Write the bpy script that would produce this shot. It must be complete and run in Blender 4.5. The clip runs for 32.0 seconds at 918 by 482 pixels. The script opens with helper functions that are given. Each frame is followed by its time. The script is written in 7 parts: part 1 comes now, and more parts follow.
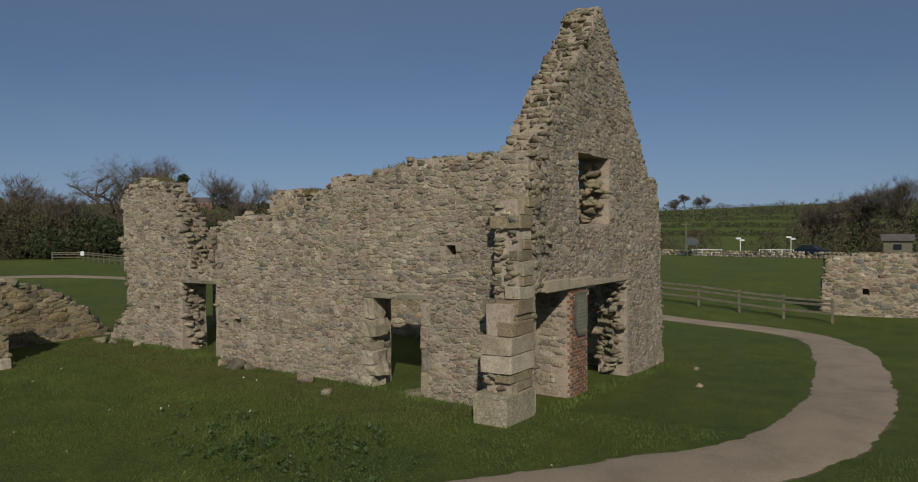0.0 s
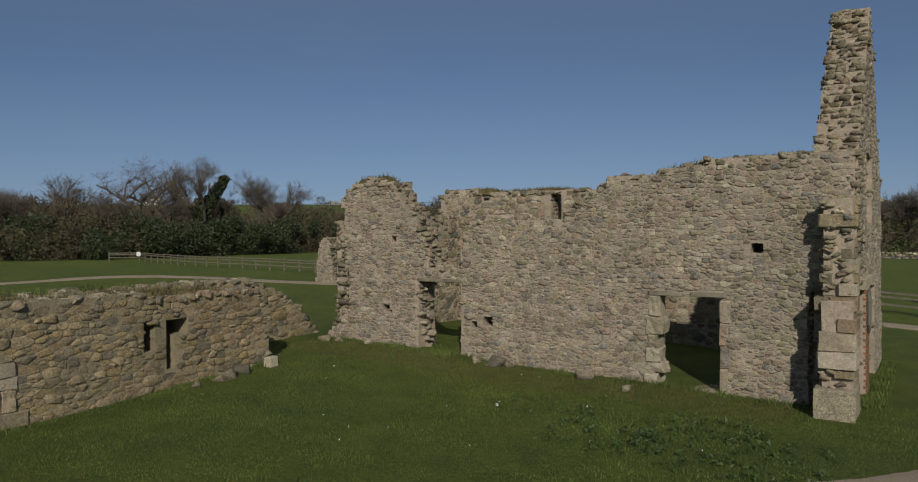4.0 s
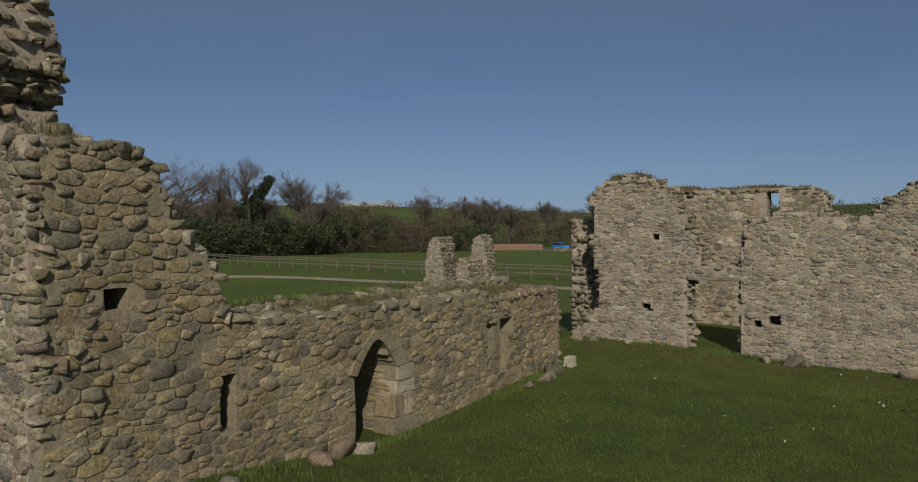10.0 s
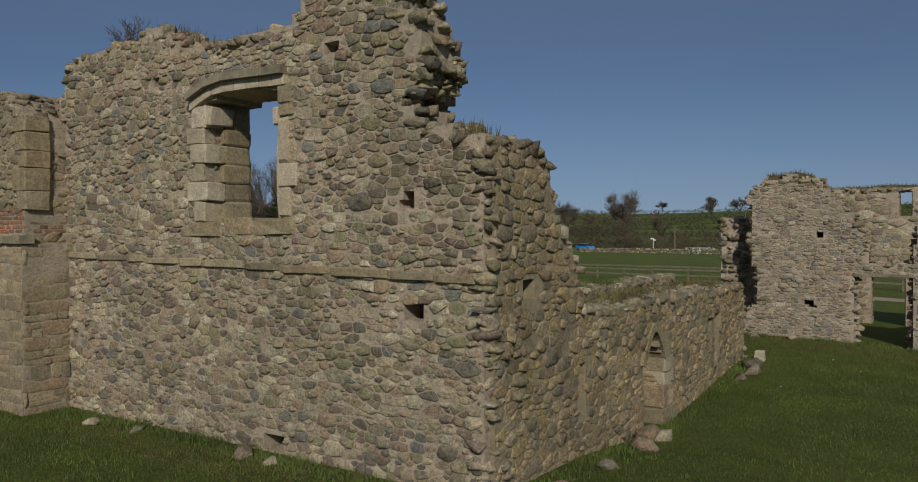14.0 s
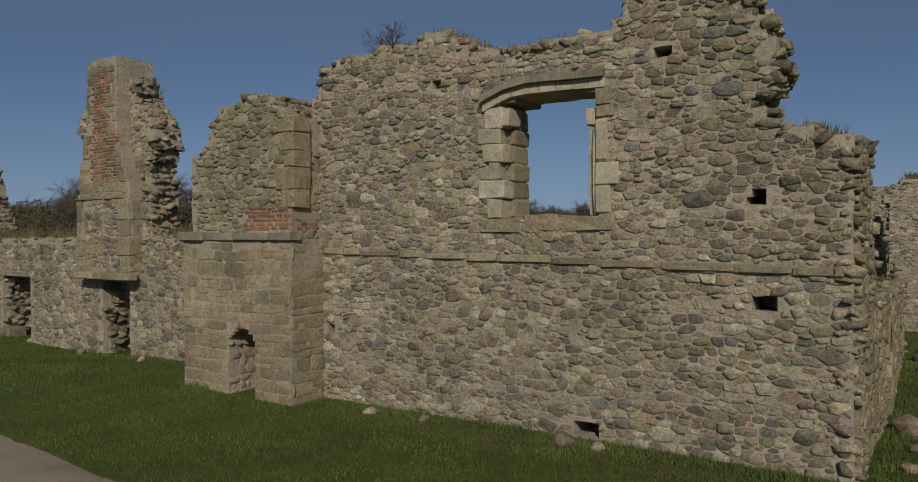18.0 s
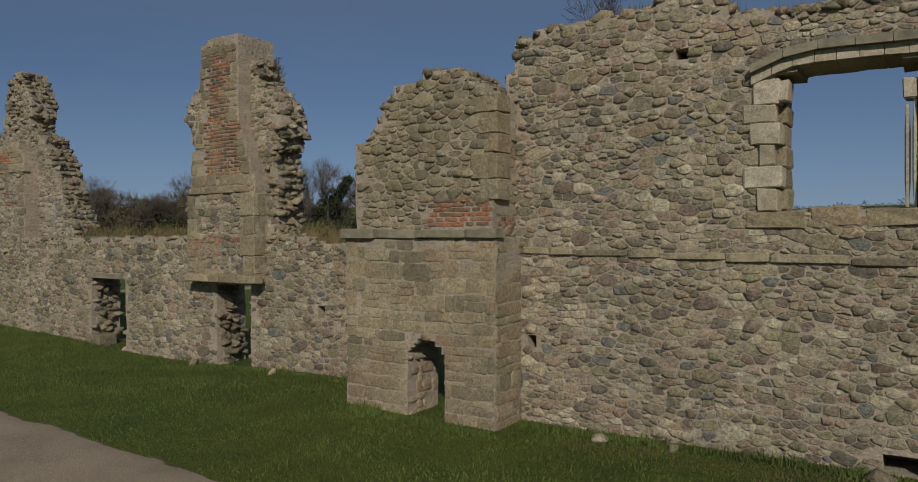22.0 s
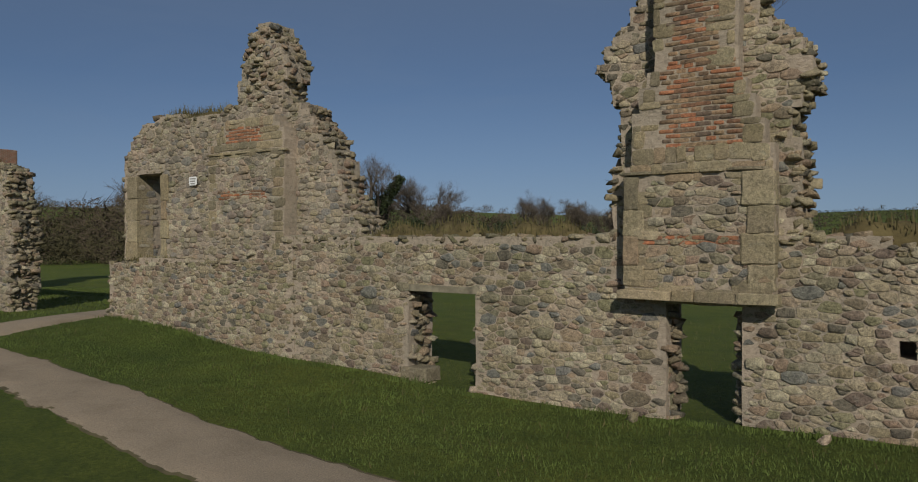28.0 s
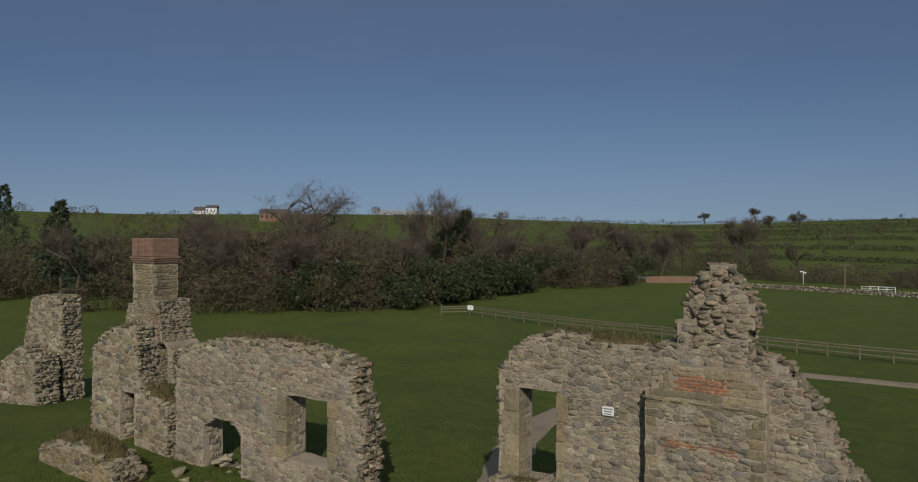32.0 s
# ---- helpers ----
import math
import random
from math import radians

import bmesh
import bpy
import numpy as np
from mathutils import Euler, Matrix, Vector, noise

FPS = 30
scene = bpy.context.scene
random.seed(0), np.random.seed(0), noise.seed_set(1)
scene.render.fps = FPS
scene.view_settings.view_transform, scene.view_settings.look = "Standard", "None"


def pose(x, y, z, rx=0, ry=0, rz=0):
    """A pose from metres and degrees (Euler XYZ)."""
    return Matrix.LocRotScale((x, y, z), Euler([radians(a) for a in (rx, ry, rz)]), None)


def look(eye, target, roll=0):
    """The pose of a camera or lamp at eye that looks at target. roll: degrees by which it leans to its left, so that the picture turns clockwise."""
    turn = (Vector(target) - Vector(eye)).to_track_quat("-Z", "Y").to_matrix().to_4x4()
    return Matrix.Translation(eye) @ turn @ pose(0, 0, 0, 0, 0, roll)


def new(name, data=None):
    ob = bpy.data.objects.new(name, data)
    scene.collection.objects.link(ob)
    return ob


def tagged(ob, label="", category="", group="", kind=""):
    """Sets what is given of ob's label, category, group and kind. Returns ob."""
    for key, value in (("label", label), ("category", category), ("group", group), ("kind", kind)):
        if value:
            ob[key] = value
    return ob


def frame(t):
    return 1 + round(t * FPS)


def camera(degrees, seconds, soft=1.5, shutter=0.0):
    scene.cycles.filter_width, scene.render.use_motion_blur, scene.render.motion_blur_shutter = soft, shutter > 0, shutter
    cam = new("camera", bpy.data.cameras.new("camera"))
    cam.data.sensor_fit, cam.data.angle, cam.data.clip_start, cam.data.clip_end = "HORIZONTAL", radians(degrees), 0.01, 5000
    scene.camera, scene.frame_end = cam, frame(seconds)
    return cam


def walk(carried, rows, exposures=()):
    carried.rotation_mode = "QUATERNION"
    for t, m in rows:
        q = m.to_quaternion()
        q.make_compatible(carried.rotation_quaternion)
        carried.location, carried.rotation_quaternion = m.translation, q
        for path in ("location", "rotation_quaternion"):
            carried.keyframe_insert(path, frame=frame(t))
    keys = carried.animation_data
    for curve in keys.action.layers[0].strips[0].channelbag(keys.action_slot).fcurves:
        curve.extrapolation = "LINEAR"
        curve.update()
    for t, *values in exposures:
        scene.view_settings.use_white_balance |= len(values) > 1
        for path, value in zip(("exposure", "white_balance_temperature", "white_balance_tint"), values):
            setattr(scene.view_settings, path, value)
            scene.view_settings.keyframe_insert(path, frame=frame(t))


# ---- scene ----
cam = camera(64.5, 32.0, 1.1)
METRES, EYE, TILT, LEAN, TURN = 48.0, 4.0, 0.0, 0.0, 32.8
ROWS = [
    (0.0, 0.0, 0.0, 0.0, -0.0, -1.23, 0.22),
    (0.5, -0.0207, -0.0003, -0.0002, 0.04, -1.19, 0.24),
    (1.0, -0.0382, -0.0007, -0.0002, 0.06, -1.2, 0.25),
    (1.5, -0.0557, -0.0012, -0.0004, 0.08, -1.16, 0.23),
    (2.0, -0.0711, -0.0017, -0.0006, 0.1, -1.11, 0.2),
    (2.5, -0.0872, -0.0019, -0.0003, 0.12, -1.17, 0.25),
    (3.0, -0.1037, -0.0022, -0.0006, 0.15, -1.1, 0.22),
    (3.5, -0.1194, -0.0025, -0.0004, 0.18, -1.15, 0.26),
    (4.0, -0.135, -0.0028, -0.0004, 0.22, -1.15, 0.27),
    (4.5, -0.1476, -0.0036, -0.0005, 0.24, -1.09, 0.26),
    (6.5, -0.1962, -0.0081, -0.0009, 0.28, -0.9, 0.25),
    (7.0, -0.2097, -0.0079, -0.0009, 0.31, -0.91, 0.25),
    (7.5, -0.2238, -0.0067, -0.0009, 0.34, -0.97, 0.25),
    (8.0, -0.2371, -0.005, -0.0012, 0.37, -0.99, 0.25),
    (8.5, -0.2499, -0.0033, -0.0013, 0.4, -1.02, 0.25),
    (9.0, -0.2634, -0.0017, -0.0013, 0.42, -1.03, 0.26),
    (9.5, -0.2751, 0.0001, -0.0015, 0.43, -1.07, 0.24),
    (10.0, -0.2881, 0.0015, -0.0016, 0.45, -1.02, 0.27),
    (10.5, -0.3008, 0.0013, -0.0017, 0.48, -1.01, 0.27),
    (11.0, -0.3129, 0.0006, -0.0021, 0.49, -0.98, 0.28),
    (11.5, -0.3253, -0.0005, -0.0023, 0.54, -0.96, 0.28),
    (12.0, -0.3382, -0.0012, -0.0026, 0.54, -0.93, 0.3),
    (12.5, -0.3518, -0.0018, -0.0028, 0.57, -0.9, 0.3),
    (13.0, -0.3653, -0.0029, -0.003, 0.61, -0.87, 0.3),
    (13.5, -0.3771, -0.004, -0.003, 0.66, -0.87, 0.3),
    (14.0, -0.3875, -0.0052, -0.0029, 0.69, -0.89, 0.27),
    (14.5, -0.3975, -0.0065, -0.003, 0.72, -0.9, 0.29),
    (16.5, -0.4426, -0.0112, -0.0036, 0.82, -0.84, 0.31),
    (17.0, -0.4534, -0.0113, -0.0036, 0.88, -0.88, 0.3),
    (17.5, -0.4659, -0.0116, -0.0036, 0.92, -0.89, 0.33),
    (18.0, -0.4776, -0.0117, -0.0037, 0.93, -0.88, 0.29),
    (18.5, -0.487, -0.0115, -0.0039, 0.96, -0.92, 0.31),
    (19.0, -0.4948, -0.0096, -0.0043, 0.99, -0.86, 0.3),
    (19.5, -0.5006, -0.0061, -0.0043, 1.01, -0.82, 0.33),
    (20.0, -0.5062, -0.0019, -0.0043, 1.03, -0.78, 0.32),
    (20.5, -0.5131, 0.0027, -0.0045, 1.06, -0.71, 0.32),
    (21.0, -0.5225, 0.0062, -0.0045, 1.07, -0.69, 0.32),
    (21.5, -0.5355, 0.0093, -0.0045, 1.09, -0.82, 0.34),
    (22.0, -0.549, 0.0115, -0.0046, 1.13, -0.8, 0.31),
    (22.5, -0.5658, 0.0136, -0.0047, 1.18, -0.85, 0.29),
    (23.0, -0.5815, 0.0164, -0.0049, 1.19, -0.81, 0.27),
    (23.5, -0.5985, 0.0205, -0.0051, 1.21, -0.81, 0.25),
    (24.0, -0.6141, 0.0254, -0.0052, 1.24, -0.83, 0.24),
    (24.5, -0.6299, 0.0318, -0.0051, 1.25, -0.82, 0.23),
    (25.0, -0.6444, 0.0389, -0.0052, 1.3, -0.79, 0.21),
    (25.5, -0.6562, 0.0456, -0.0051, 1.32, -0.75, 0.18),
    (27.5, -0.713, 0.0709, -0.0056, 1.21, -0.46, 0.04),
    (28.0, -0.7325, 0.0764, -0.0054, 1.28, -0.48, 0.01),
    (28.5, -0.7547, 0.0814, 0.0018, 1.37, -0.47, -0.01),
    (29.0, -0.7755, 0.085, 0.016, 1.45, -0.46, -0.05),
    (29.5, -0.7988, 0.0872, 0.0318, 1.5, -0.41, -0.08),
    (30.0, -0.8246, 0.0883, 0.0529, 1.6, -0.37, -0.11),
    (30.5, -0.8509, 0.0883, 0.0687, 1.65, -0.38, -0.12),
    (31.0, -0.8809, 0.0878, 0.0828, 1.67, -0.42, -0.16),
    (31.5, -0.9117, 0.087, 0.0958, 1.68, -0.46, -0.16),
    (32.0, -0.9483, 0.086, 0.1124, 1.65, -0.51, -0.21),
]
walk(cam, [(t, pose(0, 0, EYE, TILT, LEAN, TURN) @ pose(METRES * x, METRES * y * 1.57, METRES * z, 90 + pitch / 1.57, roll, yaw / 1.57)) for t, x, y, z, yaw, pitch, roll in ROWS],
     exposures=((0.0, -0.1), (9.0, -0.08), (13.0, -0.15), (16.0, -0.24), (21.0, -0.27), (25.0, -0.22), (28.0, -0.18), (30.0, -0.3), (32.0, -0.26)))

# ---- light ----
SUN_DIR = Vector((-0.57, 0.82, -0.62)).normalized()      # the way the sunlight travels
world = bpy.data.worlds.new("sky")
scene.world = world
world.use_nodes = True
wn, wl = world.node_tree.nodes, world.node_tree.links
sky = wn.new("ShaderNodeTexSky")
sky.sky_type = "NISHITA"
sky.sun_disc = False
sky.sun_elevation = math.asin(-SUN_DIR.z)
sky.sun_rotation = math.atan2(-SUN_DIR.x, -SUN_DIR.y)
sky.air_density, sky.dust_density, sky.ozone_density = 0.75, 0.2, 3.0
coord, lifted = wn.new("ShaderNodeTexCoord"), wn.new("ShaderNodeMapping")
lifted.inputs["Location"].default_value, lifted.inputs["Scale"].default_value = (0, 0, 0.075), (1, 1, 0.92)
wl.new(coord.outputs["Generated"], lifted.inputs["Vector"])
wl.new(lifted.outputs[0], sky.inputs["Vector"])
parts_, haze, cirrus, stretch = wn.new("ShaderNodeSeparateXYZ"), wn.new("ShaderNodeValToRGB"), wn.new("ShaderNodeTexNoise"), wn.new("ShaderNodeMapping")
wl.new(coord.outputs["Generated"], parts_.inputs[0])
wl.new(parts_.outputs[2], haze.inputs[0])
for e_, (p_, v_) in zip([haze.color_ramp.elements[0], haze.color_ramp.elements[1], haze.color_ramp.elements.new(0.1), haze.color_ramp.elements.new(0.2)], ((0.0, 0.5), (0.4, 0.0), (0.1, 0.15), (0.2, 0.03))):
    e_.position, e_.color = p_, (v_, v_, v_, 1)
stretch.inputs["Scale"].default_value, stretch.inputs["Rotation"].default_value = (1.6, 2.6, 9.0), (0.0, 0.25, 0.6)
cirrus.inputs["Scale"].default_value, cirrus.inputs["Detail"].default_value, cirrus.inputs["Roughness"].default_value, cirrus.inputs["Distortion"].default_value = 1.3, 7.0, 0.62, 0.5
wl.new(coord.outputs["Generated"], stretch.inputs[0])
wl.new(stretch.outputs[0], cirrus.inputs["Vector"])
veil, total, hazy = wn.new("ShaderNodeMapRange"), wn.new("ShaderNodeMath"), wn.new("ShaderNodeMix")
for key_, val_ in (("From Min", 0.46), ("From Max", 0.76), ("To Max", 0.07)):
    veil.inputs[key_].default_value = val_
wl.new(cirrus.outputs["Fac"], veil.inputs["Value"])
total.use_clamp = True
wl.new(haze.outputs[0], total.inputs[0])
wl.new(veil.outputs[0], total.inputs[1])
hazy.data_type = "RGBA"
wl.new(total.outputs[0], hazy.inputs[0])
wl.new(sky.outputs[0], hazy.inputs[6])
hazy.inputs[7].default_value = (3.9, 4.7, 5.7, 1)
wl.new(hazy.outputs[2], wn["Background"].inputs[0])
wn["Background"].inputs[1].default_value = 0.0605
sun = new("sun", bpy.data.lights.new("sun", "SUN"))
sun.data.energy, sun.data.angle, sun.data.color = 3.3, radians(0.55), (1.0, 0.945, 0.84)
sun.matrix_world = look((0, 0, 60), Vector((0, 0, 60)) + SUN_DIR)
scene.view_settings.exposure = 0.0

# ---- materials ----


def material(name):
    m = bpy.data.materials.new(name)
    m.use_nodes = True
    nt = m.node_tree
    return m, nt.nodes, nt.links, nt.nodes["Principled BSDF"]


def ramp(n, l, src, stops, interp="LINEAR"):
    r = n.new("ShaderNodeValToRGB")
    r.color_ramp.interpolation = interp
    while len(r.color_ramp.elements) < len(stops):
        r.color_ramp.elements.new(0.5)
    for e, (p, c) in zip(r.color_ramp.elements, stops):
        e.position, e.color = p, (*c, 1)
    l.new(src, r.inputs[0])
    return r.outputs[0]


def mix(n, l, fac, a, b, mode="MIX"):
    m = n.new("ShaderNodeMix")
    m.data_type, m.blend_type = "RGBA", mode
    for sock, val in ((m.inputs[0], fac), (m.inputs[6], a), (m.inputs[7], b)):
        if isinstance(val, (int, float)):
            sock.default_value = val
        elif isinstance(val, tuple):
            sock.default_value = (*val, 1)
        else:
            l.new(val, sock)
    return m.outputs[2]


def noise_tex(n, l, scale, detail=4.0, rough=0.6, vec=None, dist=0.0):
    t = n.new("ShaderNodeTexNoise")
    t.inputs["Scale"].default_value, t.inputs["Detail"].default_value = scale, detail
    t.inputs["Roughness"].default_value, t.inputs["Distortion"].default_value = rough, dist
    if vec is None:
        g = n.new("ShaderNodeNewGeometry")
        vec = g.outputs["Position"]
    l.new(vec, t.inputs["Vector"])
    return t.outputs["Fac"]


def bump(n, l, bsdf, height, strength, distance=0.02):
    b = n.new("ShaderNodeBump")
    b.inputs["Strength"].default_value, b.inputs["Distance"].default_value = strength, distance
    l.new(height, b.inputs["Height"])
    l.new(b.outputs[0], bsdf.inputs["Normal"])


def piece_random(n, l):
    """A random number for each separate piece, whether an object of its own or an island of a joined mesh."""
    o, g, a, f = n.new("ShaderNodeObjectInfo"), n.new("ShaderNodeNewGeometry"), n.new("ShaderNodeMath"), n.new("ShaderNodeMath")
    a.operation, f.operation = "ADD", "FRACT"
    l.new(o.outputs["Random"], a.inputs[0])
    l.new(g.outputs["Random Per Island"], a.inputs[1])
    l.new(a.outputs[0], f.inputs[0])
    return f.outputs[0]


def stone_material(name, palette, lichen=0.35, moss=0.25, grain=1.0, smear=0.0, mottle=1.0):
    m, n, l, b = material(name)
    stops = [(i / len(palette), c) for i, c in enumerate(palette)]
    col = ramp(n, l, piece_random(n, l), stops, "CONSTANT")
    fine = noise_tex(n, l, 24, 5, 0.72)
    wide = noise_tex(n, l, 0.7, 4, 0.6)
    mid = noise_tex(n, l, 9.5, 8, 0.72, dist=0.6)
    col = mix(n, l, 0.9 * mottle, col, ramp(n, l, fine, [(0.30, (0.36, 0.36, 0.36)), (0.46, (0.9, 0.9, 0.9)), (0.68, (1.45, 1.43, 1.38))]), "MULTIPLY")
    col = mix(n, l, 0.8 * mottle, col, ramp(n, l, mid, [(0.32, (0.5, 0.5, 0.5)), (0.5, (1.0, 0.99, 0.97)), (0.68, (1.3, 1.27, 1.2))]), "MULTIPLY")
    col = mix(n, l, 0.7, col, ramp(n, l, wide, [(0.32, (0.62, 0.60, 0.56)), (0.66, (1.2, 1.17, 1.12))]), "MULTIPLY")
    col = mix(n, l, 0.55, col, ramp(n, l, noise_tex(n, l, 0.32, 5, 0.65, dist=0.5), [(0.34, (0.70, 0.69, 0.66)), (0.46, (0.98, 0.96, 0.86)), (0.56, (1.06, 1.0, 0.97)), (0.68, (1.16, 1.02, 0.95))]), "MULTIPLY")
    col = mix(n, l, ramp(n, l, noise_tex(n, l, 5.5, 6, 0.7, dist=0.4), [(0.58, (0, 0, 0)), (0.70, (lichen, lichen, lichen))]), col, (0.40, 0.385, 0.31))
    col = mix(n, l, ramp(n, l, noise_tex(n, l, 1.7, 6, 0.7), [(0.55, (0, 0, 0)), (0.72, (moss, moss, moss))]), col, (0.17, 0.16, 0.07))
    if smear:                                                     # lime mortar smeared over the faces
        col = mix(n, l, ramp(n, l, noise_tex(n, l, 3.2, 7, 0.75, dist=0.5), [(0.42, (0, 0, 0)), (0.62, (smear, smear, smear))]), col, (0.335, 0.288, 0.24))
    col = mix(n, l, 0.75, col, ramp(n, l, noise_tex(n, l, 70, 3, 0.7), [(0.34, (0.6, 0.6, 0.6)), (0.5, (1, 1, 1)), (0.66, (1.3, 1.29, 1.27))]), "MULTIPLY")
    l.new(col, b.inputs["Base Color"])
    b.inputs["Roughness"].default_value = 0.93
    b.inputs["Specular IOR Level"].default_value = 0.2
    h = mix(n, l, 0.35, fine, mid)
    bump(n, l, b, h, 0.9 * grain, 0.04)
    return m


def plain(name, colour, rough=0.8, var=0.25, scale=6.0, bumpy=0.2, metal=0.0):
    m, n, l, b = material(name)
    f = noise_tex(n, l, scale, 5, 0.65)
    lo, hi = tuple(c * (1 - var) for c in colour), tuple(min(1, c * (1 + var)) for c in colour)
    l.new(ramp(n, l, f, [(0.3, lo), (0.7, hi)]), b.inputs["Base Color"])
    b.inputs["Roughness"].default_value, b.inputs["Metallic"].default_value = rough, metal
    b.inputs["Specular IOR Level"].default_value = 0.3
    bump(n, l, b, noise_tex(n, l, scale * 6, 4, 0.6), bumpy, 0.02)
    return m


RUBBLE = [(0.311, 0.272, 0.199), (0.208, 0.178, 0.137), (0.381, 0.350, 0.267), (0.264, 0.232, 0.160), (0.161, 0.150, 0.125), (0.307, 0.246, 0.182), (0.431, 0.400, 0.310), (0.215, 0.202, 0.147), (0.337, 0.300, 0.227),
          (0.281, 0.216, 0.169), (0.184, 0.187, 0.178), (0.287, 0.256, 0.177), (0.364, 0.322, 0.240), (0.192, 0.155, 0.132), (0.313, 0.293, 0.229), (0.229, 0.222, 0.145), (0.265, 0.237, 0.183), (0.342, 0.285, 0.226)]
OLIVE = [(0.270, 0.214, 0.137), (0.314, 0.257, 0.162), (0.214, 0.182, 0.127), (0.359, 0.299, 0.198), (0.247, 0.214, 0.157), (0.303, 0.246, 0.141),
         (0.191, 0.171, 0.137), (0.326, 0.272, 0.188), (0.281, 0.235, 0.162)]
ASHLAR = [(0.304, 0.258, 0.176), (0.264, 0.226, 0.154), (0.339, 0.294, 0.207), (0.233, 0.204, 0.145), (0.282, 0.224, 0.158), (0.308, 0.272, 0.192), (0.211, 0.188, 0.139), (0.277, 0.244, 0.167)]
BRICK = [(0.280, 0.141, 0.089), (0.236, 0.136, 0.093), (0.183, 0.123, 0.089), (0.314, 0.154, 0.093), (0.175, 0.127, 0.097), (0.341, 0.149, 0.085), (0.254, 0.154, 0.106)]
M_RUBBLE = stone_material("rubble_stone", RUBBLE)
M_LIMED = stone_material("mortar_smeared_rubble", RUBBLE, 0.3, 0.2, 1.0, 0.62)
M_PLASTERED = stone_material("plaster_smeared_rubble", RUBBLE, 0.25, 0.2, 1.0, 0.85)
M_BROKEN = stone_material("weathered_broken_stone", [tuple(0.80 * c for c in p) for p in RUBBLE[0:10]] + [(0.19, 0.17, 0.12), (0.24, 0.215, 0.15), (0.16, 0.15, 0.115)], 0.3, 0.55)
M_OLDBRICK = stone_material("old_brown_brick", [(0.248, 0.141, 0.095), (0.192, 0.133, 0.095), (0.326, 0.158, 0.095), (0.225, 0.174, 0.123), (0.326, 0.225, 0.151), (0.164, 0.126, 0.101), (0.371, 0.169, 0.101), (0.270, 0.197, 0.134)], 0.15, 0.1, 0.5)
M_OLIVE = stone_material("mossy_rubble_stone", OLIVE, 0.3, 0.5)
M_ASHLAR = stone_material("sandstone_block", ASHLAR, 0.25, 0.3, 0.8, 0.0, 0.75)
M_BRICK = stone_material("red_brick", BRICK, 0.08, 0.06, 0.5)
M_PALE = stone_material("pale_limestone", [(0.40, 0.36, 0.285), (0.34, 0.305, 0.235), (0.44, 0.4, 0.325), (0.37, 0.325, 0.25)], 0.15, 0.2, 0.6, 0.0, 0.5)


def mortar_material(name, tone):
    m, n, l, b = material(name)
    a, c, d = noise_tex(n, l, 13, 6, 0.72), noise_tex(n, l, 0.8, 4, 0.6), noise_tex(n, l, 30, 4, 0.7)
    col = ramp(n, l, a, [(0.28, tuple(0.36 * c for c in tone)), (0.42, tuple(0.76 * c for c in tone)), (0.70, tone)])
    col = mix(n, l, 0.7, col, ramp(n, l, c, [(0.35, (0.75, 0.76, 0.72)), (0.7, (1.2, 1.12, 1.06))]), "MULTIPLY")
    l.new(col, b.inputs["Base Color"])
    b.inputs["Roughness"].default_value = 0.95
    b.inputs["Specular IOR Level"].default_value = 0.15
    bump(n, l, b, mix(n, l, 0.4, a, d), 0.9, 0.05)
    return m


M_MORTAR = mortar_material("lime_mortar_core", (0.45, 0.38, 0.30))
M_EARTHMORTAR = mortar_material("earthy_mortar_core", (0.33, 0.28, 0.19))
M_TURF = plain("dry_turf", (0.098, 0.076, 0.032), 0.95, 0.5, 3.0, 0.8)
M_WOOD = plain("weathered_timber", (0.15, 0.13, 0.09), 0.85, 0.3, 4.0, 0.4)
M_WHITE = plain("white_paint", (0.78, 0.78, 0.76), 0.5, 0.06, 3.0, 0.05)
M_DARKMETAL = plain("grey_metal", (0.16, 0.17, 0.17), 0.5, 0.15, 5.0, 0.1, 0.6)
M_BARK = plain("bark", (0.085, 0.07, 0.052), 0.95, 0.35, 3.0, 0.5)
M_TWIG = plain("winter_twigs", (0.086, 0.066, 0.045), 0.95, 0.4, 0.35, 0.1)
M_TWIG2 = plain("olive_twigs", (0.074, 0.066, 0.032), 0.95, 0.45, 0.3, 0.1)
M_IVY = plain("ivy_leaves", (0.036, 0.048, 0.018), 0.6, 0.5, 1.2, 0.1)
M_EVERGREEN = plain("evergreen_leaves", (0.045, 0.062, 0.03), 0.6, 0.5, 1.0, 0.1)
M_CARBLUE = plain("blue_car_paint", (0.02, 0.22, 0.62), 0.25, 0.05, 2.0, 0.0)
M_CARDARK = plain("dark_car_paint", (0.012, 0.02, 0.04), 0.2, 0.05, 2.0, 0.0)
M_GLASS = plain("dark_window_glass", (0.02, 0.025, 0.03), 0.08, 0.1, 2.0, 0.0)
M_RUBBER = plain("tyre_rubber", (0.02, 0.02, 0.02), 0.8, 0.2, 5.0, 0.1)
M_ROOF = plain("slate_roof", (0.10, 0.085, 0.08), 0.8, 0.2, 1.0, 0.2)
M_ROAD = plain("asphalt", (0.11, 0.11, 0.115), 0.9, 0.2, 2.0, 0.2)
M_SLAB = plain("mossy_capping_slab", (0.21, 0.185, 0.13), 0.9, 0.4, 4.0, 0.6)
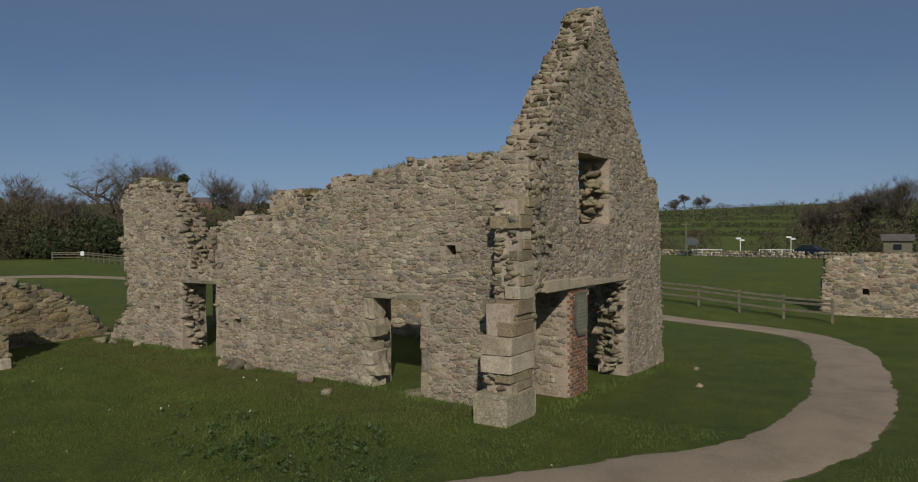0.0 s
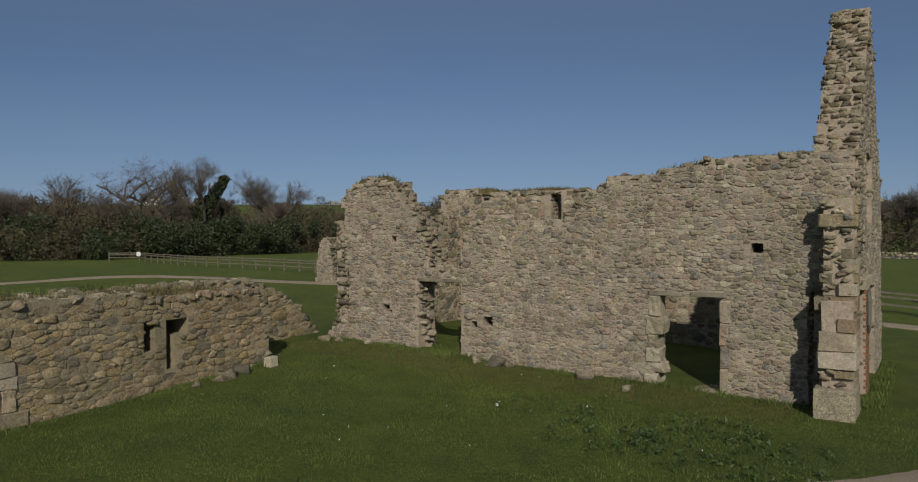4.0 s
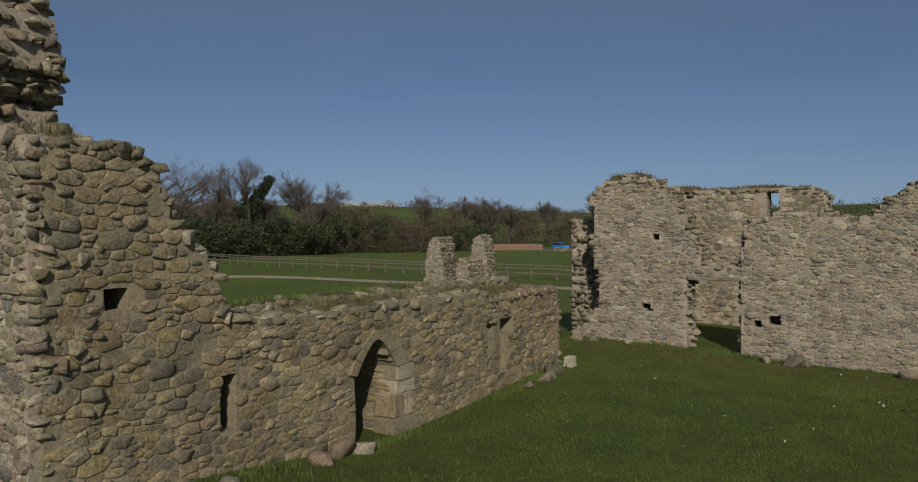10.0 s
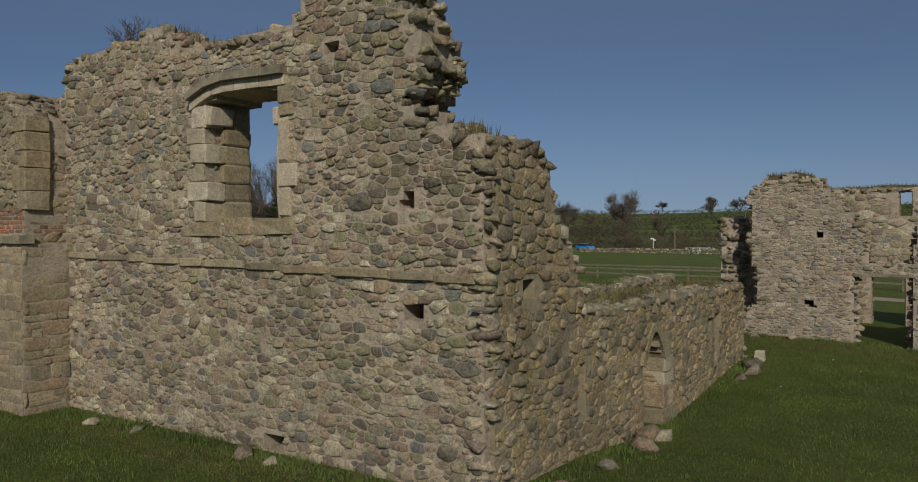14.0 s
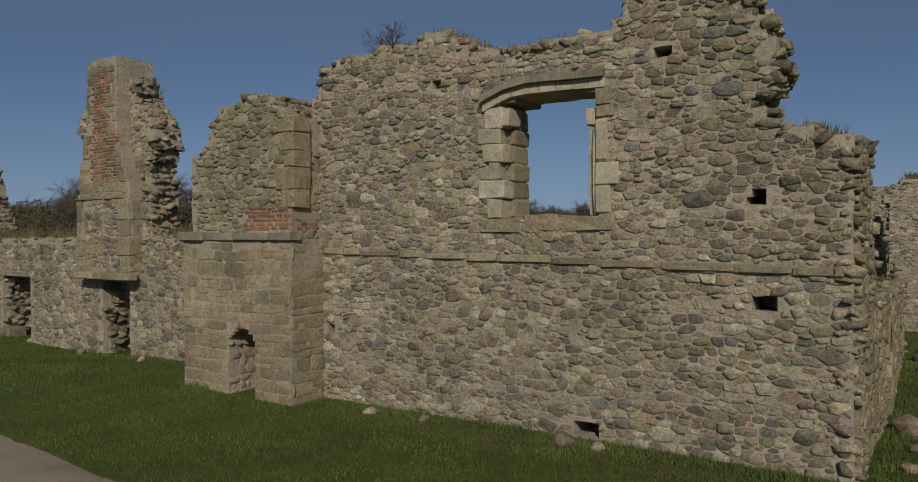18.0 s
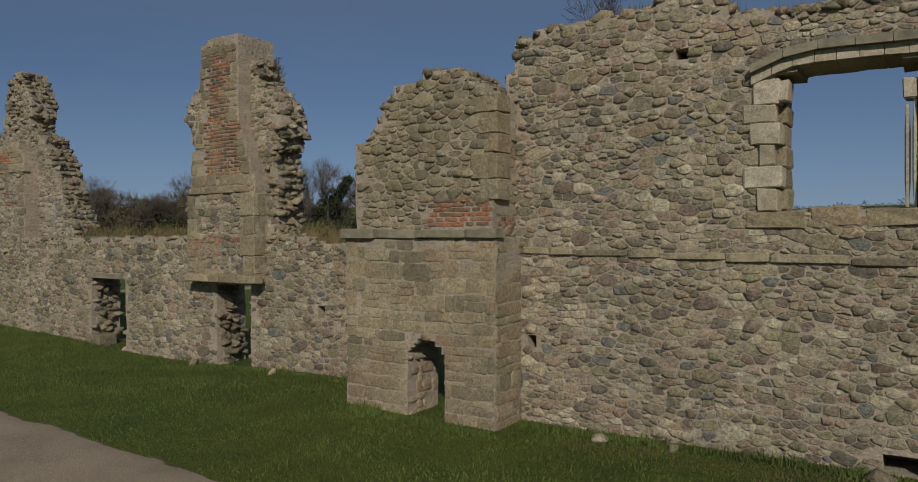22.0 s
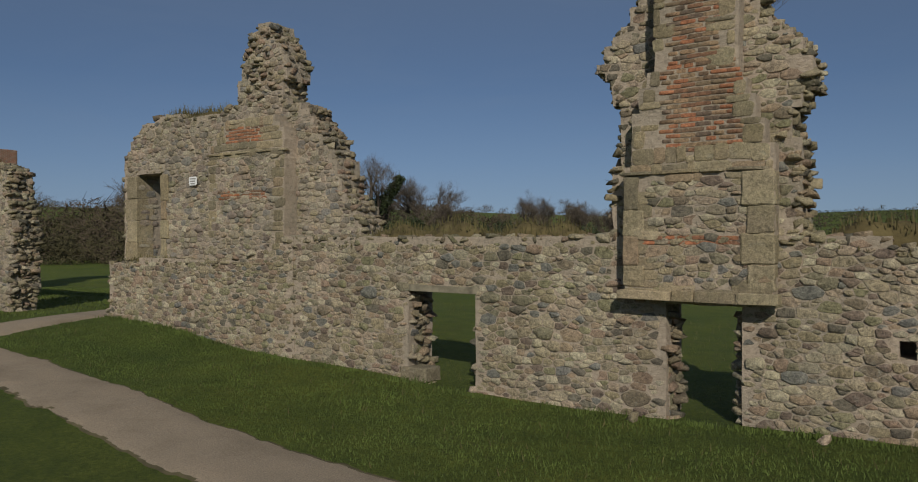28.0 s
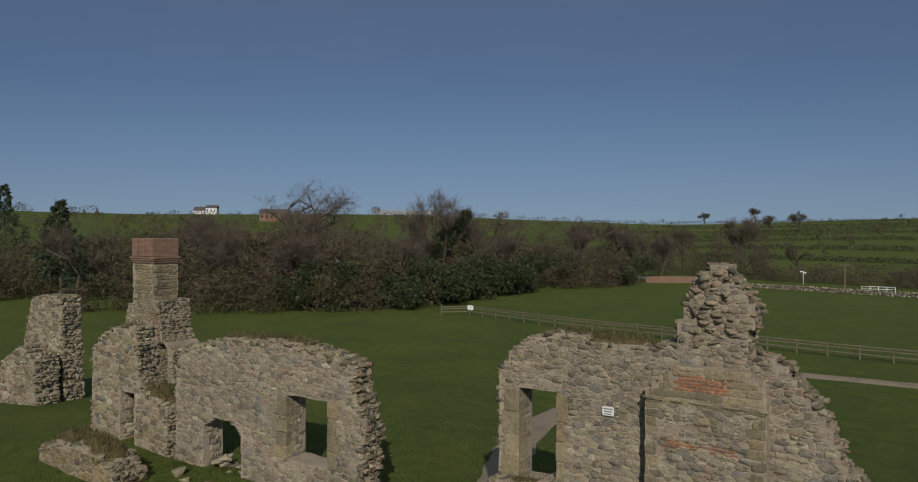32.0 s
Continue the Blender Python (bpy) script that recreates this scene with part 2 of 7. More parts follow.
M_PLAQUE = plain("bronze_plaque", (0.20, 0.19, 0.13), 0.5, 0.25, 6.0, 0.2, 0.3)
M_INK = plain("grey_lettering", (0.25, 0.24, 0.22), 0.6, 0.1, 6.0, 0.0)

# ---- ground heights ----
KNOLLS = ((-7, 13, 0.36), (-13, 12.5, 0.52), (-19.5, 12.5, 0.85), (-6, 22, 0.1), (-3, 34, -0.25), (-19.5, 3, 0.33), (-19.3, 8.6, 0.62), (-12, 2, 0.3),
          (-19.5, -3, 0.9), (-24, -4, 0.9), (-28.5, -4.5, 0.85), (-33, -3, 1.02), (-38, -3, 0.8), (-44, -3, 1.05), (-51, -3, 1.6), (-60, -4, 1.65), (-70, -4, 1.8),
          (-38, -9, 0.85), (-48, -8, 1.1), (-40, 36, 0.5), (-60, 30, 0.8), (-30, 15, 0.6), (-90, 45, 0.6), (0, 0, 0.2), (-20, -14, 0.8))


def ground_z(x, y):
    """Height of the rolling turf: a smooth mean of low knolls, rising to far hills."""
    x, y = np.asarray(x, float), np.asarray(y, float)
    num, den = 0.5 * 0.02, 0.02
    for kx, ky, kz in KNOLLS:
        r = np.hypot(x - kx, y - ky)
        w = np.exp(-(r / 3.2) ** 2) + 0.05 * np.exp(-(r / 9.0) ** 2)
        num, den = num + w * kz, den + w
    z = num / den
    far = np.hypot(x + 30, y)
    ang = np.arctan2(y, x + 30)
    hill = np.clip((far - 170) / 480, 0, 1) ** 1.2 * (23 + 6 * np.clip((ang - 1.9) / 0.6, 0, 1) + 2.0 * np.sin(ang * 9))
    dip = -1.0 * np.exp(-((far - 140) / 35) ** 2)
    return z + hill + dip * 0.4


def gz(x, y):
    return float(ground_z(x, y))

# ---- mesh helpers ----


def part(name, bm, mat, parent=None, label="", smooth=False):
    me = bpy.data.meshes.new(name)
    bm.to_mesh(me)
    bm.free()
    return link(name, me, mat, parent, label, smooth)


def link(name, me, mat, parent=None, label="", smooth=False):
    if mat:
        me.materials.append(mat)
    if smooth:
        me.polygons.foreach_set("use_smooth", [True] * len(me.polygons))
    ob = new(name, me)
    if parent:
        ob.parent = parent
        ob.matrix_parent_inverse = Matrix.LocRotScale(parent.location, parent.rotation_euler, None).inverted()
    if label:
        tagged(ob, label)
    return ob


def mesh_of(name, verts, faces):
    me = bpy.data.meshes.new(name)
    me.from_pydata([tuple(v) for v in verts], [], faces)
    me.update()
    return me


def fast_mesh(name, verts, polys):
    """Mesh from an (n,3) array of vertices and a list of (m,k) arrays of faces with k corners."""
    me = bpy.data.meshes.new(name)
    verts = np.asarray(verts, np.float32)
    loops = np.concatenate([p.ravel() for p in polys]).astype(np.int32)
    sizes = np.concatenate([np.full(len(p), p.shape[1]) for p in polys]).astype(np.int32)
    starts = np.concatenate([[0], np.cumsum(sizes)[:-1]]).astype(np.int32)
    me.vertices.add(len(verts))
    me.vertices.foreach_set("co", verts.ravel())
    me.loops.add(len(loops))
    me.loops.foreach_set("vertex_index", loops)
    me.polygons.add(len(sizes))
    me.polygons.foreach_set("loop_start", starts)
    me.update(calc_edges=True)
    return me


def empty(name, x, y, z, rz=0.0):
    e = new(name)
    e.location, e.rotation_euler = (x, y, z), (0, 0, radians(rz))
    return e


def box_bm(x0, x1, y0, y1, z0, z1, bev=0.02, jag=0.0, cuts=0):
    bm = bmesh.new()
    bmesh.ops.create_cube(bm, size=1.0)
    if cuts:
        bmesh.ops.subdivide_edges(bm, edges=bm.edges[:], cuts=cuts, use_grid_fill=True)
    elif bev:
        bmesh.ops.bevel(bm, geom=bm.edges[:], offset=min(bev / max(0.02, min(x1 - x0, y1 - y0, z1 - z0)), 0.4), segments=1, affect="EDGES")
    for v in bm.verts:
        v.co = Vector((x0 + (v.co.x + 0.5) * (x1 - x0), y0 + (v.co.y + 0.5) * (y1 - y0), z0 + (v.co.z + 0.5) * (z1 - z0)))
        if jag:
            v.co += noise.noise_vector(v.co * 3.1) * jag
    return bm


def tube(points, radii, sides=6):
    """Vertices and faces of a tapering tube along points."""
    vs, fs = [], []
    for i, (p, r) in enumerate(zip(points, radii)):
        a = Vector(points[min(i + 1, len(points) - 1)]) - Vector(points[max(i - 1, 0)])
        q = a.to_track_quat("Z", "Y")
        for k in range(sides):
            th = 2 * math.pi * k / sides
            vs.append(Vector(p) + q @ Vector((r * math.cos(th), r * math.sin(th), 0)))
        if i:
            b = (i - 1) * sides
            for k in range(sides):
                fs.append((b + k, b + (k + 1) % sides, b + sides + (k + 1) % sides, b + sides + k))
    return vs, fs


# ---- stones ----
rng = np.random.default_rng(7)


def stone_template(rim, jitter, inset, dome):
    """A unit stone: outline within half a unit of the middle, standing one unit proud."""
    corner = 0.10 + jitter
    base = []
    for sx, sy in ((-1, -1), (1, -1), (1, 1), (-1, 1)):
        if sx * sy > 0:
            base += [(sx * 0.5, sy * (0.5 - corner)), (sx * (0.5 - corner), sy * 0.5)]
        else:
            base += [(sx * (0.5 - corner), sy * 0.5), (sx * 0.5, sy * (0.5 - corner))]
    if rim > 8:
        base.insert(2, (0.0, -0.5))
        base.insert(7, (0.0, 0.5))
    base = np.array(base) + rng.uniform(-jitter, jitter, (len(base), 2))
    n = len(base)
    back = np.c_[base * 1.02, np.full(n, -1.6)]
    edge = np.c_[base, 0.25 + rng.uniform(-0.15, 0.15, n)]
    top = np.c_[base * (1 - inset) + rng.uniform(-0.03, 0.03, (n, 2)), 1.0 + rng.uniform(-dome, dome, n)]
    mid = [[rng.uniform(-0.1, 0.1), rng.uniform(-0.1, 0.1), 1.0 + rng.uniform(0, dome)]]
    v = np.vstack([back, edge, top, mid])
    k = np.arange(n)
    k2 = (k + 1) % n
    quads = np.vstack([np.c_[k, k2, n + k2, n + k], np.c_[n + k, n + k2, 2 * n + k2, 2 * n + k]])
    tris = np.c_[2 * n + k, 2 * n + k2, np.full(n, 3 * n)]
    return v, quads, tris


def rock_template():
    """An angular broken stone: the hull of a few scattered corners."""
    bm = bmesh.new()
    for p in rng.uniform(-0.5, 0.5, (15, 3)):
        q = p / max(np.abs(p)) * 0.5 * rng.uniform(0.8, 1.0)
        bm.verts.new(q)
    hull = bmesh.ops.convex_hull(bm, input=bm.verts)
    for v in [g for g in hull["geom_interior"] if isinstance(g, bmesh.types.BMVert)]:
        bm.verts.remove(v)
    bmesh.ops.bevel(bm, geom=bm.edges[:], offset=0.03, segments=1, affect="EDGES")
    bmesh.ops.triangulate(bm, faces=bm.faces[:])
    bm.verts.index_update()
    vs = np.array([v.co[:] for v in bm.verts])
    fs = np.array([[v.index for v in f.verts] for f in bm.faces])
    bm.free()
    return vs, np.zeros((0, 4), int), fs


STYLES = {
    "rubble": [stone_template(10, 0.105, 0.20, 0.35) for _ in range(26)],
    "ashlar": [stone_template(8, 0.055, 0.09, 0.4) for _ in range(24)],
    "brick": [stone_template(8, 0.02, 0.08, 0.15) for _ in range(6)],
    "rock": [rock_template() for _ in range(16)],
}
TEMPLATE_MESH = {}


def template_mesh(style, i, mat, name):
    key = (style, i, mat.name, name)
    if key not in TEMPLATE_MESH:
        v, q, t = STYLES[style][i]
        me = fast_mesh(name, v, [p for p in (q, t) if len(p)])
        me.materials.append(mat)
        TEMPLATE_MESH[key] = me
    return TEMPLATE_MESH[key]


def rubble_cells(u0, u1, z0, z1, seed, scale=1.0):
    """Random rubble: round-cornered stones of very mixed size packed close, small ones pinned into the gaps. Yields (middle u, middle z, outline)."""
    r = random.Random(seed)
    wide, grid, box, lift = 1.85, {}, 0.24 * scale, 0.15 * scale
    a0, a1, c0, c1 = (u0 - 0.1) / wide, (u1 + 0.1) / wide, z0 - 0.1, z1 + 0.1
    area = (a1 - a0) * (c1 - c0)

    def about(x, y, reach):
        k = int(math.ceil(reach / box))
        i, j = int(x // box), int(y // box)
        for p in range(i - k, i + k + 1):
            for q in range(j - k, j + k + 1):
                yield from grid.get((p, q), ())

    for rad, dense in ((0.112, 1.4), (0.084, 7.0), (0.064, 40.0), (0.049, 150.0), (0.036, 330.0), (0.026, 420.0)):
        rad *= scale
        for _ in range(int(area * dense / scale ** 2)):
            x, y, rr = r.uniform(a0, a1), r.uniform(c0, c1), rad * r.uniform(0.85, 1.15)
            y += r.choice((0.0, 0.55, 0.8)) * ((y // lift + 0.5) * lift - y)          # most stones keep to rough beds
            if all((x - p) ** 2 + (y - q) ** 2 > (0.9 * (rr + w)) ** 2 for p, q, w in about(x, y, rr + 0.14 * scale)):
                grid.setdefault((int(x // box), int(y // box)), []).append((x, y, rr))

    def warp(u, z):
        return (u + 0.05 * noise.noise((u * 1.3, z * 1.6, seed + 2.0)), z + 0.09 * noise.noise((u * 0.8, z * 1.1, seed)) + 0.02 * noise.noise((u * 3.6, z * 3.6, seed + 8.0)))

    for x, y, rr in [g for cell in grid.values() for g in cell]:
        turn, far = r.uniform(0, 1), rr * 1.85
        poly = [(far * r.uniform(0.85, 1.05) * math.cos(0.898 * k + turn), far * r.uniform(0.85, 1.05) * math.sin(0.898 * k + turn)) for k in range(7)]
        close = sorted(((p - x) ** 2 + (q - y) ** 2, p - x, q - y, w) for p, q, w in about(x, y, far + 0.2 * scale) if p != x or q != y)
        for d2, dx, dy, w in close:
            lim = (d2 + 0.8 * (rr * rr - w * w)) / 2
            if lim > far * math.sqrt(d2) * 1.05:
                continue
            cut, m = [], len(poly)
            side = [dx * p + dy * q - lim for p, q in poly]
            for k in range(m):
                e, f = side[k - 1], side[k]
                if (e > 0) != (f > 0):
                    t = e / (e - f)
                    (p0, q0), (p1, q1) = poly[k - 1], poly[k]
                    cut.append((p0 + (p1 - p0) * t, q0 + (q1 - q0) * t))
                if f <= 0:
                    cut.append(poly[k])
            poly = cut
            if len(poly) < 3:
                break
        if len(poly) < 3:
            continue
        outline = [warp((x + p) * wide, y + q) for p, q in poly]
        n = len(outline)
        yield sum(p for p, _ in outline) / n, sum(q for _, q in outline) / n, outline


def cell_stone(outline, joint, proud, r):
    """Vertices (u, z, out) round its middle and faces of a worn stone that fills an outline: foot, arris, face and middle."""
    o = np.array(outline)
    c = o.mean(0)
    o = o - c
    rad = np.maximum(np.hypot(o[:, 0], o[:, 1]), 0.02)
    o = o * np.clip(1 - joint / rad, 0.5, 1)[:, None]
    nxt = np.roll(o, -1, 0)
    length = np.hypot(*(nxt - o).T)
    ring = []
    for k in range(len(o)):
        if length[k] < 0.03:
            ring.append((o[k] + nxt[k]) / 2)
        else:
            f = min(0.14, 0.008 / length[k] + 0.02)
            ring += [o[k] * (1 - f) + nxt[k] * f, o[k] * f + nxt[k] * (1 - f)]
    ring = np.array(ring)
    n = len(ring)
    ring = ring + np.array([[r.uniform(-0.005, 0.005), r.uniform(-0.004, 0.004)] for _ in range(n)])
    tu, tz = r.uniform(-0.04, 0.04), r.uniform(-0.06, 0.06)
    size = np.maximum(np.hypot(ring[:, 0], ring[:, 1]), 0.02)
    top = ring * np.clip(1 - r.uniform(0.004, 0.011) / size, 0.55, 1)[:, None]
    foot = np.c_[ring * 1.04, np.full(n, -0.03)]
    edge = np.c_[ring, proud * np.array([r.uniform(0.5, 0.95) for _ in range(n)]) + ring[:, 0] * tu + ring[:, 1] * tz]
    lip = np.c_[top, proud * np.array([r.uniform(0.8, 1.12) for _ in range(n)]) + top[:, 0] * tu + top[:, 1] * tz]
    v = np.vstack([foot, edge, lip, [[top[:, 0].mean(), top[:, 1].mean(), proud * r.uniform(0.95, 1.25) + r.uniform(-0.002, 0.004)]]])
    k = np.arange(n)
    k2 = (k + 1) % n
    return c, v, np.vstack([np.c_[k, k2, n + k2, n + k], np.c_[n + k, n + k2, 2 * n + k2, 2 * n + k]]), np.c_[2 * n + k, 2 * n + k2, np.full(n, 3 * n)]


def joined(name, items, mat, parent, label):
    """One mesh of many stones that are too many to pick apart."""
    vs, qs, ts, off = [], [], [], 0
    for it in items:
        if it[0] == "cell":
            v, q, t = it[1] + it[4], it[2], it[3]
        else:
            v, q, t = STYLES[it[0]][it[1]]
            v = v @ it[2][:3, :3].T + it[2][:3, 3]
        vs.append(v)
        qs.append(q + off)
        ts.append(t + off)
        off += len(v)
    polys = [np.concatenate(a) for a in (qs, ts) if sum(len(x) for x in a)]
    ob = link(name, fast_mesh(name, np.concatenate(vs), polys), mat, parent, label)
    tagged(ob, kind="stuff")
    return ob


def singles(name, items, mat, parent):
    back = Matrix.LocRotScale(parent.location, parent.rotation_euler, None).inverted()
    for it in items:
        if it[0] == "cell":
            me = fast_mesh(name, it[1], [it[2], it[3]])
            me.materials.append(mat)
            m = Matrix.Translation(it[4].tolist())
        else:
            me, m = template_mesh(it[0], it[1], mat, name), Matrix(it[2].tolist())
        ob = new(name, me)
        ob.parent = parent
        ob.matrix_parent_inverse = back
        ob.matrix_basis = m


def inside(poly, u, z):
    hit, n = False, len(poly)
    for i in range(n):
        (u0, z0), (u1, z1) = poly[i], poly[i - 1]
        if (z0 > z) != (z1 > z) and u < (u1 - u0) * (z - z0) / (z1 - z0) + u0:
            hit = not hit
    return hit


class Face:
    """A wall plane: u runs along it, d goes into it, z is up."""

    def __init__(self, axis, at, sign=1):
        self.axis, self.at, self.sign = axis, at, sign

    def place(self, u, d, z):
        return (u, self.at + self.sign * d, z) if self.axis == "y" else (self.at + self.sign * d, u, z)

    def vectors(self):
        """Unit vectors: along, up, outward."""
        if self.axis == "y":
            return np.array((1.0, 0, 0)), np.array((0, 0, 1.0)), np.array((0, -self.sign, 0.0))
        return np.array((0, 1.0, 0)), np.array((0, 0, 1.0)), np.array((-self.sign, 0.0, 0))


def arch_inside(o, u, z):
    u0, u1, z0, z1, kind = o[:5]
    if not (u0 < u < u1 and z0 < z < z1):
        return False
    if kind == "rect":
        return True
    if kind == "hole":
        h, m = (u1 - u0) / 2, (u0 + u1) / 2
        return abs(u - m) / h < 1.0 - 0.35 * abs(math.sin(z * 17 + u * 3))
    h, m = (u1 - u0) / 2, (u0 + u1) / 2
    rise = o[5]
    s = z1 - rise
    if z < s:
        return True
    k = abs(u - m) / h
    if kind == "point":
        return (z - s) / rise < (1 - k ** 1.6)
    return (z - s) / rise < math.sqrt(max(0, 1 - k * k))


def courses(u0, u1, z0, z1, style, seed, scale=1.0):
    """Roughly coursed stones over a rectangle: (u, z, width, height, turn)."""
    r = random.Random(seed)
    out = []
    if style == "brick":
        ch, row, z = 0.075, 0, z0
        while z < z1:
            u = u0 - (0.115 if row % 2 else 0)
            while u < u1:
                out.append((u + 0.1125 + r.uniform(-0.006, 0.006), z + ch / 2 + r.uniform(-0.004, 0.004), 0.207 * (1.0 if r.random() < 0.8 else 0.62), 0.058, r.uniform(-0.02, 0.02)))
                u += 0.225
            z, row = z + ch, row + 1
        return out
    if style == "ashlar":
        hs, ws, tight, turn = (0.10, 0.29), (0.14, 0.58), 0.012, 0.03
    else:
        hs, ws, tight, turn = (0.085 * scale, 0.19 * scale), (0.12 * scale, 0.40 * scale), 0.012, 0.09
    z = z0
    while z < z1:
        h = r.uniform(*hs)
        u = u0 - r.uniform(0, 0.2)
        while u < u1:
            w = r.uniform(*ws) if r.random() < 0.8 else r.uniform(ws[0] * 0.6, ws[0] * 1.2)
            uc, wob = u + w / 2, 0.0
            if style == "rubble":
                wob = 0.11 * noise.noise((uc * 0.8, z * 0.9, seed * 1.7)) + 0.05 * noise.noise((uc * 2.7, z * 2.2, seed))
                if h > hs[1] * 0.78 and r.random() < 0.3:          # two thin stones in a tall course
                    for k in (-0.25, 0.25):
                        out.append((uc, z + h / 2 + wob + k * h, w * r.uniform(0.85, 1.0) - tight, h * 0.5 - tight * 0.6, r.uniform(-turn, turn)))
                    u += w
                    continue
                big = 1.5 if r.random() < 0.05 else r.uniform(0.88, 1.12)
                out.append((uc, z + h / 2 + wob, (w - tight) * min(big, 1.2), (h - tight) * big, r.uniform(-turn, turn)))
            else:
                wob = 0.06 * noise.noise((uc * 0.9, z * 0.9, seed * 1.7)) + r.uniform(-0.012, 0.012)
                if h > 0.2 and r.random() < 0.22:                 # two thin blocks in a tall course
                    f = r.uniform(0.35, 0.65)
                    out.append((uc, z + h * f / 2 + wob, w - tight, h * f - tight, r.uniform(-turn, turn)))
                    out.append((uc, z + h * (1 + f) / 2 + wob, w - tight, h * (1 - f) - tight, r.uniform(-turn, turn)))
                else:
                    out.append((uc, z + h / 2 + wob, w - tight, h - tight, r.uniform(-turn, turn)))
            u += w
        z += h
    return out


def wall(name, label, face, thick, poly, openings=(), style="rubble", mat=None, near=None, scale=1.0, seed=1, step=0.14, zones=(), edges=True, proud=0.03,
         kind="structure", category="wall", core=None, back=False, lean=None, count=300, bonded=None):
    """A ruined wall: a mortared core with openings right through it, face stones, jamb stones and broken edges.
    zones: (u0, u1, z0, z1, style, material, piece name) patches of other masonry."""
    mat = mat or M_RUBBLE
    us_, zs_ = [p[0] for p in poly], [p[1] for p in poly]
    ua, ub, za, zb = min(us_), max(us_), min(zs_), max(zs_)

    def lines(a, b, extra):
        ls = list(np.linspace(a, b, max(2, int((b - a) / step) + 1)))
        for e in extra:
            ls = [v for v in ls if abs(v - e) > step * 0.45 or v in (a, b)] + [e]
        return sorted(set(round(v, 4) for v in ls))

    gu = lines(ua, ub, [v for o in openings for v in o[:2] if ua < v < ub])
    gv = lines(za, zb, [v for o in openings for v in o[2:4] if za < v < zb])
    full = lambda u, z: inside(poly, u, z) and not any(arch_inside(o, u, z) for o in openings)
    blind = lambda u, z: any(o[4] == "hole" and arch_inside(o, u, z) for o in openings)
    cell = [[full((gu[i] + gu[i + 1]) / 2, (gv[j] + gv[j + 1]) / 2) for j in range(len(gv) - 1)] for i in range(len(gu) - 1)]
    has = lambda i, j: 0 <= i < len(gu) - 1 and 0 <= j < len(gv) - 1 and cell[i][j]
    verts, index, faces, rim = [], {}, [], []
    layers = (0.0, thick * 0.82, thick)

    def vert(i, j, k):
        if (i, j, k) not in index:
            u, z, d = gu[i], gv[j], layers[k]
            q = Vector((u * 1.7 + seed, z * 1.7, k * 3.0 + seed))
            clean = any(min(abs(u - o[0]), abs(u - o[1])) < 0.01 and o[2] - 0.01 < z < o[3] + 0.01 for o in openings)
            wu = 0.0 if clean else 0.035 * noise.noise(q * 2.1)
            d += 0.03 * noise.noise(q) + 0.005 * noise.noise(q * 3) + (0.006 if k == 0 else 0) + (lean(u, z) if lean else 0.0)
            index[(i, j, k)] = len(verts)
            verts.append(face.place(u + wu, d, z + (0 if clean else 0.03 * noise.noise(q * 1.9 + Vector((5, 1, 2))))))
        return index[(i, j, k)]

    for i in range(len(gu) - 1):
        for j in range(len(gv) - 1):
            if not cell[i][j]:
                if blind((gu[i] + gu[i + 1]) / 2, (gv[j] + gv[j + 1]) / 2):
                    for k in (1, 2):
                        faces.append((vert(i, j, k), vert(i + 1, j, k), vert(i + 1, j + 1, k), vert(i, j + 1, k)))
                continue
            faces.append((vert(i, j, 0), vert(i + 1, j, 0), vert(i + 1, j + 1, 0), vert(i, j + 1, 0)))
            faces.append((vert(i, j, 2), vert(i, j + 1, 2), vert(i + 1, j + 1, 2), vert(i + 1, j, 2)))
            for di, dj, a, b in ((-1, 0, (i, j), (i, j + 1)), (1, 0, (i + 1, j + 1), (i + 1, j)), (0, 1, (i, j + 1), (i + 1, j + 1)), (0, -1, (i + 1, j), (i, j))):
                if not has(i + di, j + dj):
                    for k in (0, 1):
                        faces.append((vert(*a, k), vert(*b, k), vert(*b, k + 1), vert(*a, k + 1)))
                    rim.append(((gu[a[0]] + gu[b[0]]) / 2, (gv[a[1]] + gv[b[1]]) / 2, di, dj))
    root = link(name, mesh_of(name, verts, faces), core or M_MORTAR)
    tagged(root, label, category, kind=kind)

    along, up, out = face.vectors()
    groups = {}

    def lay(stone, origin, e1, e2, n, stl, m, piece, p):
        u, z, w, h, turn = stone
        c, s = math.cos(turn), math.sin(turn)
        mm = np.eye(4)
        mm[:3, 0], mm[:3, 1], mm[:3, 2] = (e1 * c + e2 * s) * w, (e2 * c - e1 * s) * h, n * p
        mm[:3, 3] = origin
        groups.setdefault((m.name, piece), (m, []))[1].append((u, stl, rng.integers(len(STYLES[stl])), mm))

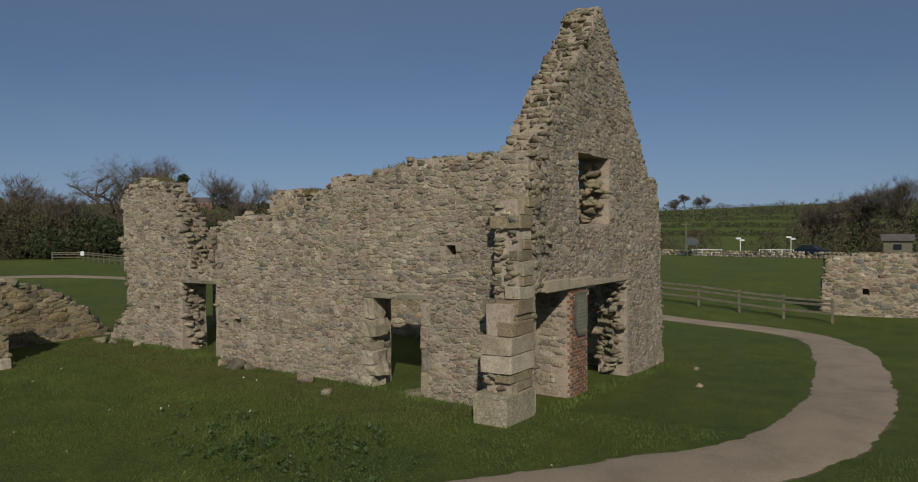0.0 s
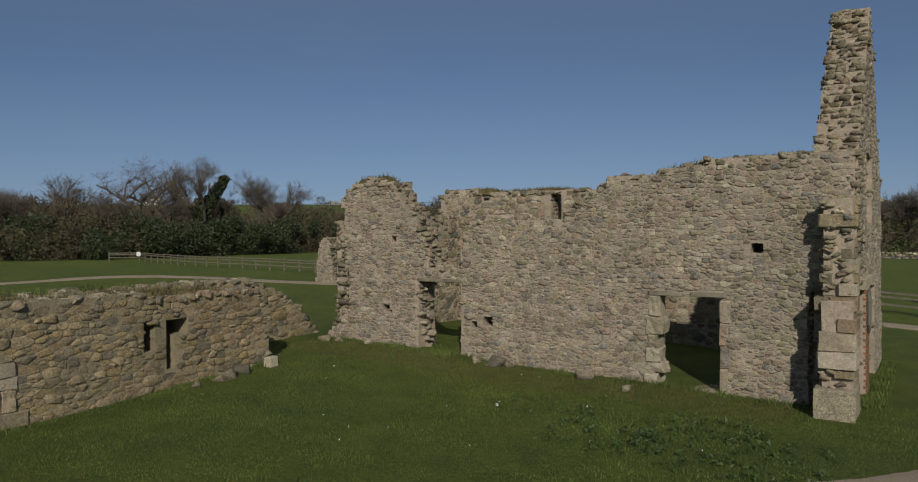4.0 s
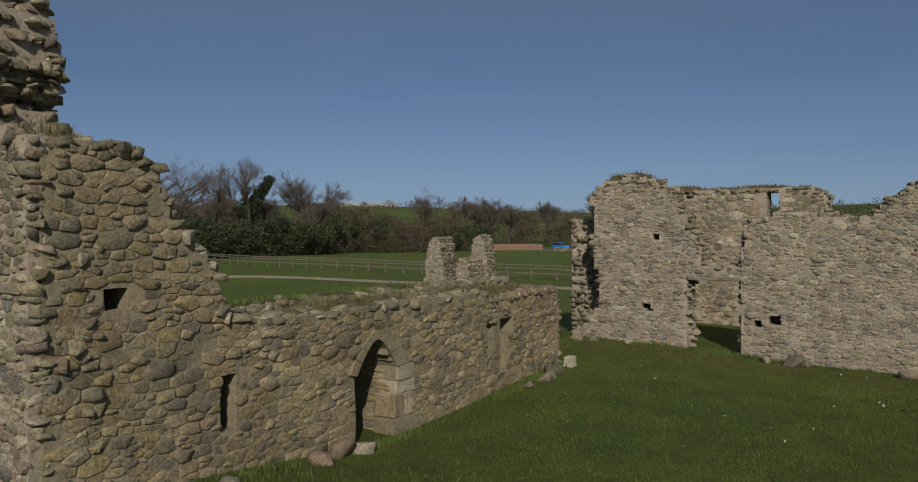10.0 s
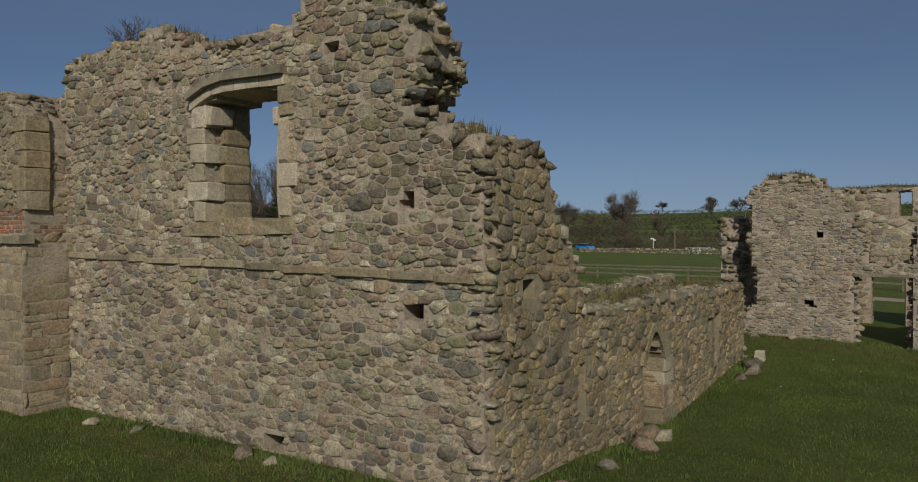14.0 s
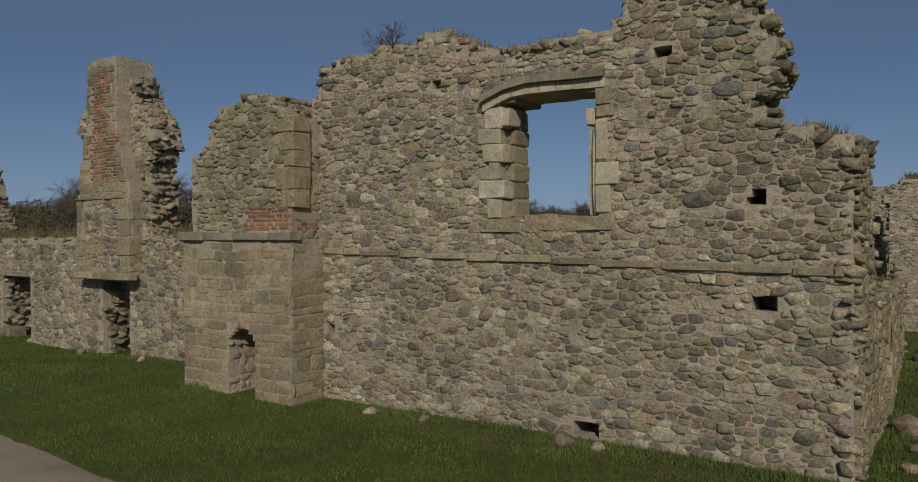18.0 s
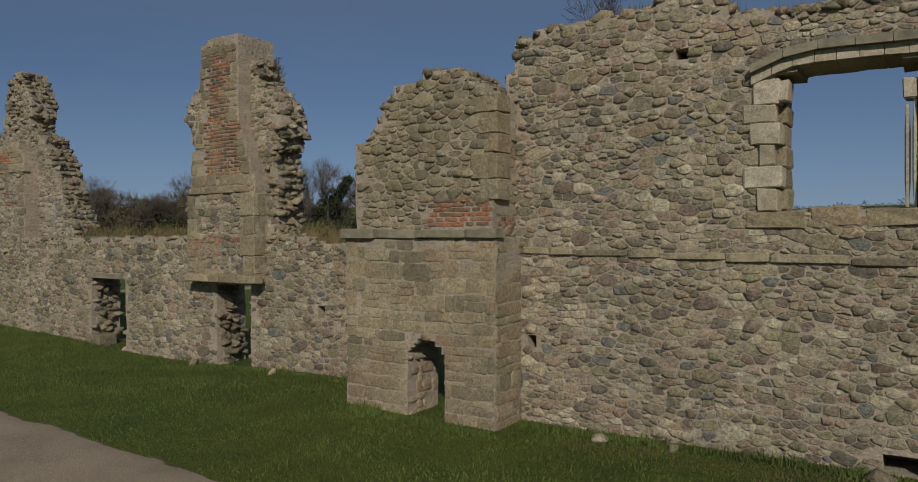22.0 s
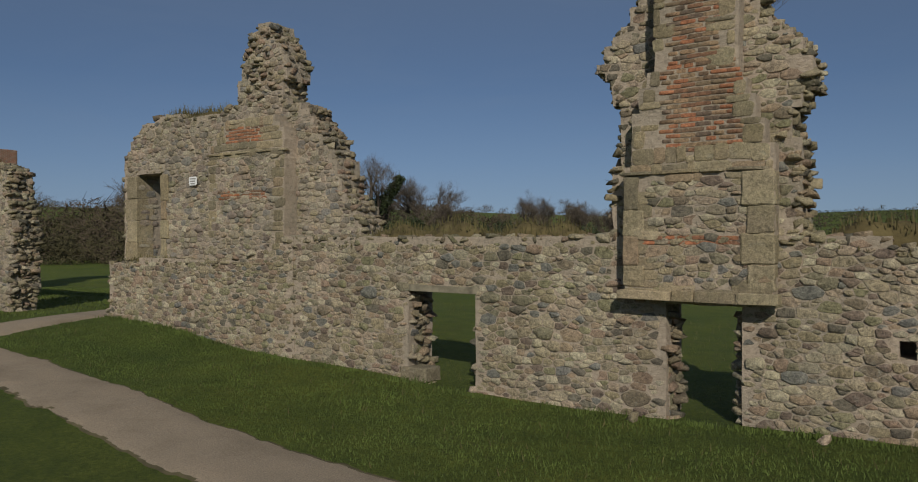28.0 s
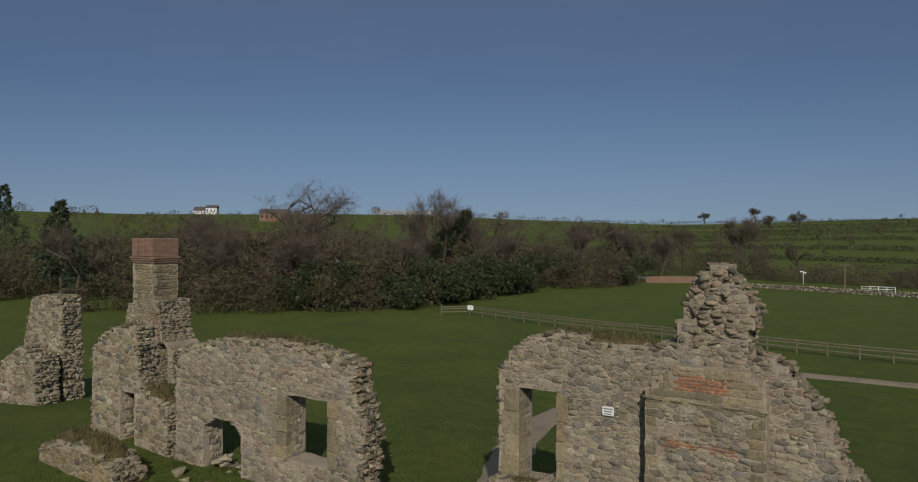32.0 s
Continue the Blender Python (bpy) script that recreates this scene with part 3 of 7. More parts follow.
    for zi, (u0, u1, z0, z1, stl, m, piece) in enumerate([(ua, ub, za, zb, style, mat, "stone")] + list(zones)):
        if stl == "rubble":
            r = random.Random(seed * 31 + zi)
            for u, z, outline in rubble_cells(u0, u1, z0, z1, seed + zi * 7, scale if not zi else 1.0):
                if zi and not (u0 <= u <= u1 and z0 <= z <= z1):
                    continue
                if not zi and any(a <= u <= b and c <= z <= d for a, b, c, d, *_ in zones):
                    continue
                if not full(u, z):
                    continue
                if not all(full(u + (a - u) * 0.85, z + (b - z) * 0.85) for a, b in outline):
                    outline = [(u + (a - u) * 0.62, z + (b - z) * 0.62) for a, b in outline]
                    if not all(full(a, b) for a, b in outline):
                        continue
                c, v, q, t = cell_stone(outline, r.uniform(0.005, 0.018), proud * r.choice((-0.1, 0.04, 0.1, 0.16, 0.22, 0.28, 0.34, 0.44, 0.6, 0.95)), r)
                lift = (lean(u, z) if lean else 0.0) + 0.03 * noise.noise(Vector((u * 1.7 + seed, z * 1.7, seed)))
                w3 = v[:, :1] * along + v[:, 1:2] * up + v[:, 2:] * out
                groups.setdefault((m.name, piece), (m, []))[1].append((u, "cell", w3, q, t, np.array(face.place(c[0], lift, c[1]))))
            continue
        for st in courses(u0, u1, z0, z1, stl, seed + zi * 7, scale):
            u, z, w, h, turn = st
            if zi and not u0 <= u <= u1:
                continue
            if not zi and any(a <= u <= b and c <= z <= d for a, b, c, d, *_ in zones):
                continue
            if not full(u, z):                                    # a stone that starts outside is cut to what stands inside
                u, w = next(((u + q * w, w * 0.5) for q in (0.3, -0.3, 0.45, -0.45) if full(u + q * w, z)), (u, 0.0))
                if not w:
                    continue
            ends = []
            for side in (-1, 1):                                  # cut back at corners and openings
                k = 0.0
                while k < 0.5 and full(u + side * (k + 0.05) * w, z + 0.35 * h) and full(u + side * (k + 0.05) * w, z - 0.35 * h) and not (zi and not u0 - 0.01 <= u + side * (k + 0.05) * w <= u1 + 0.01):
                    k += 0.05
                ends.append(k)
            if sum(ends) * w < 0.06:
                continue
            u, w = u + (ends[1] - ends[0]) * w / 2, w * sum(ends)
            st = (u, z, w, h, turn)
            lift = (lean(u, z) if lean else 0.0) + 0.03 * noise.noise(Vector((u * 1.7 + seed, z * 1.7, seed)))
            p = proud * random.Random(int(u * 977 + z * 331)).uniform(0.45, 1.5) if stl == "rubble" else proud * (0.3 if stl == "brick" else 0.6) * random.Random(int(u * 977 + z * 331)).uniform(0.6, 1.3)
            lay(st, np.array(face.place(u, lift + 0.004, z)), along, up, out, stl, m, piece, p)
    for o in openings:                                            # jamb stones
        if o[1] - o[0] < 0.3 or o[3] - o[2] < 0.5:
            continue
        top = o[3] - (o[5] if len(o) > 5 else 0)
        for side, uu in ((1, o[0]), (-1, o[1])):
            if not inside(poly, uu - side * 0.1, (o[2] + o[3]) / 2):
                continue
            for d, z, w, h, turn in courses(0.0, thick, o[2], top, "rubble", seed + int(uu * 10), 1.15):
                if w / 2 < d < thick - w / 2 and z + h / 2 < top:
                    lay((d, z, w, h, turn * 0.5), np.array(face.place(uu + side * 0.004, d, z)), -out, up, along * side, "rubble", mat, "jamb_stone", 0.022)
    rr = random.Random(seed + 99)
    rocks = []
    if edges:
        for u, z, di, dj in rim:
            if dj == -1 and z < za + 0.3:
                continue
            if bonded is not None and abs(u - bonded) < 0.2 and di:      # this end is built into another wall
                continue
            if any(o[0] - 0.08 < u < o[1] + 0.08 and o[2] - 0.08 < z < o[3] + 0.08 for o in openings):
                continue
            rows = max(2, round(thick / 0.19))
            for k in range(rows):
                if rr.random() < 0.06:
                    continue
                s = rr.uniform(0.15, 0.30) * (0.95 if scale < 1.1 else 1.1)
                q = Euler((rr.uniform(-0.2, 0.2), rr.uniform(-0.2, 0.2), rr.uniform(0, 6.28))).to_matrix()
                mm = np.eye(4)
                mm[:3, :3] = np.array(q) @ np.diag((s * rr.uniform(0.85, 1.35), s * rr.uniform(0.75, 1.1), s * rr.uniform(0.4, 0.72)))
                mm[:3, 3] = face.place(u - di * rr.uniform(-0.03, 0.08), min(thick - 0.05, max(0.07, thick * (k + rr.uniform(0.2, 0.8)) / rows)), z - dj * rr.uniform(0.0, 0.07))
                rocks.append((u, "rock", rng.integers(len(STYLES["rock"])), mm))
    if rocks:
        groups.setdefault((M_BROKEN.name, "broken_stone"), (M_BROKEN, []))[1].extend(rocks)
    for (_, piece), (m, items) in groups.items():
        c = near if near is not None else (ua + ub) / 2
        items.sort(key=lambda it: abs(it[0] - c))
        k = count if piece == "stone" else min(count // 3, 100)
        PENDING.append((piece, [it[1:] for it in items[:k]], m, root))
        if items[k:]:
            joined({"stone": "rubble_stones", "brick": "small_bricks", "block": "small_blocks", "jamb_stone": "jamb_rubble", "broken_stone": "broken_edge_rubble"}.get(piece, "small_stones"), [it[1:] for it in items[k:]], m, root, "")
    return root


PENDING = []

# ---- ground, paths ----
PATH_RIGHT = ((-12.0, 1.0), (-6.5, 6.6), (-3.6, 10.3), (-2.1, 12.6), (-1.45, 16.0), (-1.55, 20.5), (-2.3, 26.0), (-3.7, 31.0), (-6.5, 32.9), (-10.0, 32.6), (-20.0, 33.0), (-32.0, 33.3), (-42.0, 32.6), (-48.0, 32.2), (-52.5, 30.8), (-56.0, 27.0), (-57.5, 20.0))
PATH_LEFT = ((-21.0, -9.4), (-27.8, -8.84), (-34.0, -8.54), (-38.2, -8.28), (-42.7, -7.8), (-46.0, -7.4), (-50.0, -7.15), (-55.0, -8.2), (-62.0, -10.2), (-70.0, -14.0))
PATH_SPUR = ((-50.6, -7.6), (-51.9, -6.2), (-52.4, -4.4), (-52.8, -2.2), (-53.8, 1.0), (-56.6, 8.0), (-57.8, 14.0), (-57.5, 20.0))


def smooth_line(pts, n=22):
    out, p = [], [Vector(q) for q in pts]
    for i in range(len(p) - 1):
        a, b, c, d = p[max(i - 1, 0)], p[i], p[i + 1], p[min(i + 2, len(p) - 1)]
        for k in range(n):
            t = k / n
            out.append(0.5 * (2 * b + (c - a) * t + (2 * a - 5 * b + 4 * c - d) * t * t + (3 * b - a - 3 * c + d) * t ** 3))
    return out + [p[-1]]


def ground_material():
    m, n, l, b = material("turf")
    fine, mid, wide = noise_tex(n, l, 14, 8, 0.8), noise_tex(n, l, 1.3, 6, 0.7), noise_tex(n, l, 0.16, 4, 0.6)
    col = ramp(n, l, fine, [(0.25, (0.028, 0.041, 0.009)), (0.5, (0.080, 0.106, 0.020)), (0.75, (0.150, 0.172, 0.040))])
    col = mix(n, l, 0.8, col, ramp(n, l, mid, [(0.3, (0.62, 0.70, 0.6)), (0.7, (1.3, 1.2, 1.1))]), "MULTIPLY")
    col = mix(n, l, 0.8, col, ramp(n, l, wide, [(0.3, (0.75, 0.85, 0.85)), (0.7, (1.25, 1.12, 0.95))]), "MULTIPLY")
    col = mix(n, l, ramp(n, l, noise_tex(n, l, 0.55, 7, 0.75), [(0.60, (0, 0, 0)), (0.72, (0.55, 0.55, 0.55))]), col, (0.115, 0.095, 0.036))
    l.new(col, b.inputs["Base Color"])
    b.inputs["Roughness"].default_value = 0.9
    b.inputs["Specular IOR Level"].default_value = 0.2
    bump(n, l, b, mix(n, l, 0.4, fine, noise_tex(n, l, 40, 4, 0.8)), 1.0, 0.09)
    return m


M_GRASS = ground_material()


def ground():
    xs = np.unique(np.round(np.concatenate([-30 - np.geomspace(60, 2600, 46), np.linspace(-90, 25, 200), 25 + np.geomspace(2, 2300, 40)]), 3))
    ys = np.unique(np.round(np.concatenate([-60 - np.geomspace(2, 900, 14), np.linspace(-60, 60, 210), 60 + np.geomspace(1, 2600, 60)]), 3))
    gx, gy = np.meshgrid(xs, ys, indexing="ij")
    v = np.c_[gx.ravel(), gy.ravel(), ground_z(gx, gy).ravel()]
    i, j = np.meshgrid(np.arange(len(xs) - 1), np.arange(len(ys) - 1), indexing="ij")
    a = (i * len(ys) + j).ravel()
    ob = link("ground", fast_mesh("ground", v, [np.c_[a, a + len(ys), a + len(ys) + 1, a + 1]]), M_GRASS, smooth=True)
    tagged(ob, "rolling green turf with worn brownish patches", "ground", kind="structure")


ground()


def path_material():
    m, n, l, b = material("gravel_path")
    fine, mid = noise_tex(n, l, 45, 6, 0.75), noise_tex(n, l, 0.9, 5, 0.6)
    col = ramp(n, l, fine, [(0.3, (0.17, 0.13, 0.088)), (0.55, (0.285, 0.226, 0.16)), (0.8, (0.39, 0.32, 0.235))])
    col = mix(n, l, 0.7, col, ramp(n, l, mid, [(0.3, (0.68, 0.64, 0.58)), (0.5, (1, 0.98, 0.96)), (0.7, (1.15, 1.1, 1.06))]), "MULTIPLY")
    l.new(col, b.inputs["Base Color"])
    b.inputs["Roughness"].default_value = 0.95
    bump(n, l, b, fine, 0.7, 0.03)
    return m


M_PATH = path_material()
M_EDGE = plain("trodden_soil", (0.092, 0.076, 0.038), 0.95, 0.5, 2.0, 0.6)


def lane(name, pts, half, lift, mat, label, ragged=0.2):
    c = smooth_line(pts)
    vs, cols = [], 7
    for i, p in enumerate(c):
        t = (c[min(i + 1, len(c) - 1)] - c[max(i - 1, 0)]).normalized()
        nrm = Vector((-t.y, t.x))
        for k in range(cols):
            s = -1 + 2 * k / (cols - 1)
            w = half * s
            if k in (0, cols - 1):
                w += s * ragged * (noise.noise((p.x * 0.7, p.y * 0.7, k * 3.3 + half)) + 0.8 * noise.noise((p.x * 3.1, p.y * 3.1, k * 5.3)))
            q = p + nrm * w
            z = gz(q.x, q.y) + lift * (1 - s ** 6) - (0.03 if k in (0, cols - 1) else 0)
            vs.append((q.x, q.y, z))
    fs = [(i * cols + k, i * cols + k + 1, (i + 1) * cols + k + 1, (i + 1) * cols + k) for i in range(len(c) - 1) for k in range(cols - 1)]
    tagged(link(name, mesh_of(name, vs, fs), mat, smooth=True), label, "path", kind="structure")


lane("path_edge", PATH_RIGHT, 1.08, 0.03, M_EDGE, "bare trodden soil along the gravel path", 0.3)
lane("path", PATH_RIGHT, 1.02, 0.05, M_PATH, "pale pinkish gravel footpath curving round the ruin")
lane("path_edge", PATH_LEFT, 0.96, 0.03, M_EDGE, "bare trodden soil along the gravel path", 0.28)
lane("path", PATH_LEFT, 0.9, 0.05, M_PATH, "pale pinkish gravel footpath running along the ruined range")
lane("path", PATH_SPUR, 0.85, 0.06, M_PATH, "pale gravel branch of the footpath between the ruins")

# ---- walls of the kitchen building ----
F_A = Face("y", 12.75)
A_POLY = [(-20.75, 0.0), (-20.7, 0.95), (-20.2, 1.5), (-19.95, 1.7), (-19.85, 2.4), (-20.0, 2.9), (-20.15, 3.6), (-20.05, 4.2), (-20.15, 5.0), (-19.7, 5.4), (-18.9, 5.52), (-18.1, 5.32), (-17.95, 4.85),
          (-17.5, 4.55), (-17.2, 4.0), (-17.0, 3.5), (-17.0, 2.98), (-16.05, 2.98), (-15.85, 3.6), (-15.75, 4.2), (-15.2, 4.3), (-14.8, 4.45), (-14.2, 4.3), (-13.2, 4.15), (-12.75, 4.5), (-12.35, 4.8),
          (-11.6, 5.3), (-11.2, 5.2), (-10.3, 5.38), (-9.5, 5.48), (-8.5, 5.5), (-7.3, 5.55), (-6.6, 5.55), (-6.6, 2.8), (-7.38, 2.7), (-7.4, 0.0)]
wall("wall_kitchen_front", "tall ruined rubble wall of grey-brown stone with two doorways", F_A, 0.8, A_POLY,
     [(-17.35, -15.93, 0.0, 2.6, "rect"), (-10.65, -9.16, 0.42, 2.52, "rect"), (-18.62, -18.28, 1.68, 1.9, "hole"), (-15.25, -14.95, 1.5, 1.75, "hole"), (-8.55, -8.3, 3.5, 3.75, "hole"),
      (-15.6, -15.42, 1.42, 1.6, "hole"), (-18.3, -18.12, 3.7, 3.86, "hole")], near=-13.0, seed=3, proud=0.028, scale=0.84, mat=M_LIMED)
wall("wall_kitchen_gable", "tall pointed gable wall of weathered rubble with a small window", Face("x", -6.55, -1), 0.8,
     [(12.87, 0.0), (12.87, 5.5), (13.2, 5.7), (13.55, 6.2), (14.2, 7.0), (14.9, 7.7), (15.4, 8.3), (15.95, 8.75), (16.15, 9.2), (16.5, 9.28), (16.9, 8.9), (17.5, 8.2), (18.4, 7.25), (19.1, 6.45),
      (19.75, 5.7), (20.0, 5.45), (20.7, 5.4), (20.85, 4.6), (21.05, 3.9), (21.05, 2.2), (21.3, 0.0)],
     [(12.98, 14.5, 0.0, 2.74, "rect"), (15.5, 18.2, 0.0, 2.75, "arch", 0.25), (15.1, 16.95, 4.15, 5.75, "rect")], near=16.5, seed=5, scale=0.88, mat=M_PLASTERED, proud=0.022)
wall("wall_kitchen_rear", "ruined rear wall of rubble with a narrow slit", Face("y", 19.5), 0.8,
     [(-21.2, 0.0), (-21.2, 5.2), (-20.9, 5.5), (-19.6, 5.55), (-19.4, 5.3), (-18.5, 5.4), (-17.0, 5.45), (-15.2, 5.4), (-14.7, 5.2), (-14.5, 4.4), (-12.5, 4.2), (-9.0, 3.4), (-7.3, 3.5), (-7.3, 0.0)],
     [(-16.5, -16.1, 4.4, 5.28, "rect"), (-17.35, -16.3, 0.0, 2.3, "rect"), (-19.5, -19.2, 3.35, 3.6, "hole"), (-10.5, -8.6, 0.0, 2.6, "rect")], near=-17, scale=1.45, seed=6, count=80)
wall("wall_kitchen_end", "ruined end wall of rubble", Face("x", -20.35, -1), 0.8, [(13.6, 0.0), (13.6, 4.3), (15.5, 3.9), (19.5, 4.6), (19.5, 0.0)], [(15.2, 16.8, 0.0, 2.3, "rect")], scale=1.45, seed=8, count=40)

# ---- low garden wall ----
wall("wall_low_east", "low olive-grey rubble wall with a pointed doorway", Face("x", -19.55, -1), 0.95,
     [(-3.38, 0.0), (-3.38, 4.85), (-2.8, 4.95), (-2.05, 4.85), (-1.85, 4.2), (-1.55, 3.8), (-1.2, 3.6), (-0.98, 2.95), (-0.75, 2.75), (1.7, 2.65), (5.0, 2.62), (9.0, 2.6), (9.25, 2.1), (9.2, 0.9), (9.4, 0.0)],
     [(-1.1, -0.84, 1.29, 2.0, "hole"), (1.55, 2.62, 0.0, 2.14, "point", 0.55), (5.75, 6.1, 1.4, 1.95, "hole"), (6.4, 6.85, 1.7, 2.0, "hole"), (6.3, 6.5, 0.95, 2.05, "rect"), (-2.7, -2.4, 3.05, 3.3, "hole")],
     mat=M_OLIVE, near=2.0, scale=1.15, seed=11, proud=0.03, core=M_EARTHMORTAR, bonded=-3.38)

wall("wall_low_rear", "rear rubble wall of the turf-topped passage, broken down at its end", Face("x", -21.8, -1), 0.7,
     [(-1.0, 0.0), (-1.0, 2.6), (4.0, 2.62), (8.9, 2.62), (9.9, 2.6), (10.6, 2.55), (11.4, 2.35), (12.1, 2.0), (12.7, 1.5), (13.2, 1.0), (13.4, 0.0)], mat=M_OLIVE, near=10.5, scale=1.3, core=M_EARTHMORTAR, seed=12, count=90)

# ---- great window wall ----
C_POLY = [(-28.3, 0.2), (-28.3, 5.2), (-28.15, 5.5), (-28.35, 6.0), (-28.2, 6.8), (-27.6, 6.92), (-26.4, 6.95), (-25.6, 7.05), (-25.2, 6.95), (-24.85, 6.6), (-24.0, 6.58), (-23.2, 6.68), (-22.6, 6.66), (-22.35, 7.05),
          (-21.9, 7.35), (-21.3, 7.5), (-20.85, 7.1), (-20.72, 6.6), (-20.45, 6.15), (-20.4, 5.8), (-20.68, 5.5), (-20.55, 5.15), (-19.9, 5.0), (-19.64, 4.92), (-19.62, 4.5), (-19.62, 3.4), (-19.62, 0.2)]
wall("wall_great_window", "large two-storey rubble wall with a pale stone window", Face("y", -3.5), 0.85, C_POLY,
     [(-24.4, -22.84, 4.05, 5.9, "arch", 0.16), (-22.0, -21.75, 6.12, 6.36, "hole"), (-20.82, -20.58, 4.17, 4.37, "hole"), (-20.75, -20.4, 2.83, 3.03, "hole"), (-25.68, -25.5, 6.17, 6.32, "hole"),
      (-23.2, -22.8, 0.9, 1.12, "hole"), (-28.0, -27.85, 2.02, 2.2, "hole")], near=-24.0, scale=0.92, seed=13)

# ---- projecting turret ----
T_POLY = [(-31.05, 0.0), (-31.05, 3.72), (-28.12, 3.72), (-28.12, 0.0)]
wall("wall_turret_lower", "projecting turret of sandstone blocks with an arched hole at its foot", Face("y", -4.3), 0.85, T_POLY, [(-29.75, -29.03, 0.0, 2.12, "arch", 0.32)],
     style="ashlar", mat=M_ASHLAR, near=-29.5, seed=15, edges=False, step=0.06, proud=0.02)
wall("wall_turret_return", "sandstone side of the projecting turret", Face("x", -28.12, -1), 0.7, [(-4.28, 0.0), (-4.28, 3.72), (-3.5, 3.72), (-3.5, 0.0)], style="ashlar", mat=M_ASHLAR, seed=16, edges=False, count=60)
wall("wall_turret_upper", "broken upper stage of the turret with a patch of red brick", Face("y", -4.2), 1.2,
     [(-30.9, 3.7), (-30.9, 5.2), (-30.5, 5.5), (-30.2, 6.0), (-29.95, 6.2), (-29.4, 6.3), (-28.8, 6.35), (-28.55, 6.1), (-28.2, 5.95), (-28.2, 3.7)], style="rubble", mat=M_ASHLAR,
     zones=((-29.4, -28.2, 3.9, 4.28, "brick", M_BRICK, "brick"),), near=-29.5, scale=1.0, seed=17, bonded=-28.2, proud=0.04)
wall("wall_turret_upper_side", "broken upper side of the turret", Face("x", -28.2, -1), 0.6, [(-4.15, 3.7), (-4.15, 5.9), (-3.8, 5.5), (-3.4, 5.2), (-3.4, 3.7)], style="rubble", mat=M_ASHLAR,
     zones=((-4.1, -3.5, 3.9, 4.3, "brick", M_BRICK, "brick"),), scale=1.3, seed=18, count=60, bonded=-4.15)

# ---- low range with two doorways ----
wall("wall_low_range", "low grey rubble wall with two narrow doorways", Face("y", -2.85), 0.8,
     [(-44.6, 0.0), (-44.6, 3.72), (-41.0, 3.68), (-37.0, 3.7), (-34.0, 3.75), (-32.5, 3.6), (-31.0, 3.5), (-31.0, 0.0)],
     [(-36.3, -35.16, 0.0, 2.72, "rect"), (-41.42, -39.86, 0.0, 2.7, "rect"), (-33.15, -32.95, 2.1, 2.35, "hole")], near=-37.0, seed=21)
wall("wall_chimney_breast", "chimney breast of sandstone blocks with brick bands", Face("y", -3.15), 1.0,
     [(-36.88, 2.78), (-36.88, 4.72), (-36.75, 4.9), (-36.75, 5.6), (-36.45, 6.3), (-36.38, 8.0), (-35.9, 8.12), (-35.2, 8.08), (-35.2, 6.4), (-34.75, 5.2), (-34.66, 4.72), (-34.66, 2.78)],
     style="ashlar", mat=M_ASHLAR, zones=((-36.32, -35.08, 5.02, 6.35, "brick", M_OLDBRICK, "brick"), (-36.22, -35.42, 6.35, 7.75, "brick", M_OLDBRICK, "brick"), (-36.5, -34.95, 2.95, 4.62, "rubble", M_RUBBLE, "panel_stone"), (-36.6, -34.9, 3.62, 3.76, "brick", M_BRICK, "brick")), near=-35.8, seed=22, edges=False, step=0.12)
FLANK = [(-37.2, 3.6), (-37.2, 4.6), (-37.05, 5.4), (-37.2, 6.2), (-37.5, 6.6), (-37.2, 6.95), (-36.8, 7.5), (-36.4, 7.95), (-35.4, 8.05), (-35.15, 7.6), (-34.85, 7.0), (-34.35, 6.55), (-34.2, 6.0), (-34.5, 5.4), (-34.3, 4.8), (-34.3, 3.6)]
wall("wall_chimney_flank", "broken rubble flank of the chimney", Face("y", -2.8), 0.75, FLANK, near=-34.3, seed=23, count=120)

# ---- west house ----
wall("wall_west_base", "battered rubble base of the west house", Face("y", -2.87), 1.05, [(-51.9, 0.5), (-51.75, 3.1), (-47.0, 3.15), (-44.6, 3.75), (-44.6, 0.5)], near=-47, seed=25)
wall("wall_west_upper", "ruined upper wall of the west house with a pinnacle of rubble", Face("y", -2.45), 0.75,
     [(-51.65, 3.0), (-51.7, 5.9), (-51.3, 6.4), (-50.7, 6.85), (-49.4, 6.95), (-48.6, 6.75), (-47.5, 6.85), (-47.0, 7.0), (-46.8, 7.8), (-46.5, 8.4), (-46.2, 8.75), (-45.9, 8.78), (-45.65, 8.4), (-45.3, 7.95), (-45.25, 7.5), (-45.45, 7.0),
      (-44.6, 6.6), (-44.1, 6.0), (-43.75, 5.4), (-43.5, 4.7), (-43.1, 4.3), (-43.0, 3.6), (-44.6, 3.0)], [(-51.1, -49.98, 3.05, 5.45, "rect")], near=-47.5, seed=26, mat=M_LIMED)
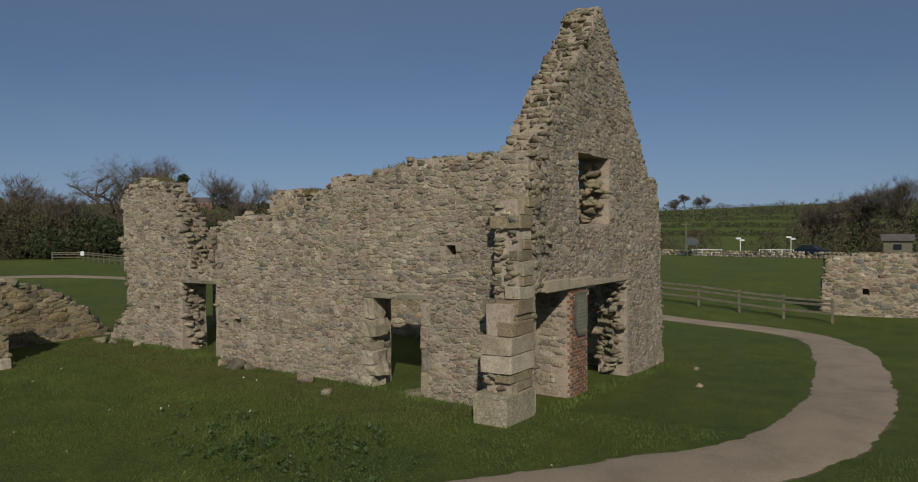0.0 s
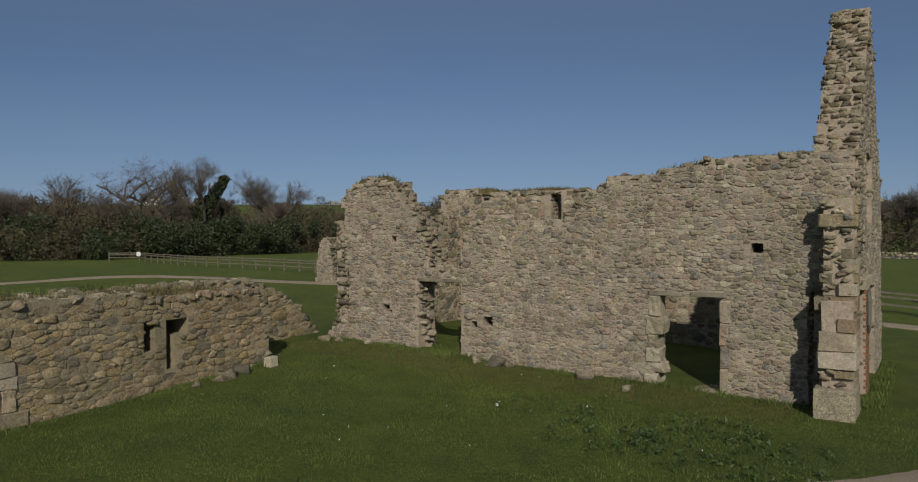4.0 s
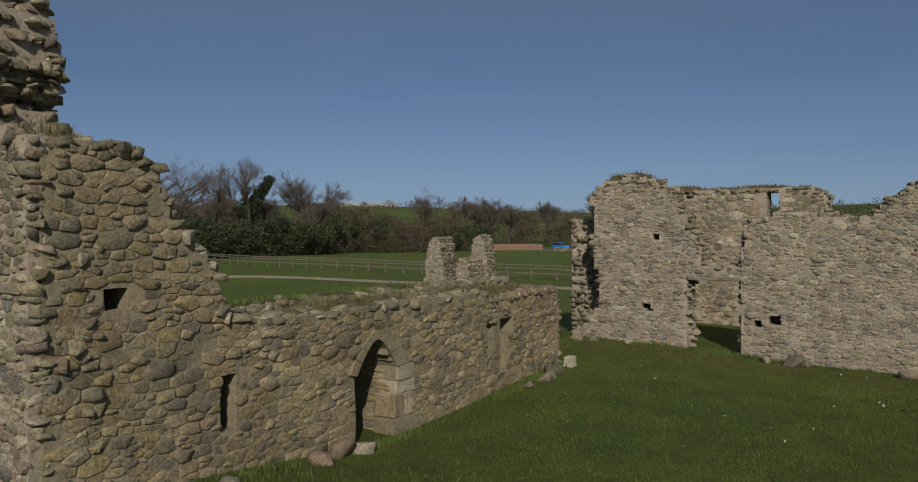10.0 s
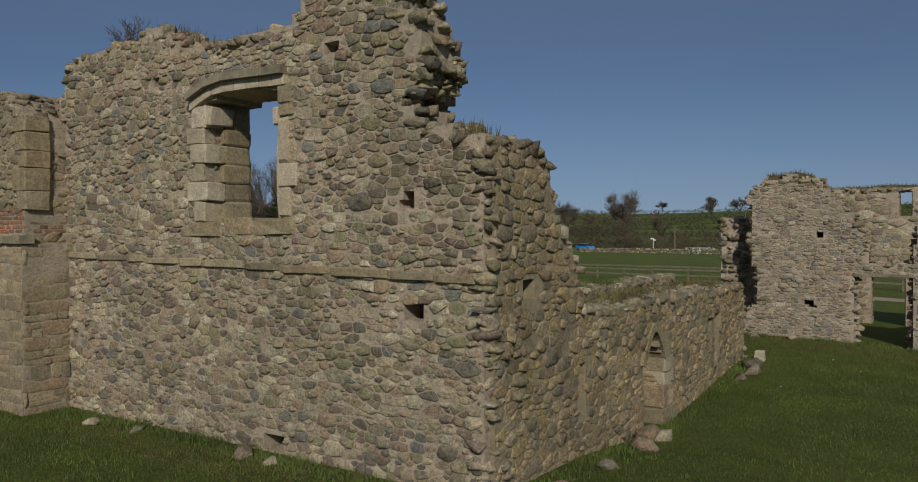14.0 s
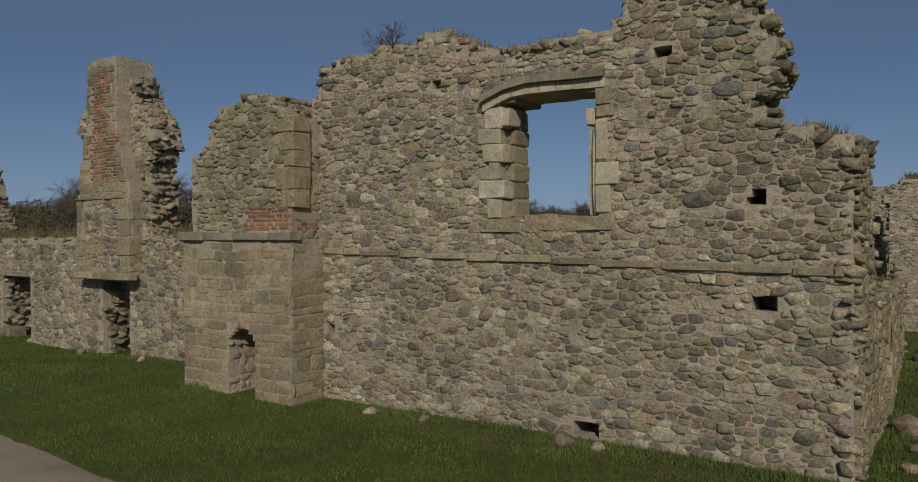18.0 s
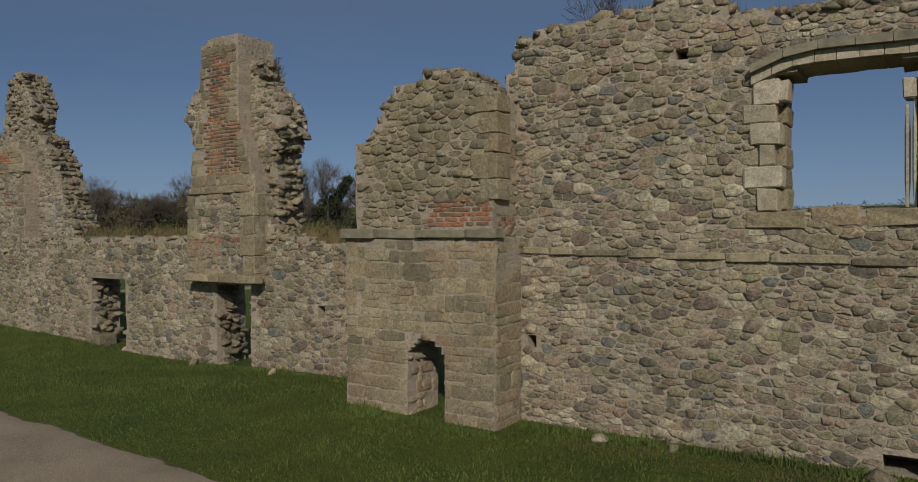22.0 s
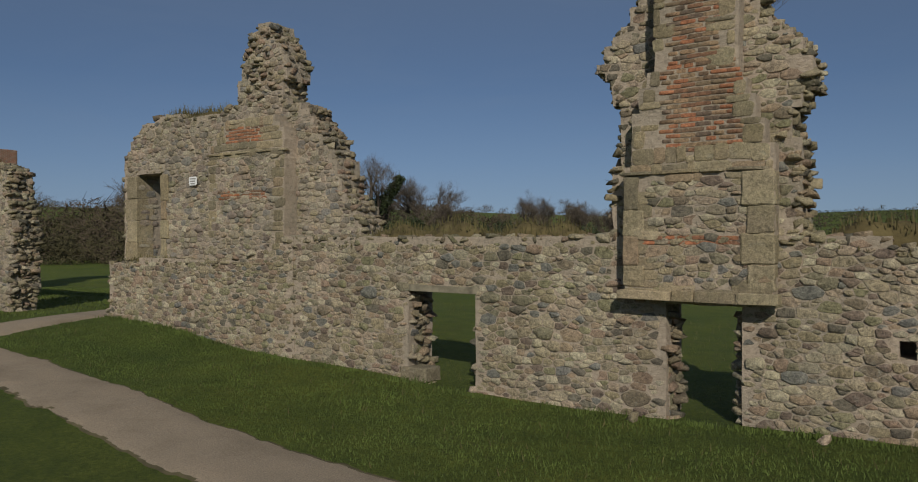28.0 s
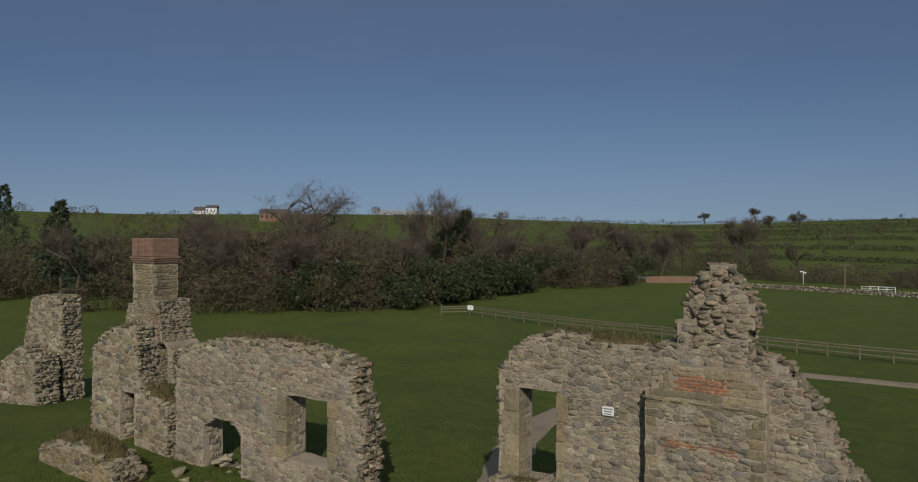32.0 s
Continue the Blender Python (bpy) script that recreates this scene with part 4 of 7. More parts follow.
wall("wall_west_chimney_breast", "flat chimney breast of pale blocks and brick bands", Face("y", -2.84), 0.5, [(-47.55, 3.1), (-47.55, 5.75), (-47.3, 6.2), (-46.9, 6.5), (-45.3, 6.5), (-45.0, 6.2), (-44.92, 5.7), (-44.92, 3.1)],
     style="ashlar", mat=M_ASHLAR, zones=((-47.4, -45.2, 3.15, 5.65, "rubble", M_LIMED, "panel_stone"), (-47.2, -45.5, 4.62, 4.84, "brick", M_BRICK, "brick"), (-46.9, -45.6, 5.95, 6.3, "brick", M_BRICK, "brick")), near=-46.2, seed=27, edges=False, count=150)

# ---- far west ruins ----
wall("wall_far_west", "ruined rubble front with an arch and a tall window", Face("y", -3.7), 0.8,
     [(-64.0, 0.8), (-63.95, 5.2), (-63.2, 5.6), (-61.2, 6.05), (-59.5, 6.1), (-58.3, 6.15), (-56.5, 5.9), (-55.85, 5.7), (-55.75, 5.0), (-55.35, 3.85), (-55.6, 1.8), (-55.55, 0.8)],
     [(-62.5, -60.6, 0.8, 3.36, "arch", 0.5), (-58.5, -56.75, 2.6, 4.55, "rect")], near=-58.5, scale=1.15, seed=31, count=160, step=0.09, mat=M_LIMED)
wall("wall_far_west_fragment", "short broken stump of rubble wall", Face("y", -3.7), 0.9, [(-69.3, 0.8), (-69.3, 5.0), (-68.2, 5.8), (-66.4, 6.05), (-66.2, 4.0), (-64.6, 3.3), (-64.4, 0.8)], [(-67.4, -66.5, 1.2, 3.6, "rect")], scale=1.45, seed=33, count=60)
wall("wall_far_west_stump", "tall narrow stump of rubble wall", Face("y", 0.0), 1.0, [(-82.6, 0.8), (-82.4, 3.9), (-81.6, 6.2), (-78.8, 6.3), (-78.6, 4.0), (-78.4, 0.8)], scale=1.45, seed=34, count=60)
wall("wall_far_west_stump", "low broken stump of rubble wall", Face("y", -1.5), 1.2, [(-82.0, 0.8), (-81.6, 3.0), (-79.8, 3.9), (-78.4, 3.4), (-78.2, 0.8)], scale=1.45, seed=35, count=60)
wall("wall_front_fragment", "low turf-topped fragment of rubble wall", Face("y", -6.6), 1.1, [(-67.6, 0.8), (-67.4, 2.2), (-66.0, 2.6), (-63.9, 2.5), (-63.0, 1.9), (-62.7, 0.8)], mat=M_OLIVE, scale=1.45, seed=39, count=60)
wall("wall_pillar", "leaning stump of grey rubble standing in the grass", Face("y", 32.8), 1.6, [(-40.75, 0.0), (-40.6, 1.8), (-40.3, 3.3), (-40.05, 3.55), (-39.55, 3.6), (-39.35, 3.1), (-39.2, 1.8), (-39.05, 0.0)], scale=1.2, seed=36, count=60, mat=M_LIMED)
wall("wall_pillar", "tall broken stump of grey rubble standing in the grass", Face("y", 38.3), 1.2, [(-40.5, 0.0), (-40.45, 2.0), (-40.2, 3.5), (-39.6, 3.75), (-39.25, 3.2), (-39.05, 2.0), (-38.9, 0.0)], scale=1.2, seed=37, count=60, mat=M_LIMED)
wall("wall_pillar", "low rounded stump of grey rubble in front of a taller one", Face("y", 35.9), 2.2, [(-40.4, 0.0), (-40.2, 1.5), (-39.9, 2.05), (-39.5, 2.1), (-39.2, 1.7), (-39.0, 0.0)], scale=1.2, seed=42, count=60, mat=M_LIMED)
wall("wall_north_garden", "long low rubble wall beside the path", Face("y", 39.3), 0.8, [(-4.3, -0.8), (-4.2, 2.7), (-2.0, 2.85), (3.0, 2.8), (12.0, 2.7), (12.0, -0.8)], [(-2.6, -2.3, 0.9, 1.2, "hole")], scale=1.45, seed=38, count=60)

# ---- built-in details of the ruins ----


def clad(root, face, u0, u1, z0, z1, style, mat, piece, seed, proud=0.014, scale=1.0):
    """Lays bricks or blocks on a plane of an existing thing."""
    along, up, out = face.vectors()
    items = []
    for u, z, w, h, turn in courses(u0, u1, z0, z1, style, seed, scale):
        if u - w * 0.5 < u0 - 0.02 or z - h / 2 < z0 - 0.02 or z + h / 2 > z1 + 0.03 or u > u1:
            continue
        if u + w / 2 > u1:
            w = 2 * (u1 - u) if u1 - u > 0.04 else 0.05
        mm = np.eye(4)
        mm[:3, 0], mm[:3, 1], mm[:3, 2], mm[:3, 3] = along * w, up * h, out * proud, face.place(u, 0.0, z)
        items.append((style, rng.integers(len(STYLES[style])), mm))
    PENDING.append((piece, items[:300], mat, root))


def block(x0, x1, y0, y1, z0, z1, jag=0.02):
    """A worn squared stone with soft, uneven edges."""
    bm = box_bm(x0, x1, y0, y1, z0, z1, 0.014)
    off = Vector((x0, y1, z0))
    for v in bm.verts:
        v.co += noise.noise_vector(v.co * 4.0 + off * 0.3) * jag
    return bm


def eroded(bm, amp, seed=0.0):
    """Wears a block: its long faces are cut up and eaten into."""
    bmesh.ops.subdivide_edges(bm, edges=[e for e in bm.edges if e.calc_length() > 0.1], cuts=2, use_grid_fill=True)
    for v in bm.verts:
        v.co += noise.noise_vector(v.co * 7.0) * amp + noise.noise_vector(v.co * 2.6 + Vector((seed, 0, 0))) * amp * 1.1
    return bm


def thing(name, label, category, x, y, z, group=""):
    return tagged(empty(name, x, y, z), label, category, group)


def buttress():
    t = thing("buttress", "worn stepped buttress of pale dressed blocks against the corner", "buttress", -6.8, 11.9, 0.3)
    # height, front, and the widths of the stones of each course
    rows = ((0.1, 0.94, 11.66, ((-7.22, -6.5),), M_BROKEN), (0.94, 1.12, 11.95, ((-7.1, -6.86), (-6.85, -6.52)), M_ASHLAR), (1.12, 1.31, 11.9, ((-7.14, -6.9), (-6.89, -6.52)), M_ASHLAR),
            (1.31, 1.65, 11.83, ((-7.16, -6.5),), M_PALE), (1.65, 2.01, 11.83, ((-7.16, -6.5),), M_PALE), (2.01, 2.27, 11.92, ((-7.12, -6.86), (-6.85, -6.5)), M_ASHLAR), (2.27, 2.4, 12.0, ((-7.05, -6.55),), M_ASHLAR),
            (2.4, 2.68, 12.03, ((-7.25, -7.0), (-6.99, -6.5)), M_ASHLAR), (2.68, 2.93, 12.2, ((-7.12, -6.9), (-6.84, -6.52)), M_PALE), (2.93, 3.12, 12.3, ((-7.18, -6.95), (-6.78, -6.5)), M_ASHLAR),
            (3.12, 3.42, 12.25, ((-7.1, -6.92), (-6.76, -6.5)), M_PALE), (3.42, 3.62, 12.32, ((-7.2, -7.02), (-6.8, -6.54)), M_ASHLAR), (3.62, 3.82, 12.4, ((-7.15, -6.88), (-6.7, -6.54)), M_ASHLAR), (3.82, 4.04, 12.35, ((-7.12, -6.8), (-6.79, -6.56)), M_PALE),
            (4.04, 4.3, 12.24, ((-7.2, -6.5),), M_ASHLAR), (4.3, 4.46, 12.4, ((-7.05, -6.52),), M_ASHLAR), (4.46, 4.66, 12.45, ((-7.0, -6.75), (-6.74, -6.5)), M_ASHLAR))
    for k, (z0, z1, y0, spans, m) in enumerate(rows):
        for q, (a, b) in enumerate(spans):
            bm = box_bm(a, b, y0 + 0.05 * ((k * 13 + q * 7) % 3) * (len(spans) - 1), 12.82, z0 + 0.002, z1 - 0.002, 0.012)
            bmesh.ops.subdivide_edges(bm, edges=[e for e in bm.edges if e.calc_length() > 0.12], cuts=2, use_grid_fill=True)
            for v in bm.verts:
                v.co += noise.noise_vector(v.co * 6.0) * 0.014 + noise.noise_vector(v.co * 2.3 + Vector((k, 0, 0))) * 0.02
            part("block", bm, m, t)
    part("rubble_core", box_bm(-7.1, -6.58, 12.32, 12.8, 0.1, 4.6, 0, 0.04, 7), M_MORTAR, t)
    part("rubble_core", box_bm(-7.1, -6.56, 11.98, 12.5, 0.1, 2.6, 0, 0.03, 7), M_MORTAR, t)
    r = random.Random(61)
    for k in range(46):
        v, _, f = STYLES["rock"][r.randrange(16)]
        w = r.uniform(0.14, 0.28)
        turn = np.array(Euler((r.uniform(-0.2, 0.2), r.uniform(-0.2, 0.2), r.uniform(0, 6))).to_matrix())
        low = k < 8
        at = np.array((r.uniform(-7.12, -6.62), 11.98 if low else 12.34, r.uniform(0.9, 1.35) if low else 2.6 + 2.0 * (k - 8) / 38))
        link("small_stone", fast_mesh("small_stone", (v * np.array((w, w, w * 0.5))) @ turn.T + at, [f]), M_RUBBLE, t)


buttress()


def brick_pier():
    t = part("brick_pier", box_bm(-7.46, -6.52, 14.52, 15.5, 0.0, 2.72, 0.01), M_MORTAR)
    tagged(t, "square red brick pier propping the gable", "pier")
    clad(t, Face("y", 14.52), -7.46, -6.51, 0.1, 2.72, "brick", M_BRICK, "brick", 3, 0.018)
    clad(t, Face("x", -6.52, -1), 14.52, 15.5, 0.1, 2.72, "brick", M_BRICK, "brick", 4, 0.018)
    p = thing("information_plaque", "bronze-green lettered plaque fixed to the brick pier", "plaque", -6.5, 15.1, 2.1)
    part("frame", box_bm(-6.505, -6.46, 14.74, 15.4, 1.66, 2.62, 0.01), M_DARKMETAL, p)
    part("panel", box_bm(-6.47, -6.45, 14.78, 15.36, 1.7, 2.58, 0.004), M_PLAQUE, p)
    for k in range(9):
        part("text_line", box_bm(-6.452, -6.447, 14.85, 15.29 - 0.09 * (k % 3), 1.78 + 0.082 * k, 1.80 + 0.082 * k, 0), M_INK, p)


brick_pier()


def lintel(name, label, boxes, mat, jag=0.015):
    for x0, x1, y0, y1, z0, z1 in boxes:
        ob = part(name, block(x0, x1, y0, y1, z0, z1, jag), mat)
        tagged(ob, label, name.replace("_", " "), kind="structure")


lintel("lintel", "pale concrete lintel under the gable", ((-6.62, -6.42, 13.2, 14.35, 2.74, 2.98), (-6.62, -6.44, 14.3, 15.75, 2.74, 2.96), (-7.3, -6.5, 15.6, 18.5, 2.72, 2.86)), M_PALE)
lintel("lintel", "weathered stone lintel over a doorway", ((-17.55, -15.75, 12.735, 13.5, 2.6, 2.71), (-10.85, -9.95, 12.70, 13.5, 2.5, 2.62), (-9.9, -9.0, 12.70, 13.5, 2.5, 2.62), (-41.5, -39.7, -2.9, -2.1, 2.68, 2.82)), M_SLAB)
lintel("threshold", "worn stone threshold of a doorway", ((-10.8, -9.05, 12.62, 13.5, 0.28, 0.43),), M_ASHLAR)


def jamb_column():
    t = thing("door_jamb", "pale rounded jamb of weathered dressed stones", "door jamb", -10.6, 12.9, 0.4)
    zs = [0.42, 0.7, 0.95, 1.3, 1.6, 2.02, 2.5]
    for k in range(6):
        part("block", eroded(block(-10.86 + 0.07 * (k % 2), -10.5 + 0.06 * ((k * 5) % 3 - 1), 12.70 + 0.02 * (k % 2), 13.2, zs[k], zs[k + 1] - 0.005, 0.0), 0.045, k * 1.7), M_PALE, t)
    for k in range(4):
        part("block", eroded(block(-9.2, -9.02 + 0.05 * (k % 2), 12.725, 13.1, 0.45 + 0.5 * k, 0.945 + 0.5 * k, 0.0), 0.02, k), M_LIMED, t)


jamb_column()


def pointed_door():
    t = thing("pointed_doorway", "pale dressed stone jamb and pointed arch of a doorway", "doorway", -19.5, 2.5, 0.35)
    for k, (z0, z1, ya, yb, m) in enumerate(((0.1, 0.68, 2.5, 3.33, M_ASHLAR), (0.68, 1.1, 2.56, 2.86, M_ASHLAR), (0.68, 1.1, 2.865, 3.12, M_ASHLAR), (1.1, 1.34, 2.6, 3.17, M_PALE), (1.34, 1.62, 2.63, 3.12, M_PALE))):
        part("jamb_stone", eroded(block(-19.98, -19.51 - 0.01 * (k % 2), ya, yb, z0, z1 - 0.003, 0.0), 0.018, k), m, t)
    m_, h_, s_, rise = 2.085, 0.535, 1.59, 0.55
    for side, n, wide in ((1, 3, 0.42), (-1, 4, 0.13)):          # arch stones from springing to point
        for k in range(n):
            ring = []
            for f in np.linspace(k / n + 0.006, (k + 1) / n - 0.006, 4):
                a = 1 - f
                iu, iz = m_ + side * h_ * a, s_ + rise * (1 - a ** 1.6)
                ring.append(((iu, iz), (iu + side * (wide * a + 0.03), iz + 0.05 + 0.1 * f)))
            bm = bmesh.new()
            loop = [p for p, _ in ring] + [p for _, p in reversed(ring)]
            fr = [bm.verts.new((-19.50, u, z)) for u, z in loop]
            bk = [bm.verts.new((-20.0, u, z)) for u, z in loop]
            for rw in (fr, bk):
                for q in range(3):
                    bm.faces.new((rw[q], rw[q + 1], rw[6 - q], rw[7 - q]))
            for q in range(8):
                bm.faces.new((fr[q], bk[q], bk[(q + 1) % 8], fr[(q + 1) % 8]))
            bmesh.ops.recalc_face_normals(bm, faces=bm.faces[:])
            part("arch_stone", bm, M_ASHLAR, t)


pointed_door()


def great_window():
    t = thing("stone_window", "tall window of pale dressed stone with a flat arch", "window", -23.6, -3.4, 4.0)
    zs = (4.06, 4.36, 4.64, 4.92, 5.2, 5.44, 5.76)
    for k in range(6):
        left, right = (-24.62, -24.78, -24.58, -24.7, -24.8, -24.66)[k], (-24.36, -24.31, -24.40, -24.33, -24.38, -24.34)[k]
        bm = block(left, right, -3.545, -3.2, zs[k], zs[k + 1] - 0.004, 0.0)
        part("jamb_stone", eroded(bm, 0.017, k), M_PALE, t)
        part("splay_stone", block(-24.42, -24.29 - 0.02 * (k % 2), -3.24, -2.72, zs[k], zs[k + 1] - 0.003, 0.02), M_ASHLAR, t)
    for k, (z0, z1, x1) in enumerate(((4.1, 4.5, -22.62), (4.5, 4.82, -22.5), (4.82, 5.45, -22.66), (5.45, 5.62, -22.55), (5.62, 5.9, -22.6))):
        part("jamb_stone", block(-22.84, x1, -3.54, -2.95, z0, z1 - 0.003, 0.01), M_PALE if k < 3 else M_ASHLAR, t)
    part("mullion", box_bm(-22.98, -22.92, -3.44, -3.3, 4.08, 5.3, 0.015), M_PALE, t)
    part("mullion", box_bm(-22.90, -22.84, -3.5, -3.3, 4.08, 5.34, 0.015), M_PALE, t)
    part("capital", block(-22.99, -22.84, -3.48, -3.2, 5.36, 5.6, 0.02), M_PALE, t)
    part("capital", block(-24.48, -24.24, -3.54, -3.1, 5.46, 5.72, 0.06), M_PALE, t)

    def arc(f, r):
        u = -24.68 + (2.0) * f
        return u, 5.70 + 0.2 * min(1.0, math.sin(min(0.5, f * 1.35) * math.pi)) - 0.05 * max(0.0, f - 0.4) + r

    def ring(name, k, n, r0, r1, y0, y1, mat):
        bm = bmesh.new()
        c = [arc(k / n + 0.002, r0), arc((k + 1) / n - 0.002, r0), arc((k + 1) / n - 0.002, r1), arc(k / n + 0.002, r1)]
        fr, bk = [bm.verts.new((u, y0, z)) for u, z in c], [bm.verts.new((u, y1, z)) for u, z in c]
        bm.faces.new(fr[::-1])
        bm.faces.new(bk)
        for q in range(4):
            bm.faces.new((fr[q], fr[(q + 1) % 4], bk[(q + 1) % 4], bk[q]))
        for v in bm.verts:
            v.co += noise.noise_vector(v.co * 5) * 0.012
        part(name, bm, mat, t)
    for k in range(8):
        ring("arch_stone", k, 8, 0.0, 0.135, -3.56, -2.7, M_PALE)
    for k in range(5):
        ring("hood_mould", k, 5, 0.14, 0.25, -3.64, -3.3, M_SLAB)
    for k, (x0, x1) in enumerate(((-24.8, -24.0), (-23.98, -23.45), (-23.43, -22.55))):
        part("sill_stone", eroded(block(x0, x1, -3.53, -2.7, 3.85, 4.06 + 0.03 * (k % 2), 0.0), 0.03, k), M_ASHLAR, t)


great_window()


def course_band(name, label, x0, x1, y0, depth, height, zf, mat, seed):
    r = random.Random(seed)
    t = thing(name, label, "string course", (x0 + x1) / 2, y0, zf(x0))
    x = x0
    while x < x1 - 0.1:
        w = min(r.uniform(0.35, 1.0), x1 - x)
        z = zf(x + w / 2)
        if r.random() > 0.06:
            part("band_stone", block(x, x + w - 0.012, y0 - depth * r.uniform(0.7, 1.1), y0 + 0.15, z, z + height * r.uniform(0.85, 1.1), 0.018), mat, t)
        x += w


course_band("string_course", "weathered moulded string course along the wall", -28.1, -19.7, -3.5, 0.055, 0.115, lambda x: 3.47 - (x + 28) * 0.022, M_ASHLAR, 4)
course_band("turret_ledge", "dark sloping ledge round the turret", -31.15, -28.05, -4.24, 0.14, 0.15, lambda x: 3.72, M_SLAB, 5)
course_band("chimney_ledge", "moulded stone ledge under the chimney breast", -36.98, -34.58, -3.15, 0.1, 0.17, lambda x: 2.76, M_ASHLAR, 6)
course_band("chimney_ledge", "thin moulded ledge across the chimney breast", -36.95, -34.6, -3.15, 0.07, 0.07, lambda x: 4.7, M_ASHLAR, 7)
course_band("chimney_ledge", "moulded ledge at the foot of the flat chimney breast", -47.62, -44.85, -2.86, 0.04, 0.07, lambda x: 3.1, M_ASHLAR, 8)
course_band("chimney_ledge", "thin ledge across the flat chimney breast", -47.62, -44.85, -2.84, 0.06, 0.06, lambda x: 5.68, M_ASHLAR, 9)
course_band("wall_offset", "thin weathered ledge along the house wall", -44.85, -43.2, -2.75, 0.04, 0.07, lambda x: 3.72, M_SLAB, 10)


def quoins(label, x, zs, face_y, depth, widths, mat):
    t = thing("quoin_stack", label, "quoins", x, face_y, zs[0])
    for k in range(len(zs) - 1):
        w0, w1 = widths[k % len(widths)]
        part("block", eroded(block(x + w0, x + w1, face_y - 0.02 - 0.01 * (k % 2), face_y + depth, zs[k], zs[k + 1] - 0.003, 0.0), 0.018, k), mat, t)


quoins("dressed quoins at the turret corner", -28.12, [4.3, 4.62, 5.0, 5.3, 5.62, 5.9], -4.2, 0.4, [(-0.3, 0.01), (-0.46, 0.01), (-0.24, 0.01)], M_ASHLAR)
quoins("dressed quoins on the chimney corner", -36.88, [2.96, 3.3, 3.75, 4.15, 4.7], -3.16, 0.3, [(-0.01, 0.32), (-0.01, 0.24)], M_ASHLAR)
quoins("dressed quoins on the chimney corner", -34.66, [2.96, 3.35, 3.8, 4.2, 4.7], -3.16, 0.3, [(-0.36, 0.01), (-0.45, 0.01)], M_ASHLAR)
quoins("dressed stones at the foot of a doorway", -41.35, [0.6, 0.92, 1.2], -2.92, 0.5, [(-0.28, 0.5), (-0.2, 0.42)], M_ASHLAR)
quoins("dressed jamb stones of the tall window", -58.5, [2.6, 3.0, 3.4, 3.9, 4.5], -3.72, 0.5, [(-0.5, 0.02), (-0.4, 0.02)], M_ASHLAR)
quoins("dressed jamb stones of the tall window", -56.75, [2.6, 3.1, 3.6, 4.1, 4.55], -3.72, 0.5, [(-0.02, 0.3), (-0.02, 0.4)], M_ASHLAR)
quoins("dressed jamb stones of the house window", -49.98, [3.1, 3.7, 4.2, 4.7, 5.4], -2.47, 0.5, [(-0.02, 0.2), (-0.02, 0.3)], M_ASHLAR)
quoins("dressed jamb stones of the house window", -51.1, [3.1, 3.6, 4.2, 4.8, 5.4], -2.47, 0.5, [(-0.5, 0.02), (-0.42, 0.02)], M_ASHLAR)


def wall_head(poly, u):
    best = 0.0
    for i in range(len(poly)):
        (u0, z0), (u1, z1) = poly[i - 1], poly[i]
        if u0 != u1 and min(u0, u1) <= u <= max(u0, u1):
            best = max(best, z0 + (z1 - z0) * (u - u0) / (u1 - u0))
    return best


def ragged(label, spots, mat, seed):
    """Loose bonding stones that stick out of a broken corner."""
    r = random.Random(seed)
    t = thing("broken_corner", label, "masonry", *spots[0][:3])
    for x, y, z, s in spots:
        v, _, f = STYLES["rock"][r.randrange(16)]
        m = np.array(Euler((r.uniform(-0.2, 0.2), r.uniform(-0.2, 0.2), r.uniform(0, 6))).to_matrix())
        vs = (v * np.array((s * r.uniform(0.7, 1.1), s * r.uniform(0.7, 1.1), s * r.uniform(0.35, 0.6)))) @ m.T + np.array((x, y, z))
        link("bonding_stone", fast_mesh("bonding_stone", vs, [f]), mat, t)


r_ = random.Random(77)


def wall_side(poly, z, right=True):
    """The end of a wall's outline at one height."""
    us = [u0 + (u1 - u0) * (z - z0) / (z1 - z0) for (u0, z0), (u1, z1) in zip(poly, poly[1:] + poly[:1]) if min(z0, z1) <= z < max(z0, z1)]
    return (max(us) if right else min(us)) if us else poly[0][0]


ragged("ragged corner of protruding bonding stones", [(-19.68 + r_.uniform(-0.1, 0.07), -3.46 + r_.uniform(0.0, 0.2), 0.5 + 4.4 * k / 85 + r_.uniform(-0.05, 0.05), r_.uniform(0.18, 0.33)) for k in range(85)], M_RUBBLE, 5)
ragged("toothed broken end of the great wall", [(wall_side(C_POLY, 5.1 + 2.3 * k / 70) + r_.uniform(-0.2, 0.02), -3.45 + r_.uniform(0.0, 0.8), 5.1 + 2.3 * k / 70, r_.uniform(0.16, 0.34)) for k in range(70)], M_RUBBLE, 6)
ragged("toothed broken flank of the chimney", [(wall_side(FLANK, 3.8 + 4.0 * k / 70) + r_.uniform(-0.2, 0.02), -2.8 + r_.uniform(0.0, 0.7), 3.8 + 4.0 * k / 70, r_.uniform(0.16, 0.36)) for k in range(70)], M_ASHLAR, 7)
ragged("toothed broken flank of the chimney", [(wall_side(FLANK, 4.2 + 3.2 * k / 44, False) + r_.uniform(-0.02, 0.2), -2.8 + r_.uniform(0.0, 0.7), 4.2 + 3.2 * k / 44, r_.uniform(0.16, 0.36)) for k in range(44)], M_ASHLAR, 8)


